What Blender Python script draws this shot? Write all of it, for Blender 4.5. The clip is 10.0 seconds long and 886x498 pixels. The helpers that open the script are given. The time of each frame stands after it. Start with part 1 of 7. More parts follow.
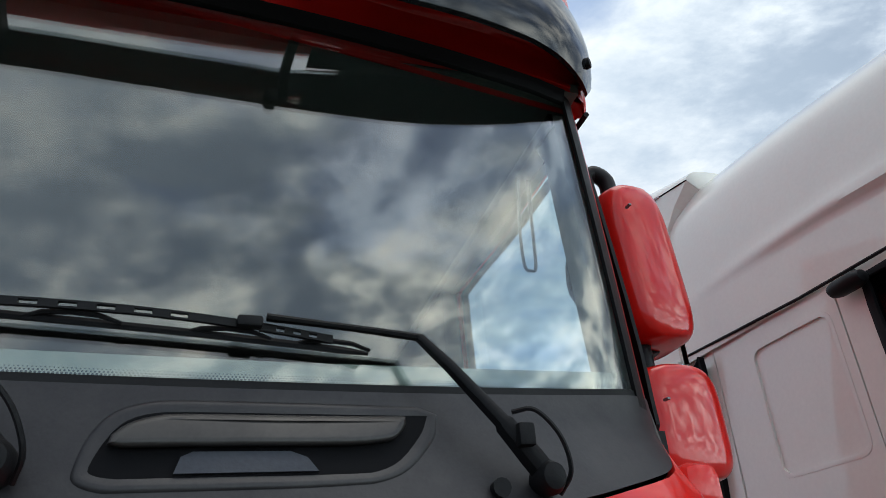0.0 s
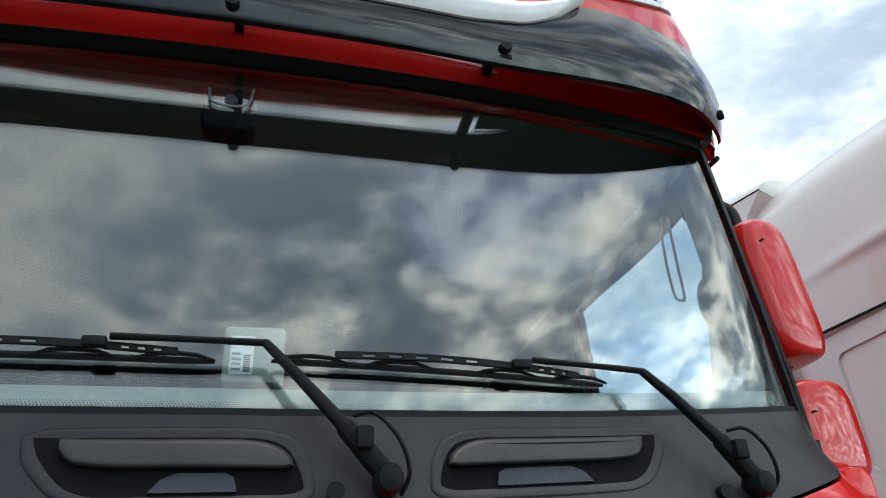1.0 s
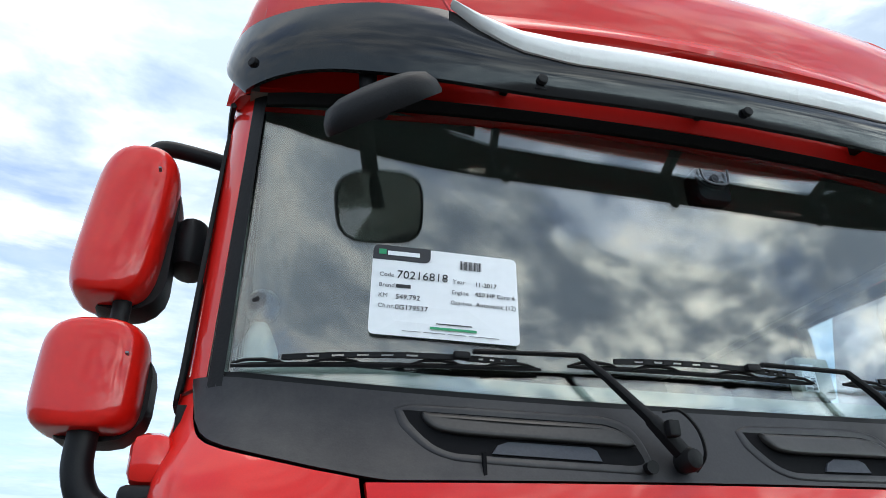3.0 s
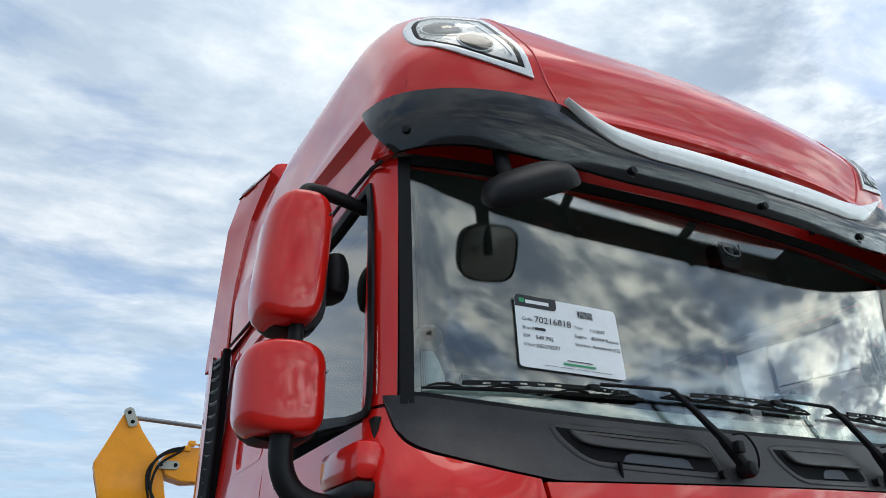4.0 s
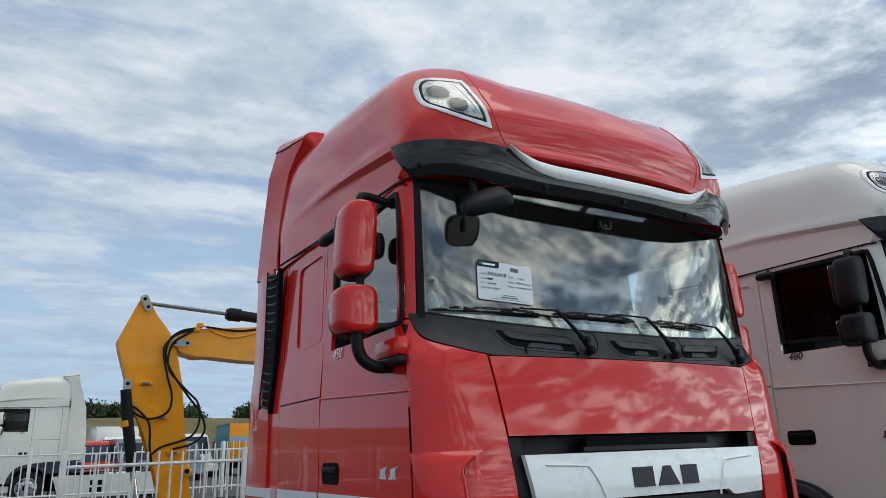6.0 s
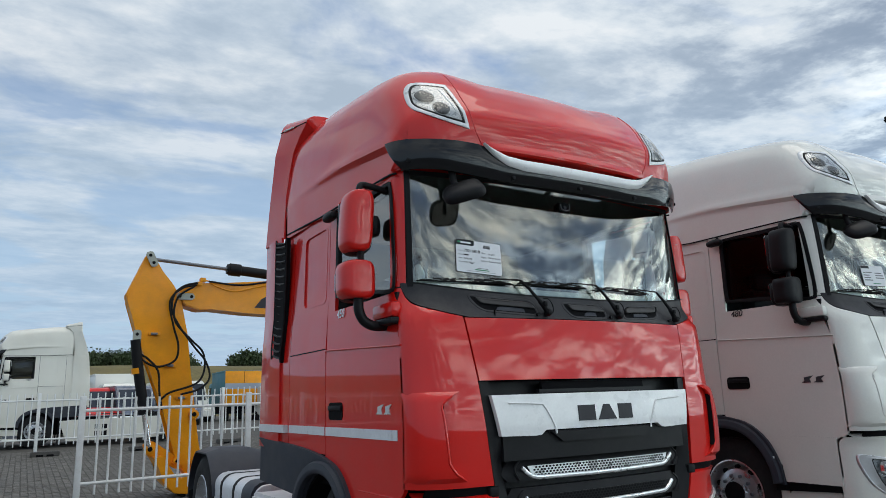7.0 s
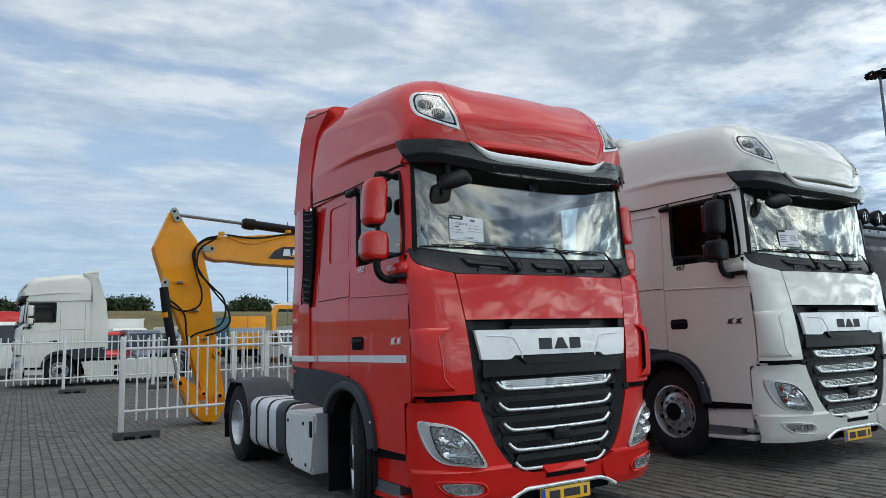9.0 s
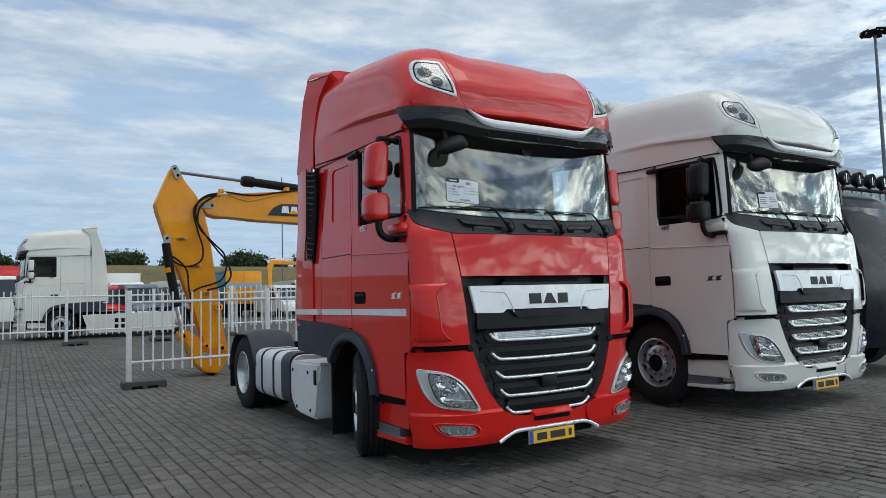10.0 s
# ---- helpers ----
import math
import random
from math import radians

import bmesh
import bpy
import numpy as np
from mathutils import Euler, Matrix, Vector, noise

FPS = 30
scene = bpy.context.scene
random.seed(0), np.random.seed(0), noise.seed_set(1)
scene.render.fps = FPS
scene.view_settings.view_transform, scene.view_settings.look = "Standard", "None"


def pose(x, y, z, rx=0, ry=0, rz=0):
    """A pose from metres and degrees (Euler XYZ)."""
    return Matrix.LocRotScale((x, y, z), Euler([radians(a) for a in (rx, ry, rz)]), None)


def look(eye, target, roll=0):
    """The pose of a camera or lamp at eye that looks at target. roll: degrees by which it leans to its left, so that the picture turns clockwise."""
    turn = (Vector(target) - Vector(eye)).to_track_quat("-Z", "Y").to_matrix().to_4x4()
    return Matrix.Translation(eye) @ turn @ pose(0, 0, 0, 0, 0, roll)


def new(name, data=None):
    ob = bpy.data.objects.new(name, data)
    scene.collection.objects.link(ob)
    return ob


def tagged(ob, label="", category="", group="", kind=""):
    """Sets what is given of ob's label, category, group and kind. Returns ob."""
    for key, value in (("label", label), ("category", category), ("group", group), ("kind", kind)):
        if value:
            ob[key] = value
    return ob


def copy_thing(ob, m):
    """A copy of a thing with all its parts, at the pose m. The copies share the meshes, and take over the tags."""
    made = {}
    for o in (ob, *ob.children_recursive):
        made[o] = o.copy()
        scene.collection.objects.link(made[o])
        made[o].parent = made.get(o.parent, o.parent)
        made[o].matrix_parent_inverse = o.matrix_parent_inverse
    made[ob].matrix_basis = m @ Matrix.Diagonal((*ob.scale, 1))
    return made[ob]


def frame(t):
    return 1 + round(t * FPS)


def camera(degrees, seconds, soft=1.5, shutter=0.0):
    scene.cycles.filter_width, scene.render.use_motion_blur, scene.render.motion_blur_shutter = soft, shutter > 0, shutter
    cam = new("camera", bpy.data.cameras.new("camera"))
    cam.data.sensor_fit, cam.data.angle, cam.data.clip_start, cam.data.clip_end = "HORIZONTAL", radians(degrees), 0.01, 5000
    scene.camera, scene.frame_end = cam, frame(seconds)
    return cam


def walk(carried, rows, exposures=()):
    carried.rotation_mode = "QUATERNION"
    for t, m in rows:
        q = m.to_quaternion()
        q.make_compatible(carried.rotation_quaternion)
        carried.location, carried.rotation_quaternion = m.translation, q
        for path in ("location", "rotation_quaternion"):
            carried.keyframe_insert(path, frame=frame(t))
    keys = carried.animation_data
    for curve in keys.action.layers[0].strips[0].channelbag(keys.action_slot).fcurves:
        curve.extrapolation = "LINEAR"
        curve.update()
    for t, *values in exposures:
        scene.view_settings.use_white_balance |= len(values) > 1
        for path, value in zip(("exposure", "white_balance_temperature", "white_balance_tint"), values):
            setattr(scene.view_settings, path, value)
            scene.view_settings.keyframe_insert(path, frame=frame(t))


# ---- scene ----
from mathutils.bvhtree import BVHTree

cam = camera(65.5, 10.0, soft=0.5)
PATH = [
    (0, (0.481, -0.775, 1.899), (1.032, 0.884, 2.871), -3.5),
    (0.5, (0.291, -0.888, 1.891), (0.845, 0.762, 2.875), -3.6),
    (1, (0.109, -0.931, 1.885), (0.574, 0.754, 2.857), -3.7),
    (1.5, (-0.135, -0.931, 1.899), (0.299, 0.761, 2.873), -2.6),
    (2, (-0.416, -0.979, 1.896), (0.034, 0.708, 2.871), -2.1),
    (2.5, (-0.746, -1.064, 1.881), (-0.268, 0.631, 2.828), -1.5),
    (3, (-1.09, -1.099, 1.842), (-0.6, 0.607, 2.762), -1.2),
    (3.2, (-1.237, -1.108, 1.84), (-0.698, 0.584, 2.76), -1.2),
    (4.3, (-2.005, -1.382, 1.792), (-1.101, 0.176, 2.661), -2.0),
    (4.5, (-2.084, -1.5, 1.758), (-1.167, 0.056, 2.618), -2.0),
    (5, (-2.263, -1.847, 1.699), (-1.322, -0.223, 2.39), -2.2),
    (5.5, (-2.496, -2.224, 1.641), (-1.534, -0.576, 2.239), -2.0),
    (6.8, (-2.982, -3.147, 1.579), (-1.973, -1.485, 2.047), -1.8),
    (7, (-3.058, -3.28, 1.572), (-2.044, -1.608, 1.995), -1.9),
    (7.5, (-3.19, -3.61, 1.554), (-2.176, -1.931, 1.944), -1.9),
    (8, (-3.354, -3.918, 1.538), (-2.34, -2.229, 1.882), -1.8),
    (8.5, (-3.617, -4.192, 1.524), (-2.595, -2.504, 1.848), -1.7),
    (9, (-3.784, -4.476, 1.487), (-2.75, -2.786, 1.758), -1.8),
    (9.5, (-3.924, -4.7, 1.469), (-2.877, -3.002, 1.609), -1.7),
    (10, (-4.008, -4.786, 1.482), (-2.955, -3.092, 1.625), -1.6),
]
walk(cam, [(t, look(eye, target, roll)) for t, eye, target, roll in PATH], ((0, 0.22), (0.5, 0.36), (1, 0.56), (1.5, 0.75), (2, 0.87), (2.5, 0.85), (3, 0.74), (4.3, 0.07), (5, -0.07), (7, -0.05), (9, 0.0), (10, 0.0)))


# ---------------------------------------------------------------- world and light
SHINE = 6.0                           # how much thin cloud near the sun outshines the rest
SUN_AZ, SUN_EL = 140.0, 78.0          # degrees, clockwise from +y; height over the horizon
world = bpy.data.worlds.new("cloudy_sky")
scene.world = world
world.use_nodes = True


def build_sky():
    nt = world.node_tree
    nd, lk = nt.nodes, nt.links
    nd.clear()
    out = nd.new("ShaderNodeOutputWorld")
    bg = nd.new("ShaderNodeBackground")
    bg.inputs["Strength"].default_value = 1.0
    lk.new(bg.outputs[0], out.inputs[0])
    sky = nd.new("ShaderNodeTexSky")
    sky.sky_type = "NISHITA"
    sky.sun_disc = False
    sky.sun_elevation = radians(SUN_EL)
    sky.sun_rotation = radians(SUN_AZ)
    sky.dust_density = 0.6
    dim = nd.new("ShaderNodeVectorMath")
    dim.operation = "SCALE"
    dim.inputs["Scale"].default_value = 0.13
    lk.new(sky.outputs[0], dim.inputs[0])
    # cloud cover over the whole dome, flattened towards the horizon
    tc = nd.new("ShaderNodeTexCoord")
    sep = nd.new("ShaderNodeSeparateXYZ")
    lk.new(tc.outputs["Generated"], sep.inputs[0])
    ab = nd.new("ShaderNodeMath")
    ab.operation = "ABSOLUTE"
    lk.new(sep.outputs[2], ab.inputs[0])

    # the cloud deck lies flat overhead: directions meet it ever farther off towards the horizon
    lift = nd.new("ShaderNodeMath")
    lift.operation = "ADD"
    lift.inputs[1].default_value = 0.08
    lk.new(ab.outputs[0], lift.inputs[0])
    inv = nd.new("ShaderNodeMath")
    inv.operation = "POWER"
    inv.inputs[1].default_value = -1.2
    lk.new(lift.outputs[0], inv.inputs[0])
    deck = nd.new("ShaderNodeVectorMath")
    deck.operation = "SCALE"
    lk.new(tc.outputs["Generated"], deck.inputs[0])
    lk.new(inv.outputs[0], deck.inputs["Scale"])

    def cloud_noise(scale, detail, rough, dist, off):
        mp = nd.new("ShaderNodeMapping")
        mp.inputs["Location"].default_value = off
        mp.inputs["Scale"].default_value = (0.9, 1.1, 0.4)
        lk.new(deck.outputs[0], mp.inputs[0])
        no = nd.new("ShaderNodeTexNoise")
        no.inputs["Scale"].default_value = scale
        no.inputs["Detail"].default_value = detail
        no.inputs["Roughness"].default_value = rough
        no.inputs["Distortion"].default_value = dist
        lk.new(mp.outputs[0], no.inputs["Vector"])
        return no

    cover = cloud_noise(1.25, 8, 0.55, 0.3, (3.1, 1.7, 0.4))
    thick = cloud_noise(2.15, 12, 0.56, 0.25, (8.3, 4.4, 2.0))
    billow = cloud_noise(9.5, 8, 0.60, 0.1, (1.3, 6.4, 3.7))
    fine = nd.new("ShaderNodeMath")
    fine.operation = "MULTIPLY_ADD"
    fine.inputs[1].default_value, fine.inputs[2].default_value = 0.36, -0.18
    lk.new(billow.outputs[0], fine.inputs[0])
    depth = nd.new("ShaderNodeMath")
    depth.operation = "ADD"
    lk.new(thick.outputs[0], depth.inputs[0])
    lk.new(fine.outputs[0], depth.inputs[1])
    cov = nd.new("ShaderNodeValToRGB")
    cov.color_ramp.elements[0].position, cov.color_ramp.elements[0].color = 0.385, (0.30, 0.30, 0.30, 1)
    cov.color_ramp.elements[1].position, cov.color_ramp.elements[1].color = 0.475, (1, 1, 1, 1)
    lk.new(cover.outputs[0], cov.inputs[0])
    col = nd.new("ShaderNodeValToRGB")
    cr = col.color_ramp
    cr.elements[0].position, cr.elements[0].color = 0.34, (0.61, 0.665, 0.74, 1)
    cr.elements[1].position, cr.elements[1].color = 0.66, (0.335, 0.42, 0.535, 1)
    for pos, c in ((0.42, (0.53, 0.60, 0.69, 1)), (0.50, (0.45, 0.53, 0.635, 1)), (0.58, (0.385, 0.47, 0.585, 1))):
        e = cr.elements.new(pos)
        e.color = c
    lk.new(depth.outputs[0], col.inputs[0])
    mix = nd.new("ShaderNodeMix")
    mix.data_type = "RGBA"
    lk.new(cov.outputs[0], mix.inputs["Factor"])
    lk.new(dim.outputs[0], mix.inputs["A"])
    lk.new(col.outputs[0], mix.inputs["B"])
    # thinner, brighter air towards the horizon
    hz = nd.new("ShaderNodeMapRange")
    hz.inputs["From Min"].default_value, hz.inputs["From Max"].default_value = 0.0, 0.42
    hz.inputs["To Min"].default_value, hz.inputs["To Max"].default_value = 0.82, 0.0
    lk.new(ab.outputs[0], hz.inputs["Value"])
    haze = nd.new("ShaderNodeMix")
    haze.data_type = "RGBA"
    haze.inputs["B"].default_value = (0.42, 0.60, 0.80, 1)
    lk.new(hz.outputs[0], haze.inputs["Factor"])
    lk.new(mix.outputs["Result"], haze.inputs["A"])
    # clouds lit through from the sun's side
    dot = nd.new("ShaderNodeVectorMath")
    dot.operation = "DOT_PRODUCT"
    az, el = radians(SUN_AZ), radians(SUN_EL)
    dot.inputs[1].default_value = (math.sin(az) * math.cos(el), math.cos(az) * math.cos(el), math.sin(el))
    lk.new(tc.outputs["Generated"], dot.inputs[0])
    glow = nd.new("ShaderNodeMapRange")
    glow.inputs["From Min"].default_value, glow.inputs["From Max"].default_value = -0.2, 1.0
    glow.inputs["To Min"].default_value, glow.inputs["To Max"].default_value = 0.94, 1.75
    lk.new(dot.outputs["Value"], glow.inputs["Value"])
    # thin cloud low on the sun's side shines through
    low = nd.new("ShaderNodeVectorMath")
    low.operation = "DOT_PRODUCT"
    low.inputs[1].default_value = (math.sin(radians(130)), math.cos(radians(130)), 0.15)
    lk.new(tc.outputs["Generated"], low.inputs[0])
    near = nd.new("ShaderNodeMapRange")
    near.inputs["From Min"].default_value, near.inputs["From Max"].default_value = 0.40, 0.98
    lk.new(low.outputs["Value"], near.inputs["Value"])
    rise = nd.new("ShaderNodeMapRange")
    rise.inputs["From Min"].default_value, rise.inputs["From Max"].default_value = 0.10, 0.42
    rise.inputs["To Min"].default_value, rise.inputs["To Max"].default_value = 1.7, 0.36
    lk.new(sep.outputs[2], rise.inputs["Value"])
    both = nd.new("ShaderNodeMath")
    both.operation = "MULTIPLY"
    lk.new(near.outputs[0], both.inputs[0])
    lk.new(rise.outputs[0], both.inputs[1])
    thin = nd.new("ShaderNodeMapRange")
    thin.inputs["From Min"].default_value, thin.inputs["From Max"].default_value = 0.53, 0.36
    thin.inputs["To Min"].default_value, thin.inputs["To Max"].default_value = 0.16 * SHINE, SHINE
    lk.new(depth.outputs[0], thin.inputs["Value"])
    shine = nd.new("ShaderNodeMath")
    shine.operation = "MULTIPLY_ADD"
    lk.new(both.outputs[0], shine.inputs[0])
    lk.new(thin.outputs[0], shine.inputs[1])
    lk.new(glow.outputs[0], shine.inputs[2])
    # thick cloud on that side hangs dark against the light
    heavy = nd.new("ShaderNodeMapRange")
    heavy.inputs["From Min"].default_value, heavy.inputs["From Max"].default_value = 0.45, 0.60
    heavy.inputs["To Max"].default_value = 0.50
    lk.new(depth.outputs[0], heavy.inputs["Value"])
    side = nd.new("ShaderNodeMapRange")
    side.inputs["From Min"].default_value, side.inputs["From Max"].default_value = 0.05, 0.6
    lk.new(low.outputs["Value"], side.inputs["Value"])
    hang = nd.new("ShaderNodeMath")
    hang.operation = "MULTIPLY"
    lk.new(heavy.outputs[0], hang.inputs[0])
    lk.new(side.outputs[0], hang.inputs[1])
    keep = nd.new("ShaderNodeMath")
    keep.operation = "SUBTRACT"
    keep.inputs[0].default_value = 1.0
    lk.new(hang.outputs[0], keep.inputs[1])
    lit = nd.new("ShaderNodeMath")
    lit.operation = "MULTIPLY"
    lk.new(shine.outputs[0], lit.inputs[0])
    lk.new(keep.outputs[0], lit.inputs[1])
    # the more light comes through, the warmer it is
    warm = nd.new("ShaderNodeVectorMath")
    warm.operation = "SCALE"
    warm.inputs[0].default_value = (1.0, 0.90, 0.70)
    lk.new(lit.outputs[0], warm.inputs["Scale"])
    base = nd.new("ShaderNodeVectorMath")
    base.operation = "ADD"
    base.inputs[1].default_value = (0.0, 0.10, 0.30)
    lk.new(warm.outputs[0], base.inputs[0])
    fin = nd.new("ShaderNodeVectorMath")
    fin.operation = "MULTIPLY"
    lk.new(haze.outputs["Result"], fin.inputs[0])
    lk.new(base.outputs[0], fin.inputs[1])
    lk.new(fin.outputs[0], bg.inputs["Color"])


build_sky()
sun = new("sun", bpy.data.lights.new("sun", "SUN"))
sun.data.energy, sun.data.angle, sun.data.color = 0.6, radians(34), (1.0, 0.94, 0.85)
_az, _el = radians(SUN_AZ), radians(SUN_EL)
sun.matrix_world = look((30 * math.sin(_az) * math.cos(_el), 30 * math.cos(_az) * math.cos(_el), 30 * math.sin(_el)), (0, 0, 0))


# ---------------------------------------------------------------- materials
def mat(name, base, rough=0.5, metal=0.0, coat=0.0, var=0.12, scale=6.0, fine=60.0, bump=0.0, dirt=None, dirt_amt=0.0,
        rough_var=0.08, per_piece=0.0, coat_rough=0.04, spec=0.5, stretch=(1, 1, 1), placed=False, stains=(), wave=0.0):
    """Principled surface with variation at two scales, optional dirt patches, bump and variation from piece to piece."""
    m = bpy.data.materials.new(name)
    m.use_nodes = True
    nd, lk = m.node_tree.nodes, m.node_tree.links
    p = nd["Principled BSDF"]
    p.inputs["Metallic"].default_value = metal
    p.inputs["Coat Weight"].default_value = coat
    p.inputs["Coat Roughness"].default_value = coat_rough
    p.inputs["Specular IOR Level"].default_value = spec
    tc = nd.new("ShaderNodeTexCoord")
    mp = nd.new("ShaderNodeMapping")
    mp.inputs["Scale"].default_value = stretch
    if placed:
        lk.new(nd.new("ShaderNodeNewGeometry").outputs["Position"], mp.inputs[0])
    else:
        lk.new(tc.outputs["Object"], mp.inputs[0])
    big = nd.new("ShaderNodeTexNoise")
    big.inputs["Scale"].default_value, big.inputs["Detail"].default_value = scale, 5
    small = nd.new("ShaderNodeTexNoise")
    small.inputs["Scale"].default_value, small.inputs["Detail"].default_value = fine, 4
    for n in (big, small):
        lk.new(mp.outputs[0], n.inputs["Vector"])
    sm = nd.new("ShaderNodeMath")
    sm.operation = "ADD"
    lk.new(big.outputs[0], sm.inputs[0])
    lk.new(small.outputs[0], sm.inputs[1])
    mr = nd.new("ShaderNodeMapRange")
    mr.inputs["From Min"].default_value, mr.inputs["From Max"].default_value = 0.7, 1.3
    mr.inputs["To Min"].default_value, mr.inputs["To Max"].default_value = 1 - var, 1 + var
    lk.new(sm.outputs[0], mr.inputs["Value"])
    val = mr.outputs[0]
    if per_piece:
        oi = nd.new("ShaderNodeObjectInfo")
        geo = nd.new("ShaderNodeNewGeometry")
        a = nd.new("ShaderNodeMath")
        a.operation = "ADD"
        lk.new(oi.outputs["Random"], a.inputs[0])
        lk.new(geo.outputs["Random Per Island"], a.inputs[1])
        fr = nd.new("ShaderNodeMath")
        fr.operation = "FRACT"
        lk.new(a.outputs[0], fr.inputs[0])
        pr = nd.new("ShaderNodeMapRange")
        pr.inputs["To Min"].default_value, pr.inputs["To Max"].default_value = 1 - per_piece, 1 + per_piece
        lk.new(fr.outputs[0], pr.inputs["Value"])
        mu = nd.new("ShaderNodeMath")
        mu.operation = "MULTIPLY"
        lk.new(val, mu.inputs[0])
        lk.new(pr.outputs[0], mu.inputs[1])
        val = mu.outputs[0]
    sc = nd.new("ShaderNodeVectorMath")
    sc.operation = "SCALE"
    sc.inputs[0].default_value = base
    lk.new(val, sc.inputs["Scale"])
    colour = sc.outputs[0]
    if dirt:
        dn = nd.new("ShaderNodeTexNoise")
        dn.inputs["Scale"].default_value, dn.inputs["Detail"].default_value, dn.inputs["Roughness"].default_value = scale * 0.6, 8, 0.7
        lk.new(mp.outputs[0], dn.inputs["Vector"])
        dr = nd.new("ShaderNodeMapRange")
        dr.inputs["From Min"].default_value, dr.inputs["From Max"].default_value = 0.45, 0.75
        dr.inputs["To Max"].default_value = dirt_amt
        lk.new(dn.outputs[0], dr.inputs["Value"])
        mx = nd.new("ShaderNodeMix")
        mx.data_type = "RGBA"
        mx.inputs["B"].default_value = (*dirt, 1)
        lk.new(dr.outputs[0], mx.inputs["Factor"])
        lk.new(colour, mx.inputs["A"])
        colour = mx.outputs["Result"]
    for sx, sy, long, wide in stains:
        # an oil stain with a ragged edge on the ground
        off = nd.new("ShaderNodeMapping")
        off.vector_type = "TEXTURE"
        off.inputs["Location"].default_value = (sx, sy, 0)
        off.inputs["Rotation"].default_value = (0, 0, radians(-32))
        off.inputs["Scale"].default_value = (long, wide, 50)
        lk.new(mp.outputs[0], off.inputs[0])
        far = nd.new("ShaderNodeVectorMath")
        far.operation = "LENGTH"
        lk.new(off.outputs[0], far.inputs[0])
        rag = nd.new("ShaderNodeTexNoise")
        rag.inputs["Scale"].default_value, rag.inputs["Detail"].default_value = 7.0, 5
        lk.new(mp.outputs[0], rag.inputs["Vector"])
        both = nd.new("ShaderNodeMath")
        both.operation = "MULTIPLY_ADD"
        both.inputs[1].default_value = 1.5
        lk.new(rag.outputs[0], both.inputs[0])
        lk.new(far.outputs["Value"], both.inputs[2])
        edge = nd.new("ShaderNodeMapRange")
        edge.inputs["From Min"].default_value, edge.inputs["From Max"].default_value = 1.75, 1.25
        edge.inputs["To Max"].default_value = 0.62
        lk.new(both.outputs[0], edge.inputs["Value"])
        oil = nd.new("ShaderNodeMix")
        oil.data_type = "RGBA"
        oil.inputs["B"].default_value = (0.030, 0.026, 0.022, 1)
        lk.new(edge.outputs[0], oil.inputs["Factor"])
        lk.new(colour, oil.inputs["A"])
        colour = oil.outputs["Result"]
    lk.new(colour, p.inputs["Base Color"])
    rr = nd.new("ShaderNodeMapRange")
    rr.inputs["From Min"].default_value, rr.inputs["From Max"].default_value = 0.3, 0.7
    rr.inputs["To Min"].default_value, rr.inputs["To Max"].default_value = max(0.02, rough - rough_var), min(1, rough + rough_var)
    lk.new(big.outputs[0], rr.inputs["Value"])
    lk.new(rr.outputs[0], p.inputs["Roughness"])
    if wave:
        # pressed sheet is never quite flat
        sheet = nd.new("ShaderNodeTexNoise")
        sheet.inputs["Scale"].default_value, sheet.inputs["Detail"].default_value = 4.5, 1.5
        lk.new(mp.outputs[0], sheet.inputs["Vector"])
        wb = nd.new("ShaderNodeBump")
        wb.inputs["Strength"].default_value, wb.inputs["Distance"].default_value = wave, 0.02
        lk.new(sheet.outputs[0], wb.inputs["Height"])
        lk.new(wb.outputs[0], p.inputs["Normal"])
        lk.new(wb.outputs[0], p.inputs["Coat Normal"])
    if bump:
        bn = nd.new("ShaderNodeBump")
        bn.inputs["Strength"].default_value, bn.inputs["Distance"].default_value = bump, 0.004
        lk.new(small.outputs[0], bn.inputs["Height"])
        lk.new(bn.outputs[0], p.inputs["Normal"])
    return m


def glass_mat(name, tint, f0, rough=0.0):
    """A pane: what is behind it shows through the tint, and it mirrors by Fresnel."""
    m = bpy.data.materials.new(name)
    m.use_nodes = True
    nd, lk = m.node_tree.nodes, m.node_tree.links
    nd.remove(nd["Principled BSDF"])
    tr = nd.new("ShaderNodeBsdfTransparent")
    tr.inputs[0].default_value = (*tint, 1)
    gl = nd.new("ShaderNodeBsdfGlossy")
    gl.inputs["Roughness"].default_value = rough
    gl.inputs["Color"].default_value = (1.0, 0.955, 0.89, 1)
    lw = nd.new("ShaderNodeLayerWeight")
    lw.inputs["Blend"].default_value = 0.5
    pw = nd.new("ShaderNodeMath")
    pw.operation = "POWER"
    pw.inputs[1].default_value = 5.0
    lk.new(lw.outputs["Facing"], pw.inputs[0])
    fr = nd.new("ShaderNodeMath")
    fr.operation = "MULTIPLY_ADD"
    fr.inputs[1].default_value, fr.inputs[2].default_value = 1 - f0, f0
    lk.new(pw.outputs[0], fr.inputs[0])
    mx = nd.new("ShaderNodeMixShader")
    lk.new(fr.outputs[0], mx.inputs[0])
    lk.new(tr.outputs[0], mx.inputs[1])
    lk.new(gl.outputs[0], mx.inputs[2])
    lk.new(mx.outputs[0], nd["Material Output"].inputs[0])
    return m


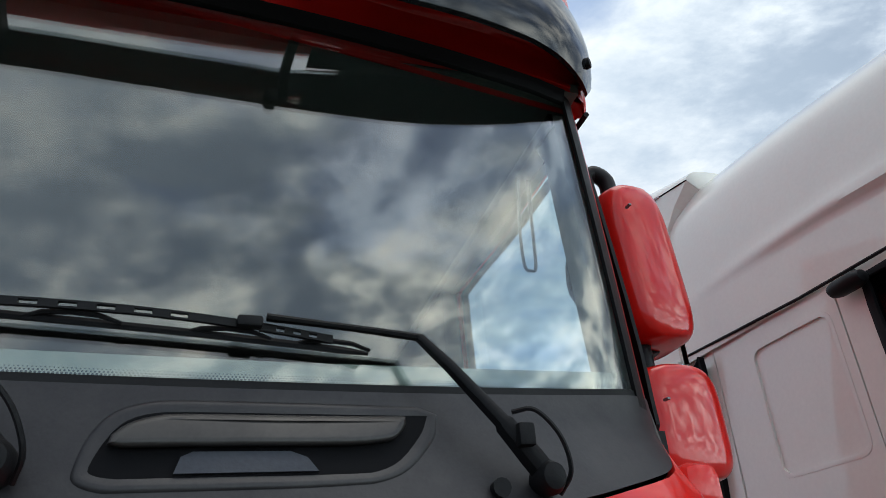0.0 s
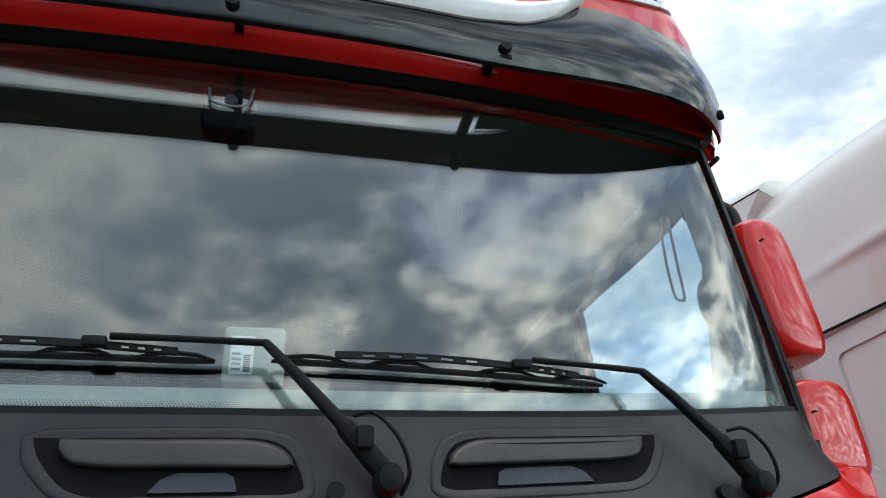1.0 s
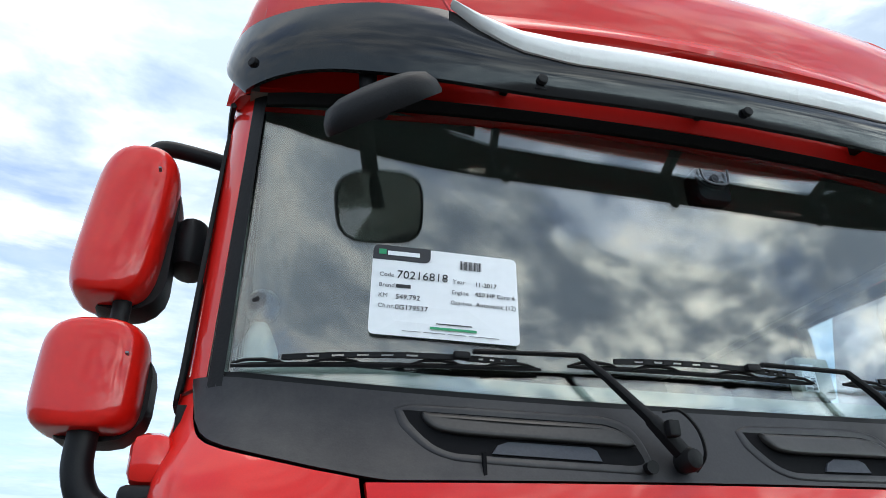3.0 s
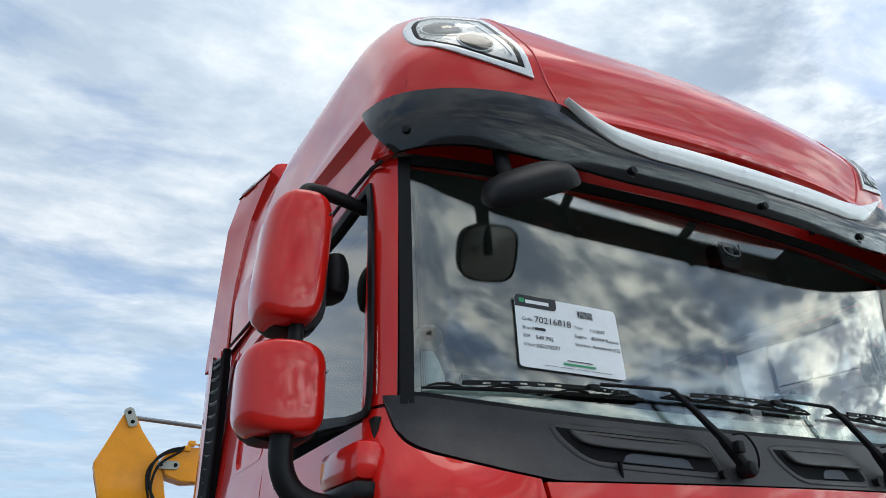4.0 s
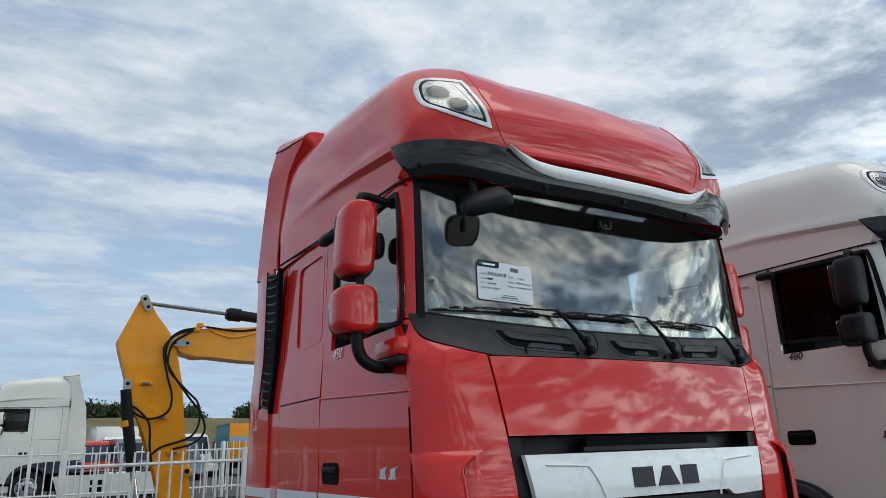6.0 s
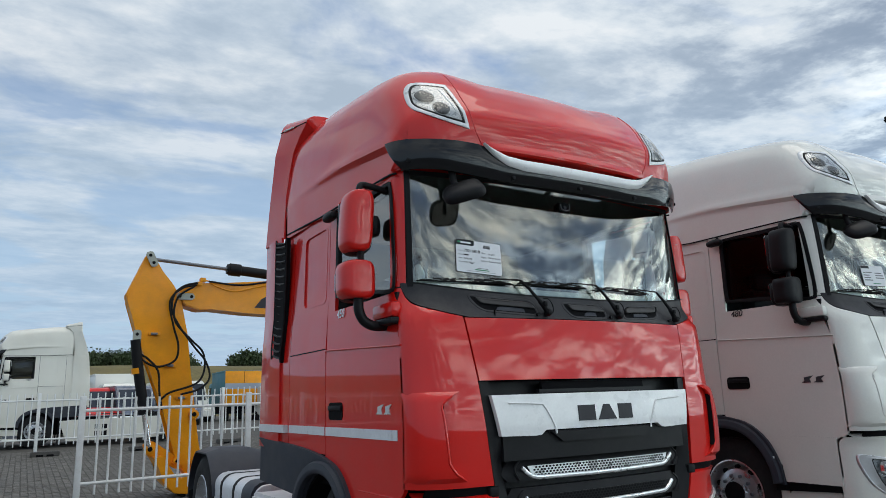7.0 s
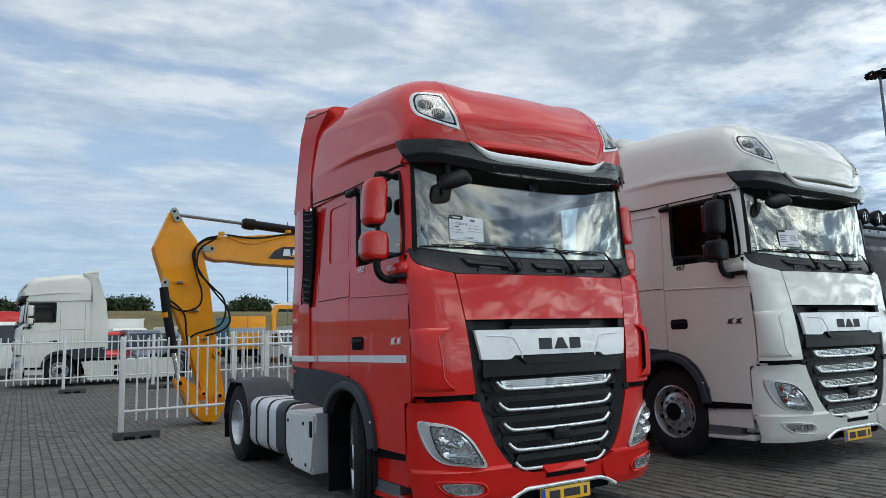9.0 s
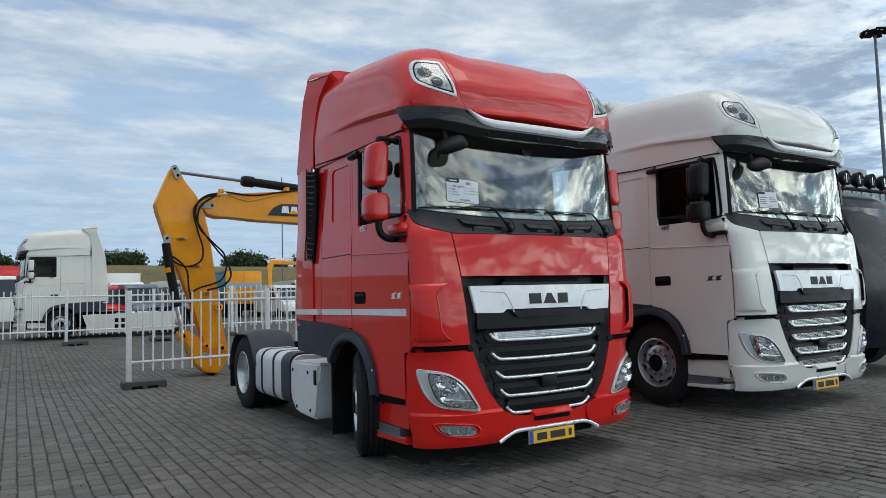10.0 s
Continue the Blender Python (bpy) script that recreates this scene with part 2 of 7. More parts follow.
M_RED = mat("red_paint", (0.64, 0.011, 0.007), 0.38, coat=0.8, coat_rough=0.02, spec=0.12, var=0.05, scale=2.5, fine=300, dirt=(0.16, 0.07, 0.06), dirt_amt=0.10, wave=0.035)
M_REDTRIM = mat("red_mirror_paint", (0.60, 0.009, 0.005), 0.35, coat=0.8, spec=0.15, var=0.05, scale=5)
M_WHITE = mat("white_paint", (0.73, 0.72, 0.66), 0.36, coat=1.0, coat_rough=0.02, spec=0.2, var=0.03, scale=2.0, dirt=(0.45, 0.42, 0.38), dirt_amt=0.12, wave=0.035)
M_CREAM = mat("cream_paint", (0.72, 0.70, 0.62), 0.38, coat=0.6, var=0.04, scale=1.5, dirt=(0.40, 0.36, 0.30), dirt_amt=0.2)
M_WHITETRIM = mat("white_trim", (0.80, 0.80, 0.79), 0.3, coat=0.6, var=0.04, scale=8, dirt=(0.5, 0.48, 0.45), dirt_amt=0.15)
M_SILVER = mat("silver_trim", (0.80, 0.81, 0.82), 0.30, metal=0.7, var=0.03, scale=12)
M_CHROME = mat("chrome", (0.85, 0.86, 0.87), 0.10, metal=1.0, var=0.04, scale=20)
M_VISOR = mat("visor_plastic", (0.009, 0.0095, 0.011), 0.09, var=0.10, scale=9, spec=0.40, rough_var=0.02)
M_PLASTIC = mat("black_plastic", (0.008, 0.008, 0.0095), 0.46, spec=0.20, var=0.18, scale=7, fine=220, bump=0.12, dirt=(0.05, 0.048, 0.045), dirt_amt=0.13)
M_GREYPLASTIC = mat("grey_plastic", (0.034, 0.038, 0.050), 0.55, spec=0.3, var=0.14, scale=5, fine=180, bump=0.1, dirt=(0.10, 0.10, 0.10), dirt_amt=0.22)
M_COWL = mat("dusty_cowl", (0.0165, 0.0155, 0.0185), 0.45, var=0.20, scale=7, fine=240, bump=0.05, spec=0.36, dirt=(0.095, 0.088, 0.082), dirt_amt=0.34)
M_GRIP = mat("faded_grip", (0.025, 0.023, 0.0225), 0.42, var=0.20, scale=9, fine=150, spec=0.4, dirt=(0.085, 0.078, 0.070), dirt_amt=0.4)
M_RUBBER = mat("rubber", (0.0065, 0.0065, 0.0075), 0.60, spec=0.20, var=0.2, scale=10, fine=150, bump=0.15)
M_TYRE = mat("tyre_rubber", (0.013, 0.013, 0.014), 0.8, spec=0.25, var=0.2, scale=9, fine=90, bump=0.25, dirt=(0.045, 0.042, 0.04), dirt_amt=0.35)
# near black for parts, and for the shade in flat recesses, slots and holes
M_DARK = mat("dark_parts_and_shade", (0.006, 0.006, 0.007), 0.85, spec=0.1, var=0.1)
M_CABIN = mat("cabin_trim", (0.016, 0.017, 0.019), 0.8, spec=0.2, var=0.15, scale=4)
M_HEADLINER = mat("roof_lining", (0.15, 0.155, 0.14), 0.9, spec=0.2, var=0.1, scale=4)
M_DASH = mat("dash_top", (0.36, 0.37, 0.32), 0.6, var=0.1, scale=5)
M_PALE = mat("pale_trim", (0.36, 0.37, 0.34), 0.6, var=0.08, scale=5)
M_RIM = mat("painted_rim", (0.56, 0.57, 0.59), 0.30, metal=0.8, var=0.12, scale=8, dirt=(0.18, 0.16, 0.14), dirt_amt=0.28)
M_TANK = mat("tank_aluminium", (0.66, 0.67, 0.69), 0.42, metal=0.35, var=0.10, scale=3, dirt=(0.36, 0.34, 0.32), dirt_amt=0.35)
M_BOX = mat("white_cover", (0.66, 0.66, 0.66), 0.45, var=0.06, scale=4, dirt=(0.34, 0.32, 0.30), dirt_amt=0.3)
M_GLASS = glass_mat("tinted_screen", (0.84, 0.91, 0.92), 0.125)
M_SIDEGLASS = glass_mat("side_glass", (0.80, 0.90, 0.93), 0.22)
M_DARKGLASS = glass_mat("dark_side_glass", (0.20, 0.21, 0.23), 0.010)
M_LENS = glass_mat("lamp_lens", (0.93, 0.95, 0.96), 0.04)
M_MIRROR = mat("mirror_glass", (0.85, 0.87, 0.88), 0.03, metal=1.0, var=0.01)
M_REFLECT = mat("lamp_reflector", (0.72, 0.73, 0.75), 0.16, metal=1.0, var=0.12, scale=25)
M_DARKCHROME = mat("lamp_chrome", (0.42, 0.43, 0.45), 0.14, metal=1.0, var=0.15, scale=30)
M_LAMPBACK = mat("lamp_tray", (0.40, 0.41, 0.41), 0.30, metal=0.55, var=0.12, scale=30, fine=120, bump=0.15)
M_LAMPFRAME = mat("lamp_frame_silver", (0.70, 0.71, 0.72), 0.32, metal=0.25, var=0.04, scale=14)
M_DOME = mat("projector_glass", (0.070, 0.070, 0.068), 0.30, spec=0.25, var=0.10, scale=20)
M_BEZEL = mat("lamp_bezel", (0.50, 0.50, 0.49), 0.34, metal=0.4, var=0.06)
M_PAPER = mat("paper", (0.80, 0.81, 0.83), 0.6, var=0.02, scale=8)
M_INK = mat("black_ink", (0.03, 0.03, 0.035), 0.7, var=0.05)
M_GREYINK = mat("grey_ink", (0.22, 0.22, 0.23), 0.7, var=0.05)
M_GREENINK = mat("green_ink", (0.02, 0.28, 0.12), 0.6, var=0.05)
M_PLATE = mat("plate_yellow", (0.90, 0.50, 0.02), 0.4, var=0.05, scale=15)
M_BLUE = mat("plate_blue", (0.02, 0.08, 0.45), 0.4, var=0.05)
M_STRIPE = mat("reflective_tape", (0.70, 0.71, 0.73), 0.35, var=0.08, scale=14)
M_YELLOW = mat("machine_yellow", (0.84, 0.315, 0.003), 0.45, coat=0.2, var=0.09, scale=3.0, spec=0.25, dirt=(0.30, 0.15, 0.02), dirt_amt=0.30)
M_FENCE = mat("fence_white", (0.74, 0.74, 0.72), 0.5, var=0.06, scale=5, dirt=(0.34, 0.31, 0.27), dirt_amt=0.35)
M_CONC = mat("dark_block", (0.075, 0.07, 0.065), 0.9, var=0.25, scale=10, bump=0.4)
M_PAVER = mat("paver", (0.120, 0.112, 0.101), 0.88, var=0.24, scale=1.1, fine=110, bump=0.5, per_piece=0.22, dirt=(0.090, 0.082, 0.070), dirt_amt=0.75, placed=True,
              stains=((-2.07, 2.2, 0.24, 0.10), (1.25, -1.45, 0.75, 0.30)))
M_JOINT = mat("joint_sand", (0.066, 0.060, 0.052), 0.95, var=0.4, scale=0.8, fine=40, bump=0.3, placed=True)
M_GRIT = mat("dead_leaves", (0.020, 0.015, 0.012), 0.9, var=0.4, scale=9)
M_GRASS = mat("grass_bank", (0.135, 0.108, 0.036), 0.95, var=0.4, scale=0.3, fine=3.0, bump=0.3)
M_LEAF = mat("foliage", (0.040, 0.062, 0.022), 0.8, var=0.45, scale=0.8, fine=6, per_piece=0.3)
M_BARK = mat("bark", (0.08, 0.06, 0.045), 0.9, var=0.3, scale=3)
M_NAVY = mat("navy_paint", (0.004, 0.005, 0.010), 0.30, spec=0.14, coat=0.04, var=0.1, scale=3)
M_GREYWALL = mat("grey_cladding", (0.33, 0.36, 0.41), 0.6, var=0.08, scale=0.5)
M_WINDARK = mat("dark_window", (0.03, 0.035, 0.045), 0.12, var=0.2, scale=1)
M_TEAL = mat("teal_paint", (0.03, 0.16, 0.20), 0.5, var=0.1, scale=2)
M_BLUECAR = mat("blue_grey_paint", (0.05, 0.07, 0.12), 0.3, coat=0.8, var=0.1, scale=2)
M_STEEL = mat("galvanised", (0.16, 0.17, 0.19), 0.5, metal=0.6, var=0.15, scale=5)


# ---------------------------------------------------------------- mesh tools
def finish(name, me, material, parent=None, label="", smooth=38):
    me.materials.append(material)
    if smooth:
        me.polygons.foreach_set("use_smooth", [True] * len(me.polygons))
        me.set_sharp_from_angle(angle=radians(smooth))
    ob = new(name, me)
    if parent is not None:
        ob.parent = parent
    if label:
        tagged(ob, label)
    return ob


def part(name, bm, material, parent=None, label="", smooth=38):
    bmesh.ops.recalc_face_normals(bm, faces=bm.faces)
    me = bpy.data.meshes.new(name)
    bm.to_mesh(me)
    bm.free()
    return finish(name, me, material, parent, label, smooth)


def thing(name, label, category, at=(0, 0, 0), turn=0.0, group="", kind=""):
    ob = new(name)
    ob.empty_display_size = 0.2
    ob.matrix_basis = pose(*at, 0, 0, turn)
    return tagged(ob, label, category, group, kind)


def bm_box(x0, x1, y0, y1, z0, z1, bevel=0.0, bm=None, seg=2):
    bm = bm or bmesh.new()
    vs = [bm.verts.new((x, y, z)) for x in (x0, x1) for y in (y0, y1) for z in (z0, z1)]
    fs = [bm.faces.new([vs[i] for i in f]) for f in ((0, 1, 3, 2), (4, 6, 7, 5), (0, 4, 5, 1), (2, 3, 7, 6), (0, 2, 6, 4), (1, 5, 7, 3))]
    if bevel:
        es = {e for f in fs for e in f.edges}
        bmesh.ops.bevel(bm, geom=list(es), offset=bevel, segments=seg, affect="EDGES", profile=0.5)
    return bm


def bm_grid(nu, nv, f, thick=0.0, bm=None):
    bm = bm or bmesh.new()
    g = [[bm.verts.new(f(i / nu, j / nv)) for i in range(nu + 1)] for j in range(nv + 1)]
    for j in range(nv):
        for i in range(nu):
            bm.faces.new((g[j][i], g[j][i + 1], g[j + 1][i + 1], g[j + 1][i]))
    if thick:
        off = Vector(thick if isinstance(thick, tuple) else (0, abs(thick), 0))
        h = [[bm.verts.new(v.co + off) for v in row] for row in g]
        for j in range(nv):
            for i in range(nu):
                bm.faces.new((h[j][i], h[j + 1][i], h[j + 1][i + 1], h[j][i + 1]))
        rim = [(j, 0) for j in range(nv)] + [(nv, i) for i in range(nu)] + [(j, nu) for j in range(nv, 0, -1)] + [(0, i) for i in range(nu, 0, -1)]
        for a, b in zip(rim, rim[1:] + rim[:1]):
            bm.faces.new((g[a[0]][a[1]], h[a[0]][a[1]], h[b[0]][b[1]], g[b[0]][b[1]]))
    return bm


def bm_loft(loops, caps=True, bm=None, closed=True):
    bm = bm or bmesh.new()
    rows = [[bm.verts.new(p) for p in lp] for lp in loops]
    n = len(rows[0])
    for a, b in zip(rows, rows[1:]):
        for i in range(n if closed else n - 1):
            j = (i + 1) % n
            bm.faces.new((a[i], a[j], b[j], b[i]))
    if caps and closed:
        bm.faces.new(rows[0][::-1])
        bm.faces.new(rows[-1])
    return bm


def bm_tube(pts, r, n=8, bm=None, flat=1.0):
    """A round bar along points; r a number or one for each point."""
    pts = [Vector(p) for p in pts]
    rs = r if isinstance(r, (list, tuple)) else [r] * len(pts)
    loops, side = [], None
    for i, p in enumerate(pts):
        d = (pts[min(i + 1, len(pts) - 1)] - pts[max(i - 1, 0)]).normalized()
        if side is None:
            side = d.cross(Vector((0, 0, 1)) if abs(d.z) < 0.9 else Vector((1, 0, 0))).normalized()
        side = (side - d * side.dot(d)).normalized()
        up = d.cross(side)
        loops.append([p + rs[i] * (math.cos(a) * side + flat * math.sin(a) * up) for a in (2 * math.pi * k / n for k in range(n))])
    return bm_loft(loops, bm=bm)


def bm_prism(outline, a, b, axis="y", bevel=0.0, bm=None):
    """A flat outline given in the two other axes, drawn out from a to b along the axis."""
    def put(p, t):
        return {"y": (p[0], t, p[1]), "x": (t, p[0], p[1]), "z": (p[0], p[1], t)}[axis]
    bm2 = bm_loft([[put(p, a) for p in outline], [put(p, b) for p in outline]], bm=bm)
    if bevel:
        bmesh.ops.bevel(bm2, geom=list(bm2.edges), offset=bevel, segments=2, affect="EDGES")
    return bm2


def bm_spin(profile, n=40, axis="x", at=(0, 0, 0), bm=None):
    """A turned body: profile of (along the axis, radius)."""
    loops = []
    for h, r in profile:
        lp = []
        for k in range(n):
            a = 2 * math.pi * k / n
            c, s = r * math.cos(a), r * math.sin(a)
            lp.append(Vector(at) + Vector({"x": (h, c, s), "y": (c, h, s), "z": (c, s, h)}[axis]))
        loops.append(lp)
    return bm_loft(loops, caps=max(profile[0][1], profile[-1][1]) < 0.1, bm=bm)


def smooth_loop(pts, n=6):
    """Closed Catmull-Rom line through the points."""
    out, m = [], len(pts)
    for i in range(m):
        p0, p1, p2, p3 = (np.array(pts[(i + k) % m], float) for k in (-1, 0, 1, 2))
        for k in range(n):
            t = k / n
            out.append(tuple(0.5 * (2 * p1 + (p2 - p0) * t + (2 * p0 - 5 * p1 + 4 * p2 - p3) * t * t + (3 * p1 - p0 - 3 * p2 + p3) * t ** 3)))
    return out


def smooth_line(pts, n=8):
    pts = [np.array(p, float) for p in pts]
    ext = [2 * pts[0] - pts[1], *pts, 2 * pts[-1] - pts[-2]]
    out = []
    for i in range(1, len(ext) - 2):
        p0, p1, p2, p3 = ext[i - 1:i + 3]
        for k in range(n):
            t = k / n
            out.append(tuple(0.5 * (2 * p1 + (p2 - p0) * t + (2 * p0 - 5 * p1 + 4 * p2 - p3) * t * t + (3 * p1 - p0 - 3 * p2 + p3) * t ** 3)))
    return out + [tuple(pts[-1])]


def bm_drape(outline, surf, out, thick, rings=4, bm=None):
    """A plate with the outline (x, z) laid on the surface y = surf(x, z), standing out by so much."""
    bm = bm or bmesh.new()
    cx, cz = np.mean([p[0] for p in outline]), np.mean([p[1] for p in outline])
    rows = []
    for k in range(1, rings + 1):
        s = k / rings
        rows.append([(cx + (x - cx) * s, cz + (z - cz) * s) for x, z in outline])
    front = [[bm.verts.new((x, surf(x, z) - out, z)) for x, z in r] for r in rows]
    c = bm.verts.new((cx, surf(cx, cz) - out, cz))
    back = [bm.verts.new((x, surf(x, z) - out + thick, z)) for x, z in rows[-1]]
    n = len(outline)
    for i in range(n):
        j = (i + 1) % n
        bm.faces.new((c, front[0][i], front[0][j]))
        for a, b in zip(front, front[1:]):
            bm.faces.new((a[i], b[i], b[j], a[j]))
        bm.faces.new((front[-1][i], back[i], back[j], front[-1][j]))
    return bm


def bm_ring(outline, surf, inset, out, thick, bm=None):
    """A frame along the outline (x, z), so wide, on the surface."""
    bm = bm or bmesh.new()
    cx, cz = np.mean([p[0] for p in outline]), np.mean([p[1] for p in outline])
    n = len(outline)
    inner = []
    for x, z in outline:
        d = math.hypot(x - cx, z - cz)
        s = max(0.05, 1 - inset / d)
        inner.append((cx + (x - cx) * s, cz + (z - cz) * s))
    mid = [((a[0] + b[0]) / 2, (a[1] + b[1]) / 2) for a, b in zip(outline, inner)]
    rows = [[bm.verts.new((x, surf(x, z) - o, z)) for x, z in lp] for lp, o in ((outline, out - thick), (outline, out), (mid, out + 0.25 * inset), (inner, out), (inner, out - thick))]
    for a, b in zip(rows, rows[1:]):
        for i in range(n):
            j = (i + 1) % n
            bm.faces.new((a[i], a[j], b[j], b[i]))
    return bm


def text_mesh(words, size, at, turn, material, parent, name="lettering", depth=0.0006, shear=0.0, align="LEFT"):
    """Lettering in the built-in font, turned into a mesh."""
    cu = bpy.data.curves.new(name, "FONT")
    cu.body, cu.size, cu.extrude, cu.shear, cu.align_x = words, size, depth, shear, align
    cu.resolution_u = 3
    tmp = bpy.data.objects.new("tmp", cu)
    me = bpy.data.meshes.new_from_object(tmp)
    bpy.data.objects.remove(tmp)
    me.transform(turn)
    me.transform(Matrix.Translation(at))
    return finish(name, me, material, parent, smooth=0)


def lerp(a, b, t):
    return a + (b - a) * t


def ground_z(x, y):
    """The yard rises a little to the back and under the next truck."""
    return 0.030 * min(max(y - 10.0, 0.0), 16.0) + 0.048 * min(max(x - 1.3, 0.0), 2.3)


# ---------------------------------------------------------------- the truck's skin
def half_width(z):
    return float(np.interp(z, (0.2, 0.7, 2.02, 2.25, 2.95), (1.225, 1.245, 1.245, 1.222, 1.205)))


def front_y(x, z):
    """The cab's front skin: profile, bow and rounded corners."""
    base = float(np.interp(z, (0.20, 0.32, 0.55, 1.0, 1.45, 1.66, 2.03, 2.20, 2.50, 2.95), (0.02, -0.05, -0.075, -0.065, -0.055, -0.035, 0.010, 0.042, 0.070, 0.135)))
    a = abs(x)
    x0 = float(np.interp(z, (1.0, 1.1, 1.7, 2.1), (0.80, 0.98, 1.00, 1.10)))
    r = float(np.interp(z, (1.0, 1.1, 1.7, 2.1), (0.27, 0.15, 0.13, 0.10)))
    y = base + float(np.interp(z, (1.9, 2.2), (0.07, 0.085))) * a * a
    if z > 2.03:
        y = lerp(y, screen_y(a, z), min(1.0, (z - 2.03) / 0.15))
    if a > x0:
        u = min(1.0, (a - x0) / (half_width(z) + 0.001 - x0))
        y += r * (1 - math.sqrt(max(0.0, 1 - u * u)))
    return y


def screen_y(a, z):
    """The windscreen: leaning back, bowed, and flatter at the top than at its foot."""
    h = z - 2.2
    return 0.052 + 0.1361 * h + 0.03 * h * h + (0.1033 - 0.0683 * h) * a * a + 0.0191 * a ** 4


def visor_plan():
    """Half of the visor seen from above, from the middle to its end on the cab's side, by (x, y), with the share of its length."""
    pts = smooth_line([(0.0, -0.010), (0.3, -0.002), (0.6, 0.021), (0.8, 0.047), (0.95, 0.085), (1.06, 0.130), (1.14, 0.185), (1.19, 0.237), (1.222, 0.300), (1.240, 0.370)], 6)
    run = np.concatenate([[0.0], np.cumsum([math.dist(a, b) for a, b in zip(pts, pts[1:])])])
    return [p[0] for p in pts], [p[1] for p in pts], list(run / run[-1])


VISOR_X, VISOR_Y, VISOR_S = visor_plan()


def visor_y(x):
    return float(np.interp(abs(x), VISOR_X, VISOR_Y))


def roof_sections():
    """Stations of the high roof from the nose to the back: (y, top height, bow kept, roundness)."""
    keys = ((0.166, 2.946, 1, 5.8), (0.158, 3.045, 1, 5.8), (0.060, 3.066, 1, 5.8), (0.030, 3.12, 1, 5.8), (0.020, 3.286, 1, 5.8), (0.043, 3.368, 1, 5.85), (0.087, 3.446, 1, 5.95), (0.137, 3.53, 1, 6.1), (0.232, 3.646, 0.98, 6.35),
            (0.382, 3.765, 0.93, 6.75), (0.574, 3.815, 0.85, 7.25), (0.821, 3.848, 0.7, 7.5), (1.108, 3.882, 0.5, 7.8), (1.5, 3.923, 0.25, 8.2), (1.95, 3.951, 0.05, 8.6), (2.34, 3.958, 0, 8.9))
    return smooth_line(keys, 4)


ROOF_N = 92


def crease_z(y):
    """Height of the swept crease along the roof's side."""
    return float(np.interp(y, (0.36, 0.42, 0.92, 1.28, 1.6, 2.2), (3.126, 3.137, 3.194, 3.227, 3.239, 3.252)))


def roof_point(sec, k):
    ys, top, bow, p = sec
    u, side, reach = k / ROOF_N, 26 / 92, 0.80
    w, base = 1.226, 2.938
    ends = u < side or u > 1 - side
    yc = ys + bow * 0.30
    if ends:
        # rows of the side wall keep to the crease and to the lip over it
        e = min(u, 1 - u) / side
        zt = base + (top - base) * reach
        zc = min(crease_z(yc), zt - 0.02)
        lip = min(lerp(0.088, 0.056, (yc - 0.36) / 1.4), 0.5 * (zt - zc))
        under = 0.034 if zc > 3.06 else 0.2 * (zc - base)
        z = float(np.interp(e, (0.0, 0.38, 0.5, 0.62, 1.0), (base, zc - under, zc, zc + lip, zt)))
        sn = ((z - base) / (top - base)) ** (p / 2)
        c = math.copysign(math.sqrt(max(0.0, 1 - sn * sn)), 0.5 - u)
    else:
        xs = math.cos(math.asin(reach ** (p / 2))) ** (2 / p) * lerp(1, -1, (u - side) / (1 - 2 * side))
        c = math.copysign(abs(xs) ** (p / 2), xs)
        sn = math.sqrt(1 - c * c)
        z = base + (top - base) * abs(sn) ** (2 / p)
        zc, lip, under = crease_z(yc), 0.07, 0.034
        z -= 0.048 * min(1.0, max(0.0, (0.82 - w * abs(xs)) / 0.32)) * min(1.0, max(0.0, (z - 3.30) / 0.40))
    x = w * math.copysign(abs(c) ** (2 / p), c)
    # the side wall leans in above the crease
    x *= 1 - 0.05 * max(0.0, (z - 3.22) / 0.7)
    ax = abs(x)
    # corners: widely rounded behind the visor, tighter above it; the face under the nose runs out at the corners
    m = min(1.0, max(0.0, (z - 3.10) / 0.2))
    start, r = lerp(0.86, 0.983, m), lerp(0.17, 0.12, m)
    back = max(0.0, ys - 0.02) if top < 3.10 else 0.0
    y = ys - back * min(1.0, ax / 1.2) ** 6 + bow * 0.107 * ax * ax
    q = min(1.0, max(0.0, (ax - start) / (1.228 - start)))
    y += bow * r * (1 - math.sqrt(max(0.0, 1 - q * q)))
    y = min(y, 2.36)
    # the band under the swept crease is set in, and the crease runs out towards the back
    run = min(1.0, max(0.0, (2.15 - y) / 1.5)) * min(1.0, max(0.0, (y - 0.28) / 0.08))
    dent = 0.036 * run * min(1.0, max(0.0, (zc - z) / under))
    # the wall over the lip stands back a little
    if z > zc + 0.4 * lip:
        dent = 0.010 * min(1.0, max(0.0, (2.1 - y) / 1.0)) * min(1.0, (z - zc - 0.4 * lip) / (0.6 * lip)) * min(1.0, max(0.0, (ax - 0.8) / 0.2)) * min(1.0, max(0.0, (3.7 - z) / 0.3))
        y += dent * (1 - q)
        dent *= q
    return Vector((x - math.copysign(dent, x), y, z))


def roof_mesh():
    return bm_loft([[roof_point(s, k) for k in range(ROOF_N + 1)] for s in roof_sections()], closed=False)


_bm = roof_mesh()
ROOF_TREE = BVHTree.FromBMesh(_bm)
_bm.free()


def roof_y(x, z):
    hit = ROOF_TREE.ray_cast(Vector((x, -3, z)), Vector((0, 1, 0)))
    return hit[0].y if hit[0] is not None else 0.6


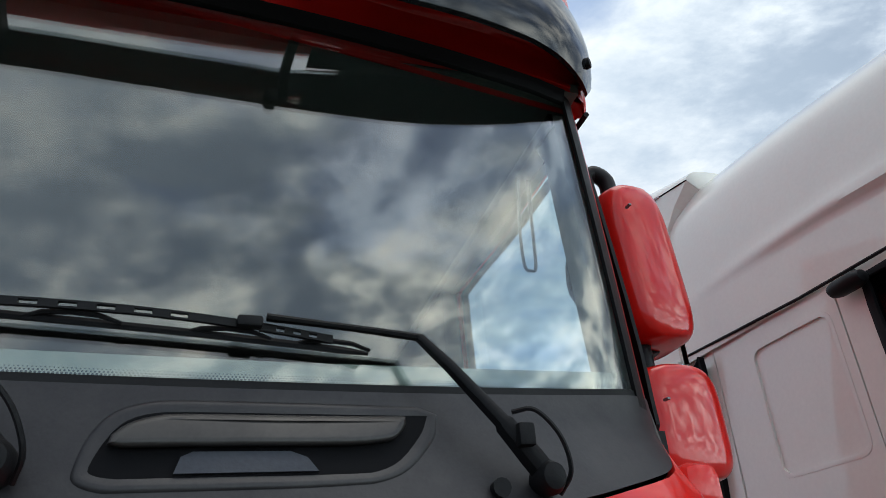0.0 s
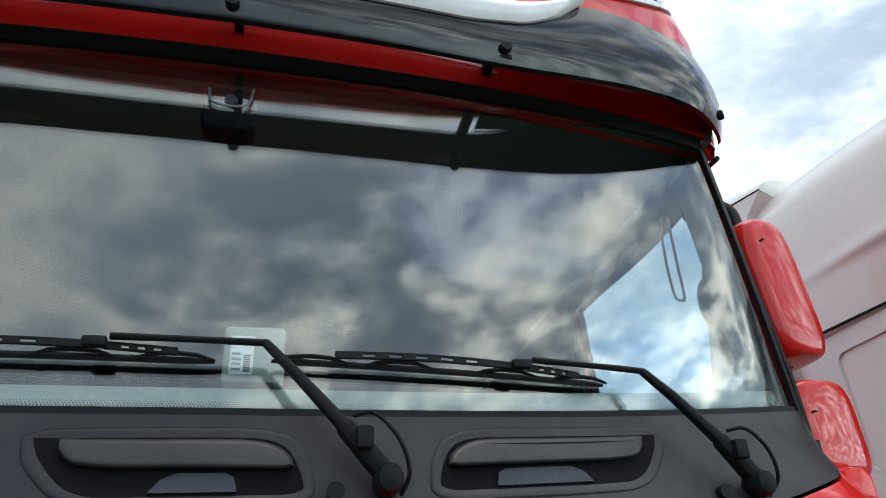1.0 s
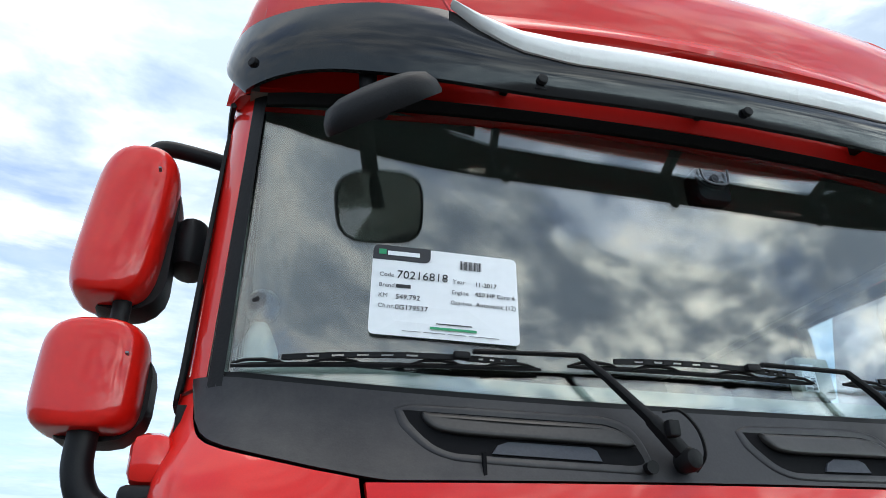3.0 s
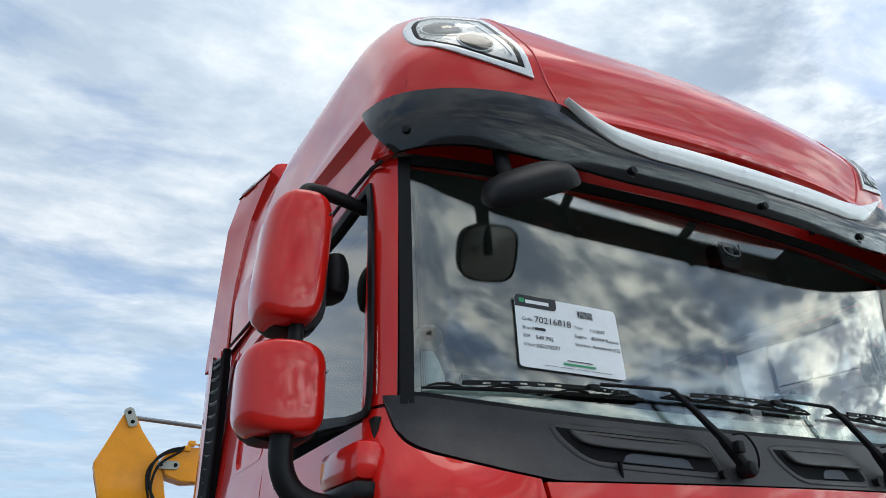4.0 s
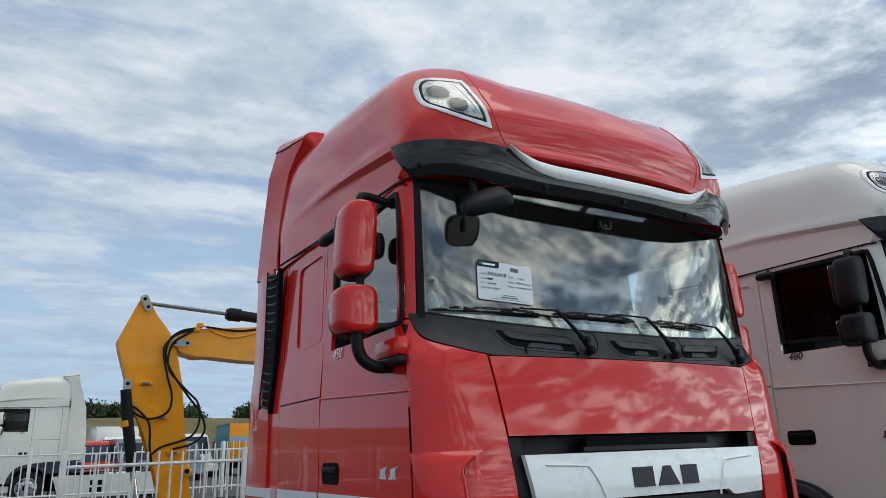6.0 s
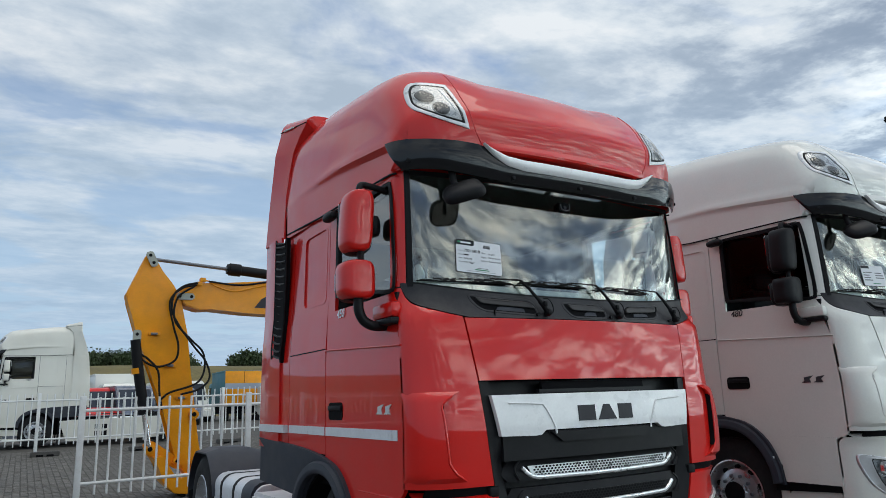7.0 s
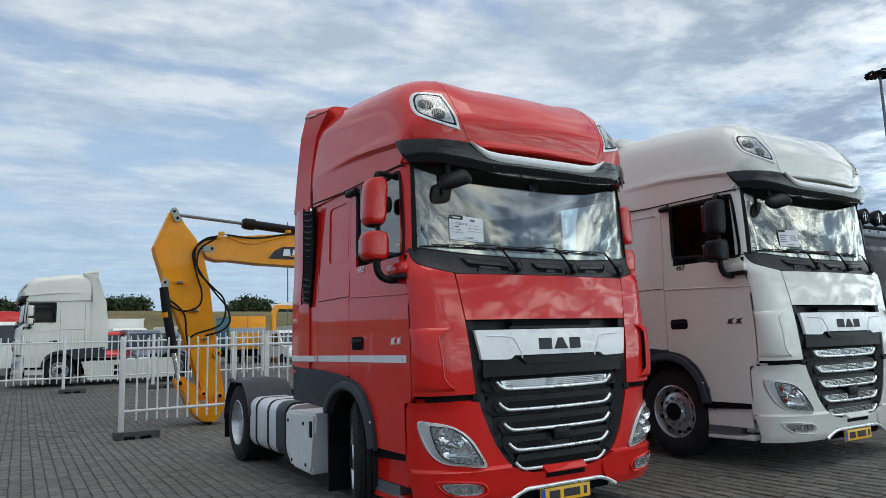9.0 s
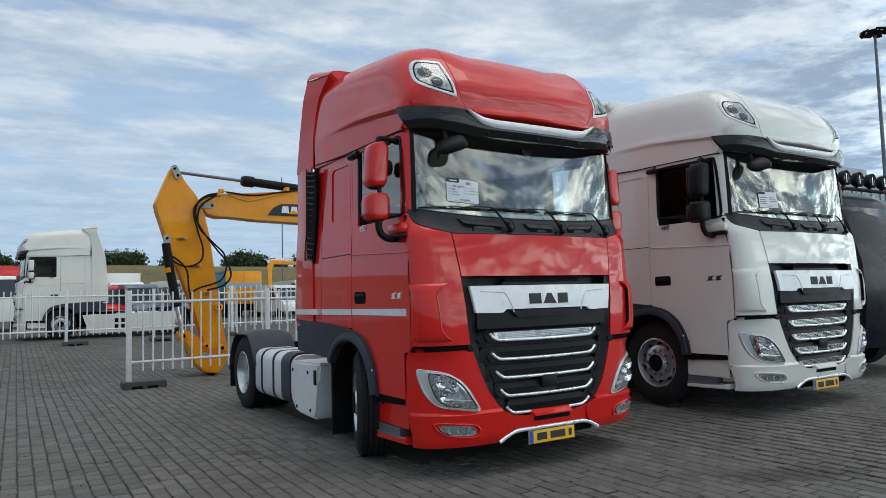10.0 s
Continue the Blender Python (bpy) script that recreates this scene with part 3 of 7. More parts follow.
def bm_patch(z0, z1, xl, xr, out=0.0, thick=0.02, nu=14, nv=10, surf=front_y):
    """A panel of the front between two heights (numbers or functions of the share across) and two edges (functions of the height)."""
    f0 = z0 if callable(z0) else (lambda u: z0)
    f1 = z1 if callable(z1) else (lambda u: z1)

    def f(u, v):
        z = lerp(f0(u), f1(u), v)
        x = lerp(xl(z), xr(z), u)
        return (x, surf(x, z) - out, z)
    return bm_grid(nu, nv, f, thick)


def grille_half(z):
    return float(np.interp(z, (0.46, 0.50, 0.56, 0.70, 0.85, 1.0, 1.09, 1.65), (0.30, 0.44, 0.55, 0.65, 0.715, 0.77, 0.79, 0.845)))


def hood_half(z):
    return float(np.interp(z, (1.09, 1.65, 2.03), (0.795, 0.85, 0.90)))


def cowl_low(x):
    return float(np.interp(abs(x), (0.0, 0.86, 0.897, 0.983, 1.075, 1.123, 1.153, 1.168, 1.178, 1.187, 1.193, 1.198, 1.203), (2.028, 2.028, 2.034, 2.053, 2.077, 2.091, 2.105, 2.118, 2.133, 2.156, 2.181, 2.206, 2.236)))


def screen_low(x):
    return 2.163 + 0.052 * abs(x) ** 2.4


def side_grid(ys, zs, skip, sx, out=0.0, thick=0.025):
    """A side panel of cells between the given lines, leaving out the cells in skip. sx: -1 or 1, the side."""
    bm = bmesh.new()
    vv = {}

    def v(i, j):
        if (i, j) not in vv:
            y = max(ys[i], front_y(half_width(zs[j]), zs[j]) - 0.004 + 0.012 * i) if ys[0] < 0.2 else ys[i]
            vv[i, j] = bm.verts.new((sx * (half_width(zs[j]) + out), y, zs[j]))
        return vv[i, j]
    fs = [bm.faces.new((v(i, j), v(i + 1, j), v(i + 1, j + 1), v(i, j + 1))) for i in range(len(ys) - 1) for j in range(len(zs) - 1) if (i, j) not in skip]
    edges = [e for e in bm.edges if len(e.link_faces) == 1]
    back = {vt: bm.verts.new(vt.co - Vector((sx * thick, 0, 0))) for vt in vv.values()}
    for fc in fs:
        bm.faces.new([back[vt] for vt in reversed(fc.verts)])
    for e in edges:
        a, b = e.verts
        bm.faces.new((a, b, back[b], back[a]))
    return bm


def rounded_rect(a0, a1, b0, b1, r, n=4):
    out = []
    for ca, cb, st in ((a1 - r, b1 - r, 0), (a0 + r, b1 - r, 90), (a0 + r, b0 + r, 180), (a1 - r, b0 + r, 270)):
        for k in range(n + 1):
            t = radians(st + 90 * k / n)
            out.append((ca + r * math.cos(t), cb + r * math.sin(t)))
    return out


def frame_bar(loop, depth, width, sx, x_of):
    """A rubber frame along a loop of (y, z) on the cab's side."""
    bm = bmesh.new()
    cy, cz = np.mean([p[0] for p in loop]), np.mean([p[1] for p in loop])
    n = len(loop)
    rows = []
    for inset, o in ((0.0, 0.0), (0.0, depth), (width * 0.5, depth * 1.3), (width, depth * 0.8), (width, -0.02)):
        lp = []
        for y, z in loop:
            d = math.hypot(y - cy, z - cz)
            s = 1 - inset / d
            yy, zz = cy + (y - cy) * s, cz + (z - cz) * s
            lp.append(bm.verts.new((sx * (x_of(zz) + o), yy, zz)))
        rows.append(lp)
    for a, b in zip(rows, rows[1:]):
        for i in range(n):
            j = (i + 1) % n
            bm.faces.new((a[i], a[j], b[j], b[i]))
    return bm


def side_plate(loop, sx, out, thick, x_of=half_width):
    bm = bmesh.new()
    fr = [bm.verts.new((sx * (x_of(z) + out), y, z)) for y, z in loop]
    bk = [bm.verts.new((sx * (x_of(z) + out - thick), y, z)) for y, z in loop]
    bm.faces.new(fr)
    n = len(loop)
    for i in range(n):
        j = (i + 1) % n
        bm.faces.new((fr[i], bk[i], bk[j], fr[j]))
    return bm


WIN_LOOP = [(0.36, 2.195), (0.70, 2.235), (1.16, 2.275), (1.215, 2.32), (1.222, 2.58), (1.218, 2.86), (1.17, 2.905), (0.70, 2.90), (0.42, 2.895), (0.36, 2.86), (0.32, 2.58), (0.30, 2.25)]


# ---------------------------------------------------------------- wheels
def add_wheel(root, at, turn, outer, front=True, dual=False, hub=M_RIM):
    """A truck wheel at its centre; outer: -1 or 1, the way its face looks."""
    r, w = 0.503, 0.155
    m = pose(*at, 0, 0, turn)
    tyre_prof = [(-w, 0.30), (-w - 0.012, 0.36), (-w - 0.008, 0.43), (-w + 0.02, 0.485), (-w + 0.045, r), (w - 0.045, r), (w - 0.02, 0.485), (w + 0.008, 0.43), (w + 0.012, 0.36), (w, 0.30)]
    wheel = bm_spin(tyre_prof, 56)
    tyre = part("wheel", wheel, M_TYRE, root, "black worn truck tyre")
    tyre.matrix_basis = m
    # tread: grooves as dark bands and shoulder blocks
    bm = bmesh.new()
    for h in (-0.075, -0.025, 0.025, 0.075):
        bm_spin([(h - 0.005, r - 0.002), (h - 0.005, r + 0.0015), (h + 0.005, r + 0.0015), (h + 0.005, r - 0.002)], 56, bm=bm)
    part("tread_groove", bm, M_DARK, tyre)
    bm = bmesh.new()
    for k in range(56):
        a = 2 * math.pi * k / 56
        rot = Matrix.Rotation(a, 4, "X")
        for s in (-1, 1):
            b2 = bm_box(s * 0.085, s * 0.128, -0.020, 0.020, r - 0.012, r + 0.004)
            bmesh.ops.transform(b2, matrix=rot, verts=b2.verts)
            me = bpy.data.meshes.new("t")
            b2.to_mesh(me)
            b2.free()
            bm.from_mesh(me)
            bpy.data.meshes.remove(me)
    tagged(part("tread_block", bm, M_TYRE, tyre), "moulded rubber tread blocks", "", "", "stuff")
    o = outer
    if front:
        prof = [(o * 0.155, 0.302), (o * 0.160, 0.290), (o * 0.140, 0.278), (o * 0.05, 0.262), (o * 0.045, 0.245), (o * 0.105, 0.215), (o * 0.118, 0.175), (o * 0.120, 0.135), (o * 0.135, 0.13), (o * 0.165, 0.112), (o * 0.17, 0.0)]
    else:
        prof = [(o * 0.155, 0.302), (o * 0.160, 0.290), (o * 0.140, 0.278), (o * 0.02, 0.262), (o * -0.05, 0.245), (o * -0.075, 0.21), (o * -0.07, 0.15), (o * 0.02, 0.135), (o * 0.06, 0.12), (o * 0.065, 0.0)]
    part("rim", bm_spin(prof, 48), hub, tyre, "silver painted steel rim")
    if front:
        part("hub_cap", bm_spin([(o * 0.150, 0.106), (o * 0.174, 0.102), (o * 0.174, 0.094), (o * 0.172, 0.0)], 32), M_DARK, tyre, "black recessed wheel hub")
    fh = 0.112 if front else -0.068
    hx = 0.082 if front else -0.062
    nut = hole = None
    for k in range(10):
        a = 2 * math.pi * k / 10
        place = Matrix.Rotation(a, 4, "X") @ Matrix.Translation((0, 0.155, 0))
        if nut is None:
            nut = part("wheel_nut", bm_spin([(o * (fh - 0.01), 0.017), (o * (fh + 0.028), 0.017), (o * (fh + 0.032), 0.010)], 6), M_STEEL, tyre)
            hole = part("vent_hole", bm_spin([(o * (hx - 0.01), 0.026), (o * (hx + 0.014), 0.026), (o * (hx + 0.016), 0.020)], 12), M_DARK, tyre)
            pair = (nut, hole)
        else:
            pair = (new("wheel_nut", nut.data), new("vent_hole", hole.data))
            for ob in pair:
                ob.parent = tyre
        pair[0].matrix_basis = place
        pair[1].matrix_basis = Matrix.Rotation(a + math.pi / 10, 4, "X") @ Matrix.Translation((0, 0.228, 0))
    if dual:
        bm = bm_spin(tyre_prof, 40)
        inner = part("wheel", bm, M_TYRE, root)
        inner.matrix_basis = m @ pose(-o * 0.345, 0, 0)


def add_mirrors(root, sx, shell, foot_paint):
    """Main and wide-angle mirror housings with their arms on one side."""
    def swing(x):
        return 0.08 * (abs(x) - 1.30) + 0.030

    def pod(x0, x1, y0, y1, z0, z1, top_in, name):
        loops = []
        for t in (0.5 - 0.5 * math.cos(math.pi * k / 24) for k in range(25)):
            z = lerp(z0, z1, t)
            e = max(0.0, 1 - abs(2 * t - 1) ** 5) ** (1 / 2.4)
            e = lerp(0.42, 1.0, e)
            xi, xo = x0, x1
            cx = (xi + xo) / 2 + (top_in * (t - 0.5))
            hw, hd = (xo - xi) / 2 * e, (y1 - y0) / 2 * lerp(0.75, 1.0, e)
            lp = []
            for k in range(24):
                a = 2 * math.pi * k / 24
                c, s = math.cos(a), math.sin(a)
                lp.append((sx * (cx + hw * math.copysign(abs(c) ** 0.55, c)), (y0 + y1) / 2 + hd * math.copysign(abs(s) ** (0.75 if s < 0 else 0.45), s) + swing(cx + hw * math.copysign(abs(c) ** 0.55, c)), z))
            loops.append(lp)
        return loops

    tuck = 0.065 if sx > 0 else 0.0
    dz = -0.035 if sx > 0 else 0.0
    for nm, x0, x1, z0, z1, ti in (("main_mirror", 1.308 - tuck, 1.498 - tuck, 2.438 + dz, 2.818 + dz, -0.025), ("wide_mirror", 1.300 - tuck, 1.520 - tuck, 2.152 + dz, 2.384 + dz, 0.0)):
        loops = pod(x0 + 0.007, x1, 0.315, 0.495, z0 + 0.009, z1, ti, nm)
        body = part(nm, bm_loft(loops), shell, root, "glossy mirror housing")
        cx, cz = sx * (x0 + x1) / 2, (z0 + z1) / 2
        rim = bmesh.new()
        # the black back stands out past the shell on the inner side and below
        out = rounded_rect(x0 - 0.006, x1 - 0.014, z0 - 0.005, z1 - 0.022, 0.075)
        mx = (x0 + x1) / 2
        bm_loft([[(sx * (mx + (x - mx) * q), y + swing(mx + (x - mx) * q), cz + (z - cz) * q) for x, z in out] for y, q in ((0.415, 0.97), (0.435, 0.99), (0.49, 1.0), (0.503, 0.985), (0.508, 0.94))], bm=rim)
        part("mirror_back", rim, M_PLASTIC, body, "black mirror back rim")
        gl = rounded_rect(cx - (x1 - x0) / 2 + 0.02, cx + (x1 - x0) / 2 - 0.02, z0 + 0.03, z1 - 0.03, 0.04)
        part("mirror_glass", bm_loft([[(x, 0.513 + swing(x), z) for x, z in gl], [(x, 0.516 + swing(x), z) for x, z in gl]]), M_MIRROR, body)
        bm = bm_box(sx * (x0 + 0.035) - 0.003, sx * (x0 + 0.035) + 0.003, 0.310, 0.326, z1 - 0.09, z1 - 0.086)
        part("screw", bm, M_STEEL, body)
    st = bm_tube([(sx * (1.385 - tuck), 0.435, 2.48 + dz), (sx * (1.385 - tuck), 0.435, 2.36 + dz)], 0.020, 10)
    part("mirror_stem", st, M_PLASTIC, root, "black mirror stem")
    up = smooth_line([(sx * (1.385 - tuck), 0.44, 2.80), (sx * (1.385 - tuck), 0.445, 2.850), (sx * (1.36 - tuck), 0.45, 2.874), (sx * 1.27, 0.455, 2.866), (sx * 1.19, 0.46, 2.850)], 5)
    part("mirror_arm_upper", bm_tube(up, 0.021, 10), M_PLASTIC, root, "black upper mirror arm")
    low = smooth_line([(sx * (1.405 - tuck), 0.425, 2.17), (sx * (1.402 - tuck), 0.425, 2.09), (sx * (1.372 - tuck), 0.42, 2.030), (sx * 1.31, 0.41, 2.0), (sx * 1.22, 0.41, 2.005)], 6)
    part("mirror_arm_lower", bm_tube(low, 0.030, 12), M_PLASTIC, root, "black curved lower mirror arm")
    foot = bm_box(min(sx * 1.215, sx * 1.288), max(sx * 1.215, sx * 1.288), 0.232, 0.50, 2.036, 2.130, 0.024)
    part("mirror_foot", foot, foot_paint, root, "painted mirror foot on the door")
    part("mirror_foot_base", bm_box(min(sx * 1.225, sx * 1.294), max(sx * 1.225, sx * 1.294), 0.226, 0.51, 1.998, 2.037, 0.012), M_PLASTIC, root)
    rp = [[(sx * (1.262 + 0.040 * math.cos(a) * w), 1.235 + 0.085 * u, 2.872 + 0.035 * math.sin(a) * w) for a in (2 * math.pi * i / 14 for i in range(14))] for u, w in ((-1.0, 0.25), (-0.9, 0.7), (-0.5, 1.0), (0.5, 1.0), (0.9, 0.75), (1.0, 0.3))]
    if sx < 0:
        ramp = part("ramp_mirror", bm_loft(rp), M_PLASTIC, root, "small black mirror over the door")
        part("mirror_stay", bm_tube([(sx * 1.20, 1.235, 2.93), (sx * 1.255, 1.235, 2.89)], 0.014, 8), M_PLASTIC, ramp)
    # kerb mirror over the door window
    k = bm_loft([[(sx * (1.272 + 0.9 * w * math.cos(a)), 0.515 + d + 0.080 * math.sin(a) * (0.45 + 8.5 * w), 2.628 + 0.80 * h) for a in (2 * math.pi * i / 16 for i in range(16))]
                 for w, d, h in ((0.015, 0.0, 0.082), (0.042, 0.0, 0.072), (0.052, 0.0, 0.045), (0.056, 0.0, 0.0), (0.052, 0.0, -0.045), (0.042, 0.0, -0.072), (0.015, 0.0, -0.082))])
    part("kerb_mirror", k, M_PLASTIC, root, "small black kerb mirror")


def bm_ladder(path, low, high, holes, depth):
    """A flat strip with a row of windows along the path of (x, y, z), between two heights over it."""
    bm = bmesh.new()
    n = len(path) - 1
    hs = (low, lerp(low, high, 0.22), lerp(low, high, 0.76), high)
    fr = [[bm.verts.new((x, y, z + h)) for h in hs] for x, y, z in path]
    bk = [[bm.verts.new((x, y + depth, z + h)) for h in hs] for x, y, z in path]
    keep = {(i, j) for i in range(n) for j in range(3) if not (j == 1 and i in holes)}
    for i, j in keep:
        a, b = fr, bk
        bm.faces.new((a[i][j], a[i + 1][j], a[i + 1][j + 1], a[i][j + 1]))
        bm.faces.new((b[i][j], b[i][j + 1], b[i + 1][j + 1], b[i + 1][j]))
        for (di0, dj0, di1, dj1), nb in (((0, 0, 1, 0), (i, j - 1)), ((0, 1, 1, 1), (i, j + 1)), ((0, 0, 0, 1), (i - 1, j)), ((1, 0, 1, 1), (i + 1, j))):
            if nb not in keep:
                bm.faces.new((fr[i + di0][j + dj0], fr[i + di1][j + dj1], bk[i + di1][j + dj1], bk[i + di0][j + dj0]))
    return bm


def add_wiper(root, px, ex, ez, reach):
    """A wiper: pivot at px on the cowl, elbow at (ex, ez), blade reaching away from the elbow."""
    pz = 2.070
    py = front_y(px, pz) - 0.030
    ey = front_y(ex, ez) - 0.042
    start, end = Vector((px, py, pz)), Vector((ex, ey, ez))
    d = end - start
    side = Vector((d.z, 0, -d.x)).normalized()
    loops = []
    for t, w, h in ((-0.06, 0.008, 0.009), (0.0, 0.0145, 0.014), (0.12, 0.0145, 0.015), (0.34, 0.0125, 0.013), (0.36, 0.0095, 0.011), (0.75, 0.0075, 0.009), (0.97, 0.0065, 0.007), (1.0, 0.006, 0.006)):
        c = start + d * t + Vector((0, -0.012 * math.sin(math.pi * max(0, t)), 0))
        loops.append([c + side * (w * a) + Vector((0, h * b, 0)) for a, b in ((-1, 0.6), (-0.8, -0.7), (-0.3, -1), (0.3, -1), (0.8, -0.7), (1, 0.6))])
    w = part("wiper", bm_loft(loops), M_RUBBER, root, "black windscreen wiper lying flat")
    xc = ex - 0.225
    run = [(x, front_y(x, ez) - 0.040, ez + 0.012 * (ex - x)) for x in np.linspace(ex + 0.004, xc + 0.02, 7)]
    part("wiper_bar", bm_tube(run, [0.0070, 0.0070, 0.0066, 0.0062, 0.0062, 0.0066, 0.0070], 8, flat=0.75), M_RUBBER, w)
    part("pivot_cap", bm_loft([[(px + r * math.cos(q) * 0.9, py - 0.012 - o, pz - 0.006 + r * math.sin(q)) for q in (2 * math.pi * k / 16 for k in range(16))] for r, o in ((0.021, -0.03), (0.022, 0.0), (0.017, 0.012), (0.007, 0.016))]), M_RUBBER, w)
    part("arm_hook", bm_box(px - 0.045, px - 0.022, py - 0.030, py - 0.010, pz + 0.030, pz + 0.060, 0.004), M_RUBBER, w)
    # blade
    zb = ez - 0.016
    x0, x1 = ex - reach, ex - 0.068
    lip = [(x, front_y(x, zb) - 0.013, zb - 0.006 + 0.010 * (x1 - x) / (x1 - x0)) for x in np.linspace(x0, x1, 16)]
    part("wiper_blade", bm_tube(lip, [0.002] + [0.0036] * 14 + [0.002], 6, flat=1.5), M_RUBBER, w)
    # bridge: a slim bowed strip with windows, and the yokes that carry the lip
    for a, b, holes in ((x0 + 0.09, xc - 0.012, {2, 4, 6, 8, 10}), (xc + 0.012, x1 - 0.05, {2, 4, 6})):
        n = 14 if len(holes) > 3 else 9
        path = [(x, front_y(x, zb) - 0.022 - 0.010 * math.sin(math.pi * (x - x0) / (x1 - x0)), zb - 0.004 + 0.010 * (x1 - x) / (x1 - x0) + 0.007 * math.sin(math.pi * (x - x0) / (x1 - x0))) for x in np.linspace(a, b, n + 1)]
        part("blade_bridge", bm_ladder(path, 0.0, 0.0105, holes, 0.006), M_RUBBER, w)
    for f in (0.10, 0.34, 0.66, 0.90):
        xm = lerp(x0, x1, f)
        yoke = [(xm + d, front_y(xm, zb) - 0.018 - h * 0.5, zb - 0.004 + h + 0.010 * (1 - f)) for d, h in ((-0.055, -0.003), (-0.03, 0.004), (0.0, 0.006), (0.03, 0.004), (0.055, -0.003))]
        part("blade_yoke", bm_tube(yoke, [0.0022, 0.0032, 0.0036, 0.0032, 0.0022], 6), M_RUBBER, w)
    part("blade_clip", bm_box(xc - 0.016, xc + 0.016, front_y(xc, zb) - 0.042, front_y(xc, zb) - 0.024, zb + 0.004, zb + 0.019, 0.004), M_RUBBER, w)
    hz = smooth_line([(px - 0.048, py - 0.018, pz + 0.075), (px - 0.022, py - 0.034, pz + 0.074), (px + 0.010, py - 0.032, pz + 0.042), (px + 0.026, py - 0.018, pz + 0.002), (px + 0.018, py + 0.005, pz - 0.024)], 6)
    part("washer_hose", bm_tube(hz, 0.0032, 6), M_RUBBER, w)
    part("washer_jet", bm_spin([(-0.012, 0.0), (-0.012, 0.012), (0.012, 0.010), (0.014, 0.0)], 12, "y", (px - 0.068, front_y(px - 0.068, 2.055) - 0.012, 2.052)), M_RUBBER, w)


def add_headlight(root, s, shell):
    body = smooth_loop([(s * x, z) for x, z in ((1.206, 0.897), (1.148, 0.902), (1.054, 0.884), (0.972, 0.851), (0.88, 0.781), (0.796, 0.665), (0.751, 0.552), (0.937, 0.574), (1.064, 0.598), (1.138, 0.655), (1.185, 0.754))], 4)
    inner = smooth_loop([(s * x, z) for x, z in ((1.150, 0.868), (1.110, 0.872), (1.045, 0.862), (0.972, 0.832), (0.893, 0.765), (0.820, 0.660), (0.785, 0.578), (0.937, 0.592), (1.040, 0.614), (1.098, 0.668), (1.132, 0.755))], 4)

    def on_face(lp, out, f=1.0):
        cx, cz = np.mean([p[0] for p in lp]), np.mean([p[1] for p in lp])
        pts = [(cx + (x - cx) * f, cz + (z - cz) * f) for x, z in lp]
        return [(x, front_y(x, z) - out, z) for x, z in pts]
    lamp = part("headlight", bm_loft([on_face(body, -0.01), on_face(body, 0.010), on_face(body, 0.018, 0.975), on_face(body, 0.016, 0.955), on_face(inner, 0.028, 1.05), on_face(inner, 0.029), on_face(inner, 0.004, 0.98)], caps=False), M_BEZEL, root, "clear headlight with chrome reflectors")
    part("bezel", bm_ring(body, front_y, 0.009, 0.016, 0.02), M_SILVER, lamp, "bright headlight bezel")
    part("lamp_tray", bm_drape(inner, front_y, 0.004, 0.006), M_LAMPBACK, lamp)
    part("tray_edge", bm_ring(inner, front_y, 0.006, 0.030, 0.006), M_RUBBER, lamp)
    # chrome bowls, each with a bulb
    for cx, cz, r in ((s * 1.062, 0.806, 0.058), (s * 1.035, 0.694, 0.060), (s * 0.962, 0.762, 0.040)):
        y = front_y(cx, cz)
        part("reflector", bm_spin([(-0.006, 0.010), (-0.009, r * 0.5), (-0.018, r * 0.85), (-0.027, r), (-0.029, r * 1.04), (-0.004, r * 1.10)], 9, "y", (cx, y, cz)), M_REFLECT, lamp, "", 20)
        part("bulb", bm_spin([(-0.026, 0.0), (-0.022, 0.010), (-0.004, 0.013)], 12, "y", (cx, y, cz)), M_DARKCHROME, lamp)
    for wedge in (((1.12, 0.765), (1.00, 0.745), (0.955, 0.700), (1.105, 0.735)), ((1.085, 0.650), (0.975, 0.640), (0.965, 0.665), (1.09, 0.672))):
        part("reflector_step", bm_drape([(s * x, z) for x, z in wedge], front_y, 0.020, 0.016, 2), M_REFLECT, lamp, "", 20)
    shield = [(s * x, z) for x, z in ((0.980, 0.826), (0.895, 0.755), (0.835, 0.665), (0.862, 0.655), (0.905, 0.712), (0.940, 0.79))]
    part("light_guide", bm_drape(shield, front_y, 0.018, 0.014), M_REFLECT, lamp)
    part("divider", bm_tube([(x, front_y(x, z) - 0.024, z) for x, z in ((s * 0.83, 0.644), (s * 0.94, 0.648), (s * 1.06, 0.654))], 0.004, 6), M_CHROME, lamp)
    for k in range(5):
        x = s * (0.825 + 0.042 * k)
        part("indicator", bm_spin([(-0.006, 0.004), (-0.012, 0.012), (-0.020, 0.019)], 7, "y", (x, front_y(x, 0.612), 0.608 + 0.003 * k)), M_REFLECT, lamp, "", 20)
    part("lens", bm_drape(inner, front_y, 0.033, 0.002), M_LENS, lamp, "clear lamp cover").visible_shadow = False
    fog = smooth_loop([(s * x, z) for x, z in ((1.085, 0.450), (0.977, 0.452), (0.837, 0.435), (0.790, 0.398), (0.82, 0.362), (0.976, 0.370), (1.05, 0.398))], 4)
    f = part("fog_lamp", bm_drape(fog, front_y, 0.030, 0.03), M_LAMPBACK, root, "small clear fog lamp in the bumper")
    part("fog_bezel", bm_ring(fog, front_y, 0.005, 0.040, 0.02), M_DARKCHROME, f)
    pocket = [(s * 0.945 + (x - s * 0.945) * 1.30, 0.408 + (z - 0.408) * 1.45) for x, z in fog]
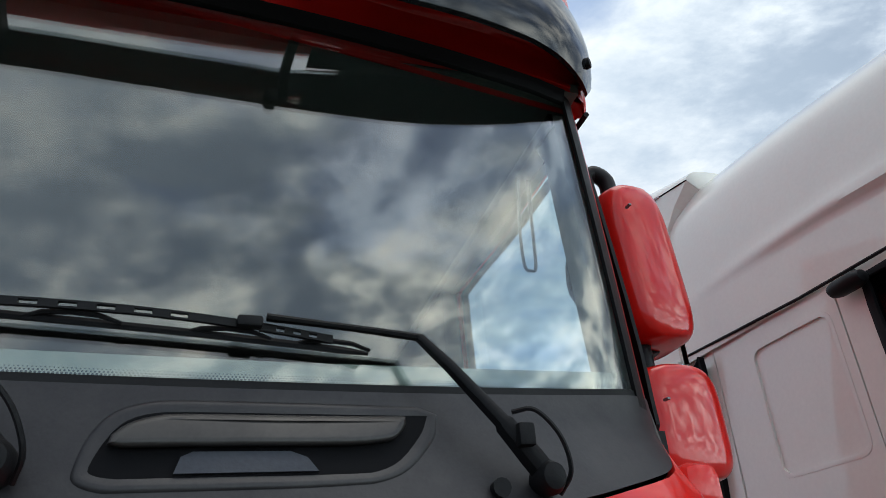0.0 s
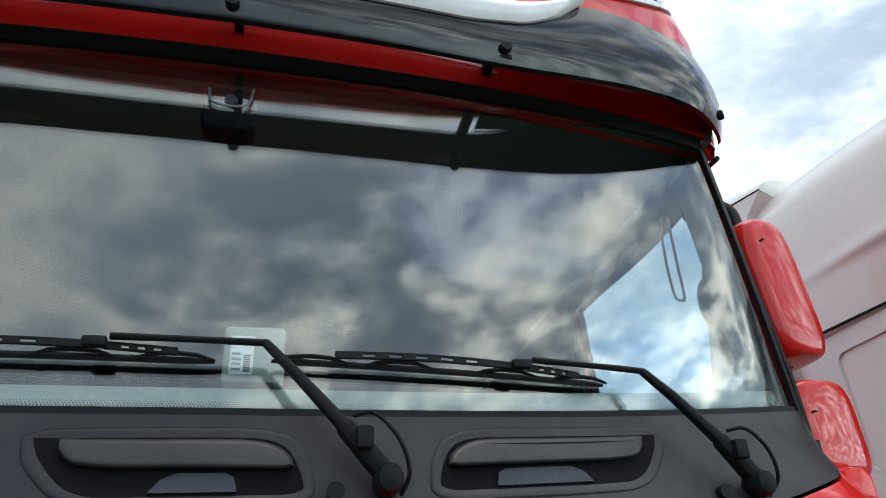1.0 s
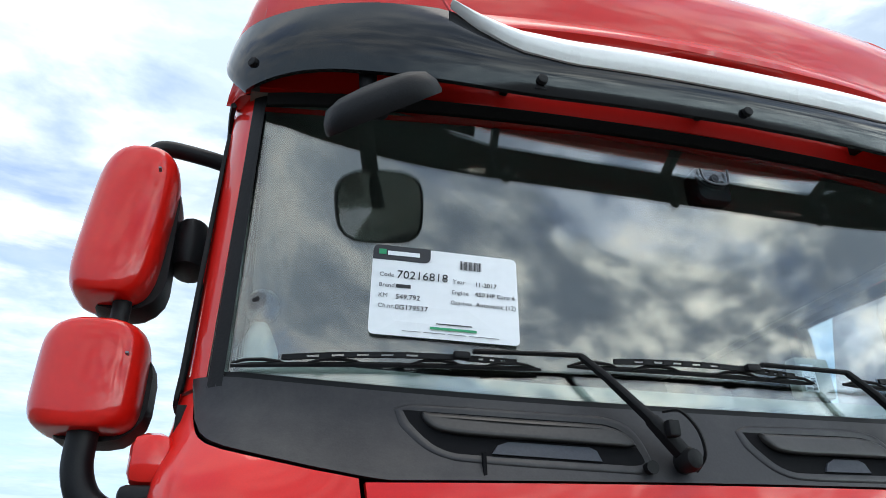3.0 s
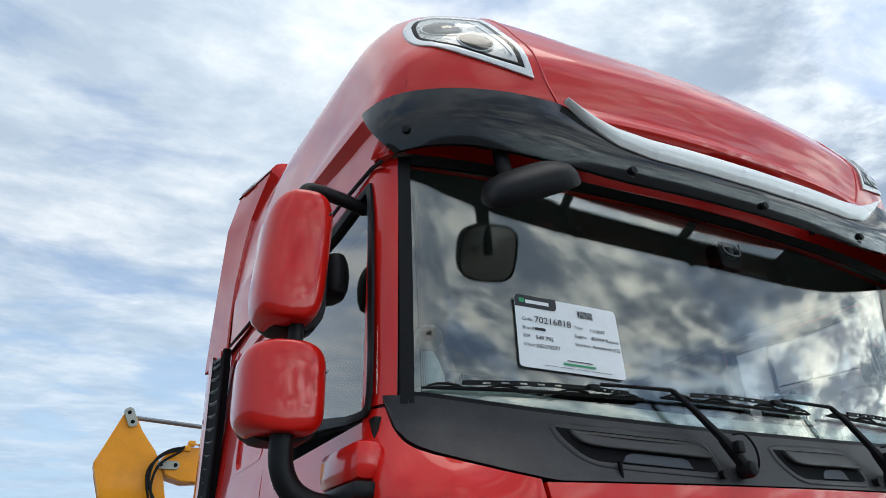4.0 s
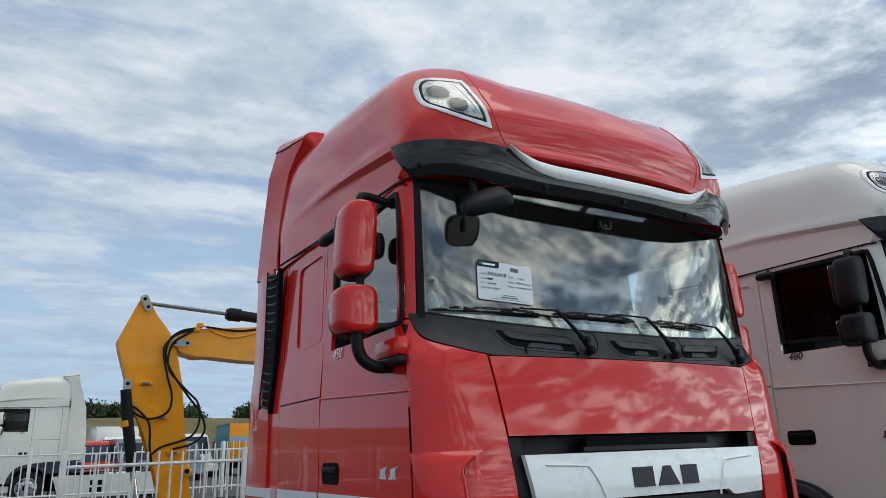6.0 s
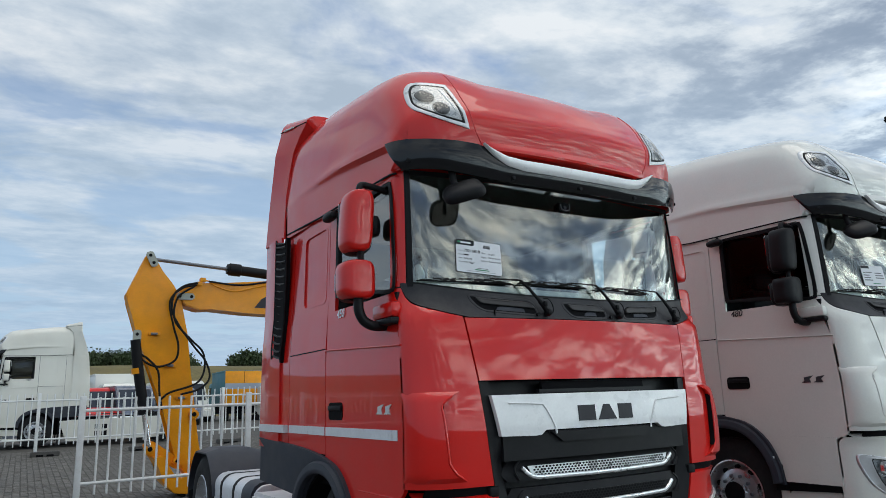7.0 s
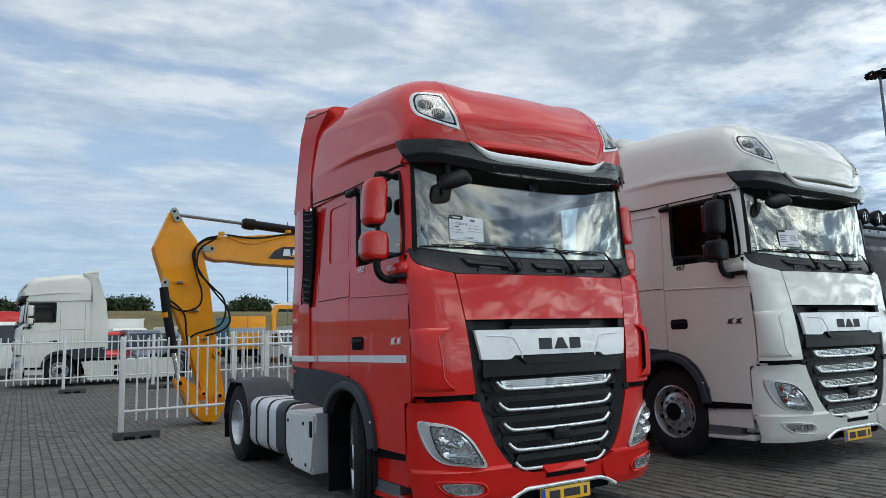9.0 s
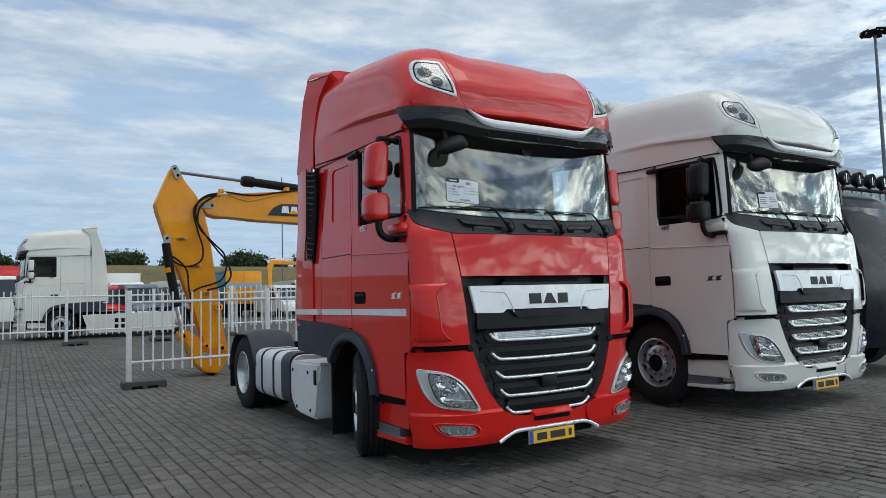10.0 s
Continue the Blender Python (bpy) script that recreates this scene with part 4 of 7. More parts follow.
    part("fog_pocket", bm_ring(pocket, front_y, 0.020, 0.040, 0.02), shell, f, "painted rim round the fog lamp")
    for cx in (s * 0.86, s * 0.94, s * 1.01):
        part("reflector", bm_spin([(-0.004, 0.006), (-0.008, 0.018), (-0.016, 0.028)], 8, "y", (cx, front_y(cx, 0.41) - 0.026, 0.41)), M_REFLECT, f, "", 20)
    fin = [(s * 0.94 + (x - s * 0.94) * 0.92, 0.41 + (z - 0.41) * 0.88) for x, z in fog]
    part("lens", bm_drape(fin, front_y, 0.046, 0.003), M_LENS, f).visible_shadow = False


def bm_band(outer, inner, surf, out, thick):
    """A frame between two loops (x, z) of as many points, on the surface."""
    bm = bmesh.new()
    mid = [((a[0] + b[0]) / 2, (a[1] + b[1]) / 2) for a, b in zip(outer, inner)]
    rows = [[bm.verts.new((x, surf(x, z) - o, z)) for x, z in lp] for lp, o in ((outer, out - thick), (outer, out), (mid, out + 0.003), (inner, out), (inner, out - thick))]
    n = len(outer)
    for a, b in zip(rows, rows[1:]):
        for i in range(n):
            bm.faces.new((a[i], a[(i + 1) % n], b[(i + 1) % n], b[i]))
    return bm


def add_roof_lamp(root, s):
    def loop(*pts):
        """Round the lamp: smooth from the top inner corner over the outer end to the tip, then straight back."""
        ln = smooth_line(pts, 5)
        (x0, z0), (x1, z1) = ln[-1], ln[0]
        return [(s * x, z) for x, z in ln + [(lerp(x0, x1, k / 9), lerp(z0, z1, k / 9)) for k in range(1, 9)]]
    rim = loop((0.865, 3.558), (0.946, 3.568), (1.031, 3.575), (1.071, 3.570), (1.098, 3.54), (1.118, 3.487), (1.130, 3.408), (1.126, 3.357), (1.106, 3.314), (1.039, 3.275), (0.927, 3.243), (0.795, 3.210))
    sill = loop((0.882, 3.537), (0.957, 3.545), (1.032, 3.552), (1.064, 3.548), (1.086, 3.522), (1.102, 3.478), (1.112, 3.405), (1.107, 3.362), (1.088, 3.330), (1.030, 3.296), (0.930, 3.265), (0.822, 3.242))
    bed = loop((0.894, 3.524), (0.965, 3.532), (1.030, 3.539), (1.057, 3.534), (1.077, 3.510), (1.092, 3.472), (1.101, 3.405), (1.096, 3.368), (1.078, 3.341), (1.024, 3.310), (0.932, 3.280), (0.842, 3.262))
    lamp = part("roof_lamp", bm_drape(rim, roof_y, 0.003, 0.02), M_BEZEL, root, "twin roof spotlight behind a clear cover")
    part("lamp_frame", bm_band(rim, sill, roof_y, 0.008, 0.012), M_LAMPFRAME, lamp, "silver lamp surround")
    part("lamp_gasket", bm_band(sill, bed, roof_y, 0.006, 0.01), M_RUBBER, lamp)
    part("lamp_tray", bm_drape(bed, roof_y, 0.006, 0.006), M_LAMPBACK, lamp, "bright moulded lamp tray")
    for cx, cz, r in ((s * 1.034, 3.434, 0.056), (s * 0.962, 3.340, 0.052)):
        def dome(x, z, cx=cx, cz=cz, r=r):
            q = min(1.0, math.hypot(x - cx, z - cz) / r)
            return roof_y(x, z) - 0.012 * math.sqrt(max(0.0, 1 - q * q))
        disc = [(cx + r * math.cos(q), cz + r * math.sin(q)) for q in (2 * math.pi * k / 28 for k in range(28))]
        part("projector", bm_drape(disc, dome, 0.008, 0.008, 6), M_DOME, lamp, "grey domed projector")
        part("projector_rim", bm_ring([(cx + (x - cx) * 1.07, cz + (z - cz) * 1.07) for x, z in disc], roof_y, 0.006, 0.009, 0.006), M_LAMPBACK, lamp)
    fin = [(s * x, z) for x, z in ((0.910, 3.505), (0.932, 3.510), (0.880, 3.34), (0.860, 3.29))]
    part("tray_fin", bm_drape(fin, roof_y, 0.010, 0.006, 2), M_LAMPFRAME, lamp)
    part("lens", bm_drape(bed, roof_y, 0.024, 0.002), M_LENS, lamp, "clear lamp cover").visible_shadow = False


def add_visor(root, trim):
    def low(x):
        return float(np.interp(abs(x), (0, 0.5, 0.61, 0.75, 0.9, 1.0, 1.06, 1.12, 1.2, 1.24), (2.873, 2.874, 2.880, 2.893, 2.911, 2.925, 2.930, 2.933, 2.930, 2.922)))

    def high(x):
        return float(np.interp(abs(x), (0, 0.55, 0.68, 0.74, 0.9, 1.1, 1.2, 1.24), (3.026, 3.030, 3.066, 3.098, 3.112, 3.118, 3.126, 3.134)))

    def f(u, v):
        t = 2 * u - 1
        share = abs(t) - 0.10 * (1 - v) * max(0.0, (abs(t) - 0.72) / 0.28) ** 1.5
        x, y = float(np.interp(share, VISOR_S, VISOR_X)), float(np.interp(share, VISOR_S, VISOR_Y))
        z = lerp(low(x), high(x), v)
        out = 0.012 * math.sin(math.pi * v) - 0.012 * (1 - v) ** 3
        turn = min(1.0, max(0.0, (x - 0.9) / 0.33)) * 0.5 * math.pi
        return (math.copysign(x + out * math.sin(turn), t), y - out * math.cos(turn), z)
    vis = part("sun_visor", bm_grid(80, 8, f, -0.012), M_VISOR, root, "glossy black outer sun visor")
    # the pale strip
    n = 44
    xs2 = np.linspace(-0.735, 0.735, n + 1)

    def strip(u, v):
        x = float(xs2[int(round(u * n))])
        a = abs(x)
        zb = float(np.interp(a, (0, 0.45, 0.58, 0.66, 0.72, 0.735), (2.950, 2.955, 2.978, 3.026, 3.082, 3.098)))
        zt = float(np.interp(a, (0, 0.45, 0.58, 0.66, 0.72, 0.735), (3.022, 3.026, 3.040, 3.072, 3.100, 3.106)))
        return (x, visor_y(x) - 0.016 - 0.014 * math.sin(math.pi * v), lerp(zb, zt, v))
    part("visor_strip", bm_grid(n, 5, strip, -0.012), trim, vis, "bright satin strip along the visor")
    for x, z in ((-1.172, 2.985), (-0.527, 2.905), (0.0, 2.896), (0.527, 2.905), (1.172, 2.985)):
        y = visor_y(x) - (0.008 if abs(x) < 1 else 0.012)
        nrm = 0 if abs(x) < 1 else math.copysign(46, x)
        b = bm_spin([(-0.003, 0.0), (-0.005, 0.006), (-0.003, 0.012), (0.006, 0.013)], 14, "y")
        bmesh.ops.transform(b, matrix=pose(x, y, z, 0, 0, nrm), verts=b.verts)
        part("bolt", b, M_RUBBER, vis)
    for x in (-0.55, 0.0, 0.55):
        part("visor_bracket", bm_prism([(visor_y(x) + 0.006, 2.90), (visor_y(x) + 0.020, 2.90), (visor_y(x) + 0.030, 2.99), (roof_y(x, 3.02) - 0.002, 3.005), (roof_y(x, 3.02) - 0.002, 3.03), (visor_y(x) + 0.006, 3.022)], x - 0.009, x + 0.009, "x"), M_RUBBER, vis, "black visor bracket")
    for x in (-0.527, 0.527):
        clip = part("visor_clip", bm_box(x - 0.016, x + 0.016, visor_y(x) + 0.004, visor_y(x) + 0.022, 2.886, 2.926, 0.004), M_RUBBER, vis)
        part("clip_nut", bm_spin([(visor_y(x) + 0.020, 0.011), (visor_y(x) + 0.030, 0.010), (visor_y(x) + 0.032, 0.0)], 6, "y", (x, 0, 2.904)), M_STEEL, clip)


def add_grille(root, badge_mesh_bright):
    back = part("grille", bm_patch(0.47, 1.655, lambda z: -grille_half(z) - 0.01, lambda z: grille_half(z) + 0.01, out=-0.105, thick=0.01, nu=24, nv=26), M_PLASTIC, root, "black louvred grille with bright strips")
    # side cheeks of the grille
    for s in (-1, 1):
        part("grille_side", bm_patch(0.50, 1.655, lambda z: s * grille_half(z), lambda z: s * (grille_half(z) - lerp(0.125, 0.06, (z - 0.5) / 1.15)), out=0.0, thick=0.03, nu=6, nv=20,
                                     surf=lambda x, z: front_y(x, z) + 0.012 + 0.055 * min(1.0, max(0.0, (grille_half(z) - abs(x)) / 0.10)) * min(1.0, max(0.0, (1.30 - z) / 0.12))), M_PLASTIC, back)
    # upper intake
    part("intake_slot", bm_patch(1.60, 1.648, lambda z: -0.42, lambda z: 0.42, out=-0.02, thick=0.02, nu=12, nv=3), M_DARK, back)
    part("intake_lip", bm_patch(1.585, 1.605, lambda z: -0.46, lambda z: 0.46, out=0.004, thick=0.03, nu=12, nv=2), M_PLASTIC, back)
    # white name panel
    def top(u):
        return 1.578

    def low(u):
        x = abs(2 * u - 1)
        return float(np.interp(x, (0, 0.60, 0.66, 1), (1.375, 1.375, 1.345, 1.352)))
    pan = part("name_panel", bm_patch(low, top, lambda z: -lerp(0.755, 0.80, (z - 1.35) / 0.23), lambda z: lerp(0.755, 0.80, (z - 1.35) / 0.23), out=0.030, thick=0.03, nu=40, nv=6), M_WHITETRIM, back, "white panel across the grille")
    for s in (-1, 1):
        ln = smooth_line([(s * 0.70, 1.533), (s * 0.50, 1.522), (s * 0.455, 1.505), (s * 0.40, 1.405), (s * 0.385, 1.352)], 6)
        bm = bm_tube([(x, front_y(x, z) - 0.031, z) for x, z in ln], 0.006, 6)
        part("panel_crease", bm, M_WHITETRIM, pan)
    # maker's badge as three plain dark blocks
    for x0, x1, lean in ((-0.215, -0.085, 0.0), (-0.062, 0.085, 0.05), (0.108, 0.225, 0.0)):
        lp = [(x0, 1.415), (x1, 1.415), (x1 - lean, 1.505), (x0 + lean, 1.505)]
        part("badge_block", bm_drape([(x, z) for x, z in lp], lambda x, z: front_y(x, z) - 0.030, 0.006, 0.012, 2), M_INK, pan)
    # dark lower lip of the panel
    part("panel_lip", bm_patch(1.305, 1.365, lambda z: -lerp(0.33, 0.41, (z - 1.3) / 0.06), lambda z: lerp(0.33, 0.41, (z - 1.3) / 0.06), out=0.025, thick=0.03, nu=20, nv=3), M_PLASTIC, back)
    part("grille_upper", bm_patch(1.215, 1.36, lambda z: -0.73, lambda z: 0.73, out=0.0, thick=0.03, nu=20, nv=4), M_PLASTIC, back)
    # five louvres, each with a bright strip and a honeycomb insert; they lie behind the bumper's face
    def deep(x, z):
        return front_y(x, z) + 0.055

    for n, (zc, hw) in enumerate(((1.160, 0.605), (0.998, 0.592), (0.842, 0.558), (0.688, 0.522), (0.540, 0.470))):
        wide = min(grille_half(zc) - 0.03, hw + 0.125)
        lou = part("louvre", bm_patch(zc - 0.062, zc + 0.062, lambda z: -wide + 0.9 * abs(z - zc + 0.015), lambda z: wide - 0.9 * abs(z - zc + 0.015), out=0.0, thick=0.04, nu=24, nv=6,
                                      surf=lambda x, z: deep(x, z) - 0.028 + 0.42 * max(0.0, z - zc + 0.02) + 0.25 * max(0.0, abs(x) - hw - 0.02)), M_PLASTIC, back)
        for s in (-1, 1):
            ridge = [(s * (hw + 0.015), deep(hw, zc) - 0.030, zc + 0.052), (s * (hw + 0.055), deep(hw, zc) - 0.034, zc + 0.005), (s * (hw + 0.02), deep(hw, zc) - 0.030, zc - 0.055)]
            part("louvre_end", bm_tube(smooth_line(ridge, 4), 0.007, 6), M_PLASTIC, lou)
        segs = [(-hw, hw)] if n < 4 else [(-hw, -0.20), (0.20, hw)]
        for a, b in segs:
            pts = []
            for x in np.linspace(a, b, 40):
                e = max(0.0, (abs(x) - (hw - 0.10)) / 0.10)
                z = zc - 0.050 + 0.056 * e ** 2.0 + 0.008 * (x / hw) ** 2
                pts.append((x, deep(x, z) - 0.036, z))
            part("bright_strip", bm_tube(pts, 0.0095, 8, flat=1.35), M_SILVER, lou, "bright strip on the louvre")
        zi0, zi1 = zc - 0.040, zc + 0.020
        hwi = hw - 0.070
        parts_x = [(-hwi, hwi)] if n not in (3,) else [(-hwi, -0.11), (0.09, hwi)]
        shiny = n == 0 or badge_mesh_bright
        for a, b in parts_x:
            part("honeycomb", bm_patch(zi0, zi1, lambda z: a - (0.03 if a < -0.2 else 0) * (z - zi0) / 0.058, lambda z: b + (0.03 if b > 0.2 else 0) * (z - zi0) / 0.058, out=0.0, thick=0.006, nu=20, nv=2,
                                       surf=lambda x, z: deep(x, z) - 0.034), M_SILVER if shiny else M_PLASTIC, lou, "honeycomb insert")
            hb = bmesh.new()
            st = 0.0245
            for j in range(4):
                z = zi0 + 0.008 + j * 0.0142
                for i in range(int((b - a) / st)):
                    x = a + 0.012 + (i + 0.5 * (j % 2)) * st
                    if x > b - 0.008:
                        continue
                    y = deep(x, z) - 0.0362
                    hb.faces.new([hb.verts.new((x + 0.0095 * math.cos(q), y, z + 0.0062 * math.sin(q))) for q in (math.pi * k / 3 for k in range(6))])
            part("honeycomb_hole", hb, M_DARK, lou, smooth=0)
    part("sensor_cover", bm_box(-0.085, 0.080, front_y(0, 0.75) + 0.008, front_y(0, 0.75) + 0.08, 0.690, 0.795, 0.008), M_PLASTIC, back, "square black radar cover")


def add_plate(root, y):
    pl = part("number_plate", bm_box(-0.26, 0.26, y - 0.012, y, 0.215, 0.327, 0.004), M_PLATE, root, "yellow number plate")
    part("plate_band", bm_box(-0.256, -0.212, y - 0.0145, y - 0.011, 0.219, 0.323), M_BLUE, pl)
    for x0, x1 in ((-0.17, -0.06), (-0.02, 0.15), (0.19, 0.225)):
        part("plate_bar", bm_box(x0, x1, y - 0.0145, y - 0.011, 0.240, 0.302), M_INK, pl)


def build_truck(name, label, paint, mirror_paint, at, turn, stripe, steer, rear=True, bright_mesh=False, dark_glass=False, skirt=False):
    root = thing(name, label, "truck", at, turn, "trucks in the yard")
    trim = M_WHITETRIM
    # --- high roof
    bm = roof_mesh()
    roof = part("roof", bm, paint, root, "tall painted cab roof")
    # raised front panel of the roof with its edge creases
    for s in (-1, 1):
        ln = smooth_line([(s * 0.80, 3.69), (s * 0.805, 3.55), (s * 0.790, 3.38), (s * 0.755, 3.22), (s * 0.70, 3.11)], 6)
        part("roof_seam", bm_tube([(x, roof_y(x, z) + 0.001, z) for x, z in ln], 0.005, 6), paint, roof)
    def nose_low(u):
        return float(np.interp(abs(2 * u - 1) * 0.745, (0, 0.60, 0.745), (3.064, 3.070, 3.112)))

    def nose_high(u):
        return float(np.interp(abs(2 * u - 1) * 0.745, (0, 0.60, 0.745), (3.14, 3.14, 3.15)))
    part("roof_nose", bm_patch(nose_low, nose_high, lambda z: -0.745, lambda z: 0.745, thick=0.05, nu=40, nv=5, surf=lambda x, z: roof_y(x, z) + 0.004 - 0.047 * (1 - (abs(x) / 0.75) ** 6) * min(1.0, max(0.0, (3.15 - z) / 0.06))), paint, roof)
    add_roof_lamp(root, -1)
    add_roof_lamp(root, 1)
    add_visor(root, trim)
    # soffit between the roof and the screen, and the dark header
    part("screen_header", bm_grid(30, 2, lambda u, v: (lerp(-1.13, 1.13, u), front_y(lerp(-1.13, 1.13, u), 2.93) - lerp(0.004, 0.020, v), lerp(2.918, 2.940, v)), 0.012), M_RUBBER, root, "black trim over the windscreen")
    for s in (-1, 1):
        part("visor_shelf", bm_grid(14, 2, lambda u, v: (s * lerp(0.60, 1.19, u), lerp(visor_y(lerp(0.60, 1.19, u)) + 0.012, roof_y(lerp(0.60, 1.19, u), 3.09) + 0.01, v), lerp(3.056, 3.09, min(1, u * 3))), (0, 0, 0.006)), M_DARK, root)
    part("soffit", bm_grid(24, 2, lambda u, v: (lerp(-1.15, 1.15, u), lerp(roof_y(lerp(-1.15, 1.15, u), 2.99) - 0.004, front_y(lerp(-1.15, 1.15, u), 2.95) + 0.05, v), lerp(2.957, 2.948, v)), (0, 0, 0.008)), paint, root)
    # --- front panels
    for s in (-1, 1):
        def f(u, v, s=s):
            xt = lerp(1.230, 0.905, u)
            zt = min(2.218, cowl_low(xt)) - 0.005
            z = lerp(1.095, zt, v)
            x = lerp(half_width(z), hood_half(z) + 0.006, u)
            return (s * x, front_y(x, z), z)
        part("corner_panel", bm_grid(48, 20, f, 0.02 if s > 0 else -0.02), paint, root, "painted cab corner panel")
        part("pillar", bm_patch(2.222, 2.955, lambda z: s * half_width(z), lambda z: s * lerp(1.178, 1.158, (z - 2.2) / 0.75), thick=0.03, nu=6, nv=12), paint, root, "painted windscreen pillar")
        # air deflector standing off the corner
        def ear(u, v, s=s):
            z = lerp(1.125, 1.605, v)
            xi = float(np.interp(v, (0, 0.08, 0.2, 0.85, 0.93, 1), (0.96, 1.03, 1.075, 1.10, 1.06, 0.98)))
            x = lerp(half_width(z) + 0.004, xi, u)
            o = 0.056 * max(0.0, math.sin(math.pi * min(1, max(0, v)) ** 0.8)) ** 0.28 * (1 - 0.25 * u)
            return (s * x, front_y(x, z) - o, z)
        d = part("air_deflector", bm_grid(8, 18, ear, 0.03 if s > 0 else -0.03), paint, root, "painted air deflector at the cab corner")
        ev, ex_ = (0, 0.08, 0.2, 0.85, 0.93, 1), (0.96, 1.03, 1.075, 1.10, 1.06, 0.98)
        rim_pts = []
        for v in np.linspace(0.05, 0.95, 22):
            z, xi = lerp(1.125, 1.605, v), float(np.interp(v, ev, ex_))
            rim_pts.append((s * xi, front_y(xi, z) - 0.041 * math.sin(math.pi * v ** 0.8) ** 0.28, z))
        part("deflector_edge", bm_tube(rim_pts, 0.007, 8), paint, d)

        def slot(u, v, s=s):
            z = lerp(1.20, 1.54, v)
            xi = float(np.interp(lerp(0.16, 0.86, v), ev, ex_)) - 0.005
            return (s * (xi - 0.012 * u), front_y(xi, z) - lerp(0.036, -0.004, u), z)
        vent = part("deflector_vent", bm_grid(2, 8, slot, 0.004), M_DARK, d, "black louvred slot in the deflector")
    hood = part("hood", bm_patch(1.662, 2.024, lambda z: -hood_half(z) + 0.004, lambda z: hood_half(z) - 0.004, out=0.002, thick=0.02, nu=30, nv=8), paint, root, "painted front hatch under the windscreen")
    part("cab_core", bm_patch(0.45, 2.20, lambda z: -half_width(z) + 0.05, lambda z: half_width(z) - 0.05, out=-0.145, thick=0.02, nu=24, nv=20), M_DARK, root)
    # --- cowl with hand grips
    cowl = part("cowl", bm_patch(lambda u: cowl_low(lerp(-1.202, 1.202, u)), lambda u: screen_low(lerp(-1.202, 1.202, u)) - 0.002, lambda z: -1.202, lambda z: 1.202, out=0.004, thick=0.03, nu=160, nv=5), M_COWL, root, "matt black panel below the windscreen")
    for x0, x1 in ((-0.845, -0.405), (-0.195, 0.155), (0.355, 0.755)):
        # the grip on the driver's side is the mirror image of the others
        flip = x0 > 0.3
        xl, xr = (x0 - 0.007, x1 - 0.021) if flip else (x0 + 0.021, x1 + 0.007)

        def turned(loop):
            return [(xl + xr - x, z + screen_low(xl + xr - x) - screen_low(x)) for x, z in loop][::-1] if flip else loop

        def place(pts):
            """Points by (offset from the left end, or None, offset from the right end, drop below the glass)."""
            out = []
            for a, b, d in pts:
                x = xl + a if b is None else (xr + b if a is None else lerp(xl + a, xr + b, 0.5))
                out.append((x, screen_low(x) - d))
            return out
        rec = smooth_line(place([(0.0, None, 0.036), (0.007, None, 0.053), (0.015, None, 0.066), (0.044, None, 0.097), (0.075, None, 0.111), (0.11, None, 0.113), (0.1, -0.1, 0.113), (None, -0.05, 0.113), (None, -0.026, 0.113), (None, -0.006, 0.109), (None, 0.0, 0.100),
                                 (None, -0.011, 0.068), (None, -0.027, 0.047), (None, -0.054, 0.037), (None, -0.09, 0.035), (0.1, -0.1, 0.035), (0.06, None, 0.036), (0.02, None, 0.036)]), 3)
        sh = smooth_line(place([(-0.016, None, 0.034), (-0.012, None, 0.056), (-0.004, None, 0.074), (0.032, None, 0.110), (0.07, None, 0.125), (0.11, None, 0.128), (0.1, -0.1, 0.129), (None, -0.045, 0.129), (None, -0.012, 0.128), (None, 0.012, 0.118), (None, 0.016, 0.100),
                                (None, 0.008, 0.062), (None, -0.012, 0.034), (None, -0.048, 0.021), (None, -0.09, 0.018), (0.1, -0.1, 0.018), (0.06, None, 0.020), (0.01, None, 0.022)]), 3)
        rec, sh = turned(rec), turned(sh)
        # a flat dark plate on the cowl stands in for the recess's shade
        g = part("grip_recess", bm_drape(rec, front_y, 0.0055, 0.01), M_DARK, cowl, "flat dark plate for the shade behind a step grip")
        ring = bmesh.new()
        rows = [[ring.verts.new((x, front_y(x, z) - o, z)) for x, z in [(lerp(p[0], q[0], w), lerp(p[1], q[1], w)) for p, q in zip(sh, rec)]] for w, o in ((0.0, 0.002), (0.12, 0.0050), (0.35, 0.0072), (0.6, 0.0070), (1.0, 0.0058))]
        for p, q in zip(rows, rows[1:]):
            for k in range(len(sh)):
                n2 = (k + 1) % len(sh)
                ring.faces.new((p[k], p[n2], q[n2], q[k]))
        part("grip_rim", ring, M_COWL, g, "", 60)
        bar = smooth_line(place([(0.033, None, 0.039), (0.034, None, 0.050), (0.040, None, 0.060), (0.053, None, 0.071), (0.078, None, 0.076), (0.12, None, 0.078), (0.1, -0.1, 0.078), (None, -0.06, 0.079), (None, -0.030, 0.080), (None, -0.014, 0.077)]), 3) \
            + smooth_line(place([(None, -0.016, 0.066), (None, -0.030, 0.052), (None, -0.056, 0.042), (None, -0.09, 0.039), (0.1, -0.1, 0.039), (0.07, None, 0.039), (0.04, None, 0.038)]), 3)
        bar = turned(bar)
        n3 = len(bar)
        pad = []
        for d, o in ((0.0, 0.006), (0.0, 0.013), (0.0015, 0.0165), (0.004, 0.0185), (0.009, 0.019)):
            lp = []
            for k in range(n3):
                (ax, az), (bx, bz) = bar[k - 1], bar[(k + 1) % n3]
                ln = math.hypot(bx - ax, bz - az) or 1.0
                lp.append((bar[k][0] - (bz - az) / ln * d, bar[k][1] + (bx - ax) / ln * d, o))
            pad.append(lp)
        bm = bmesh.new()
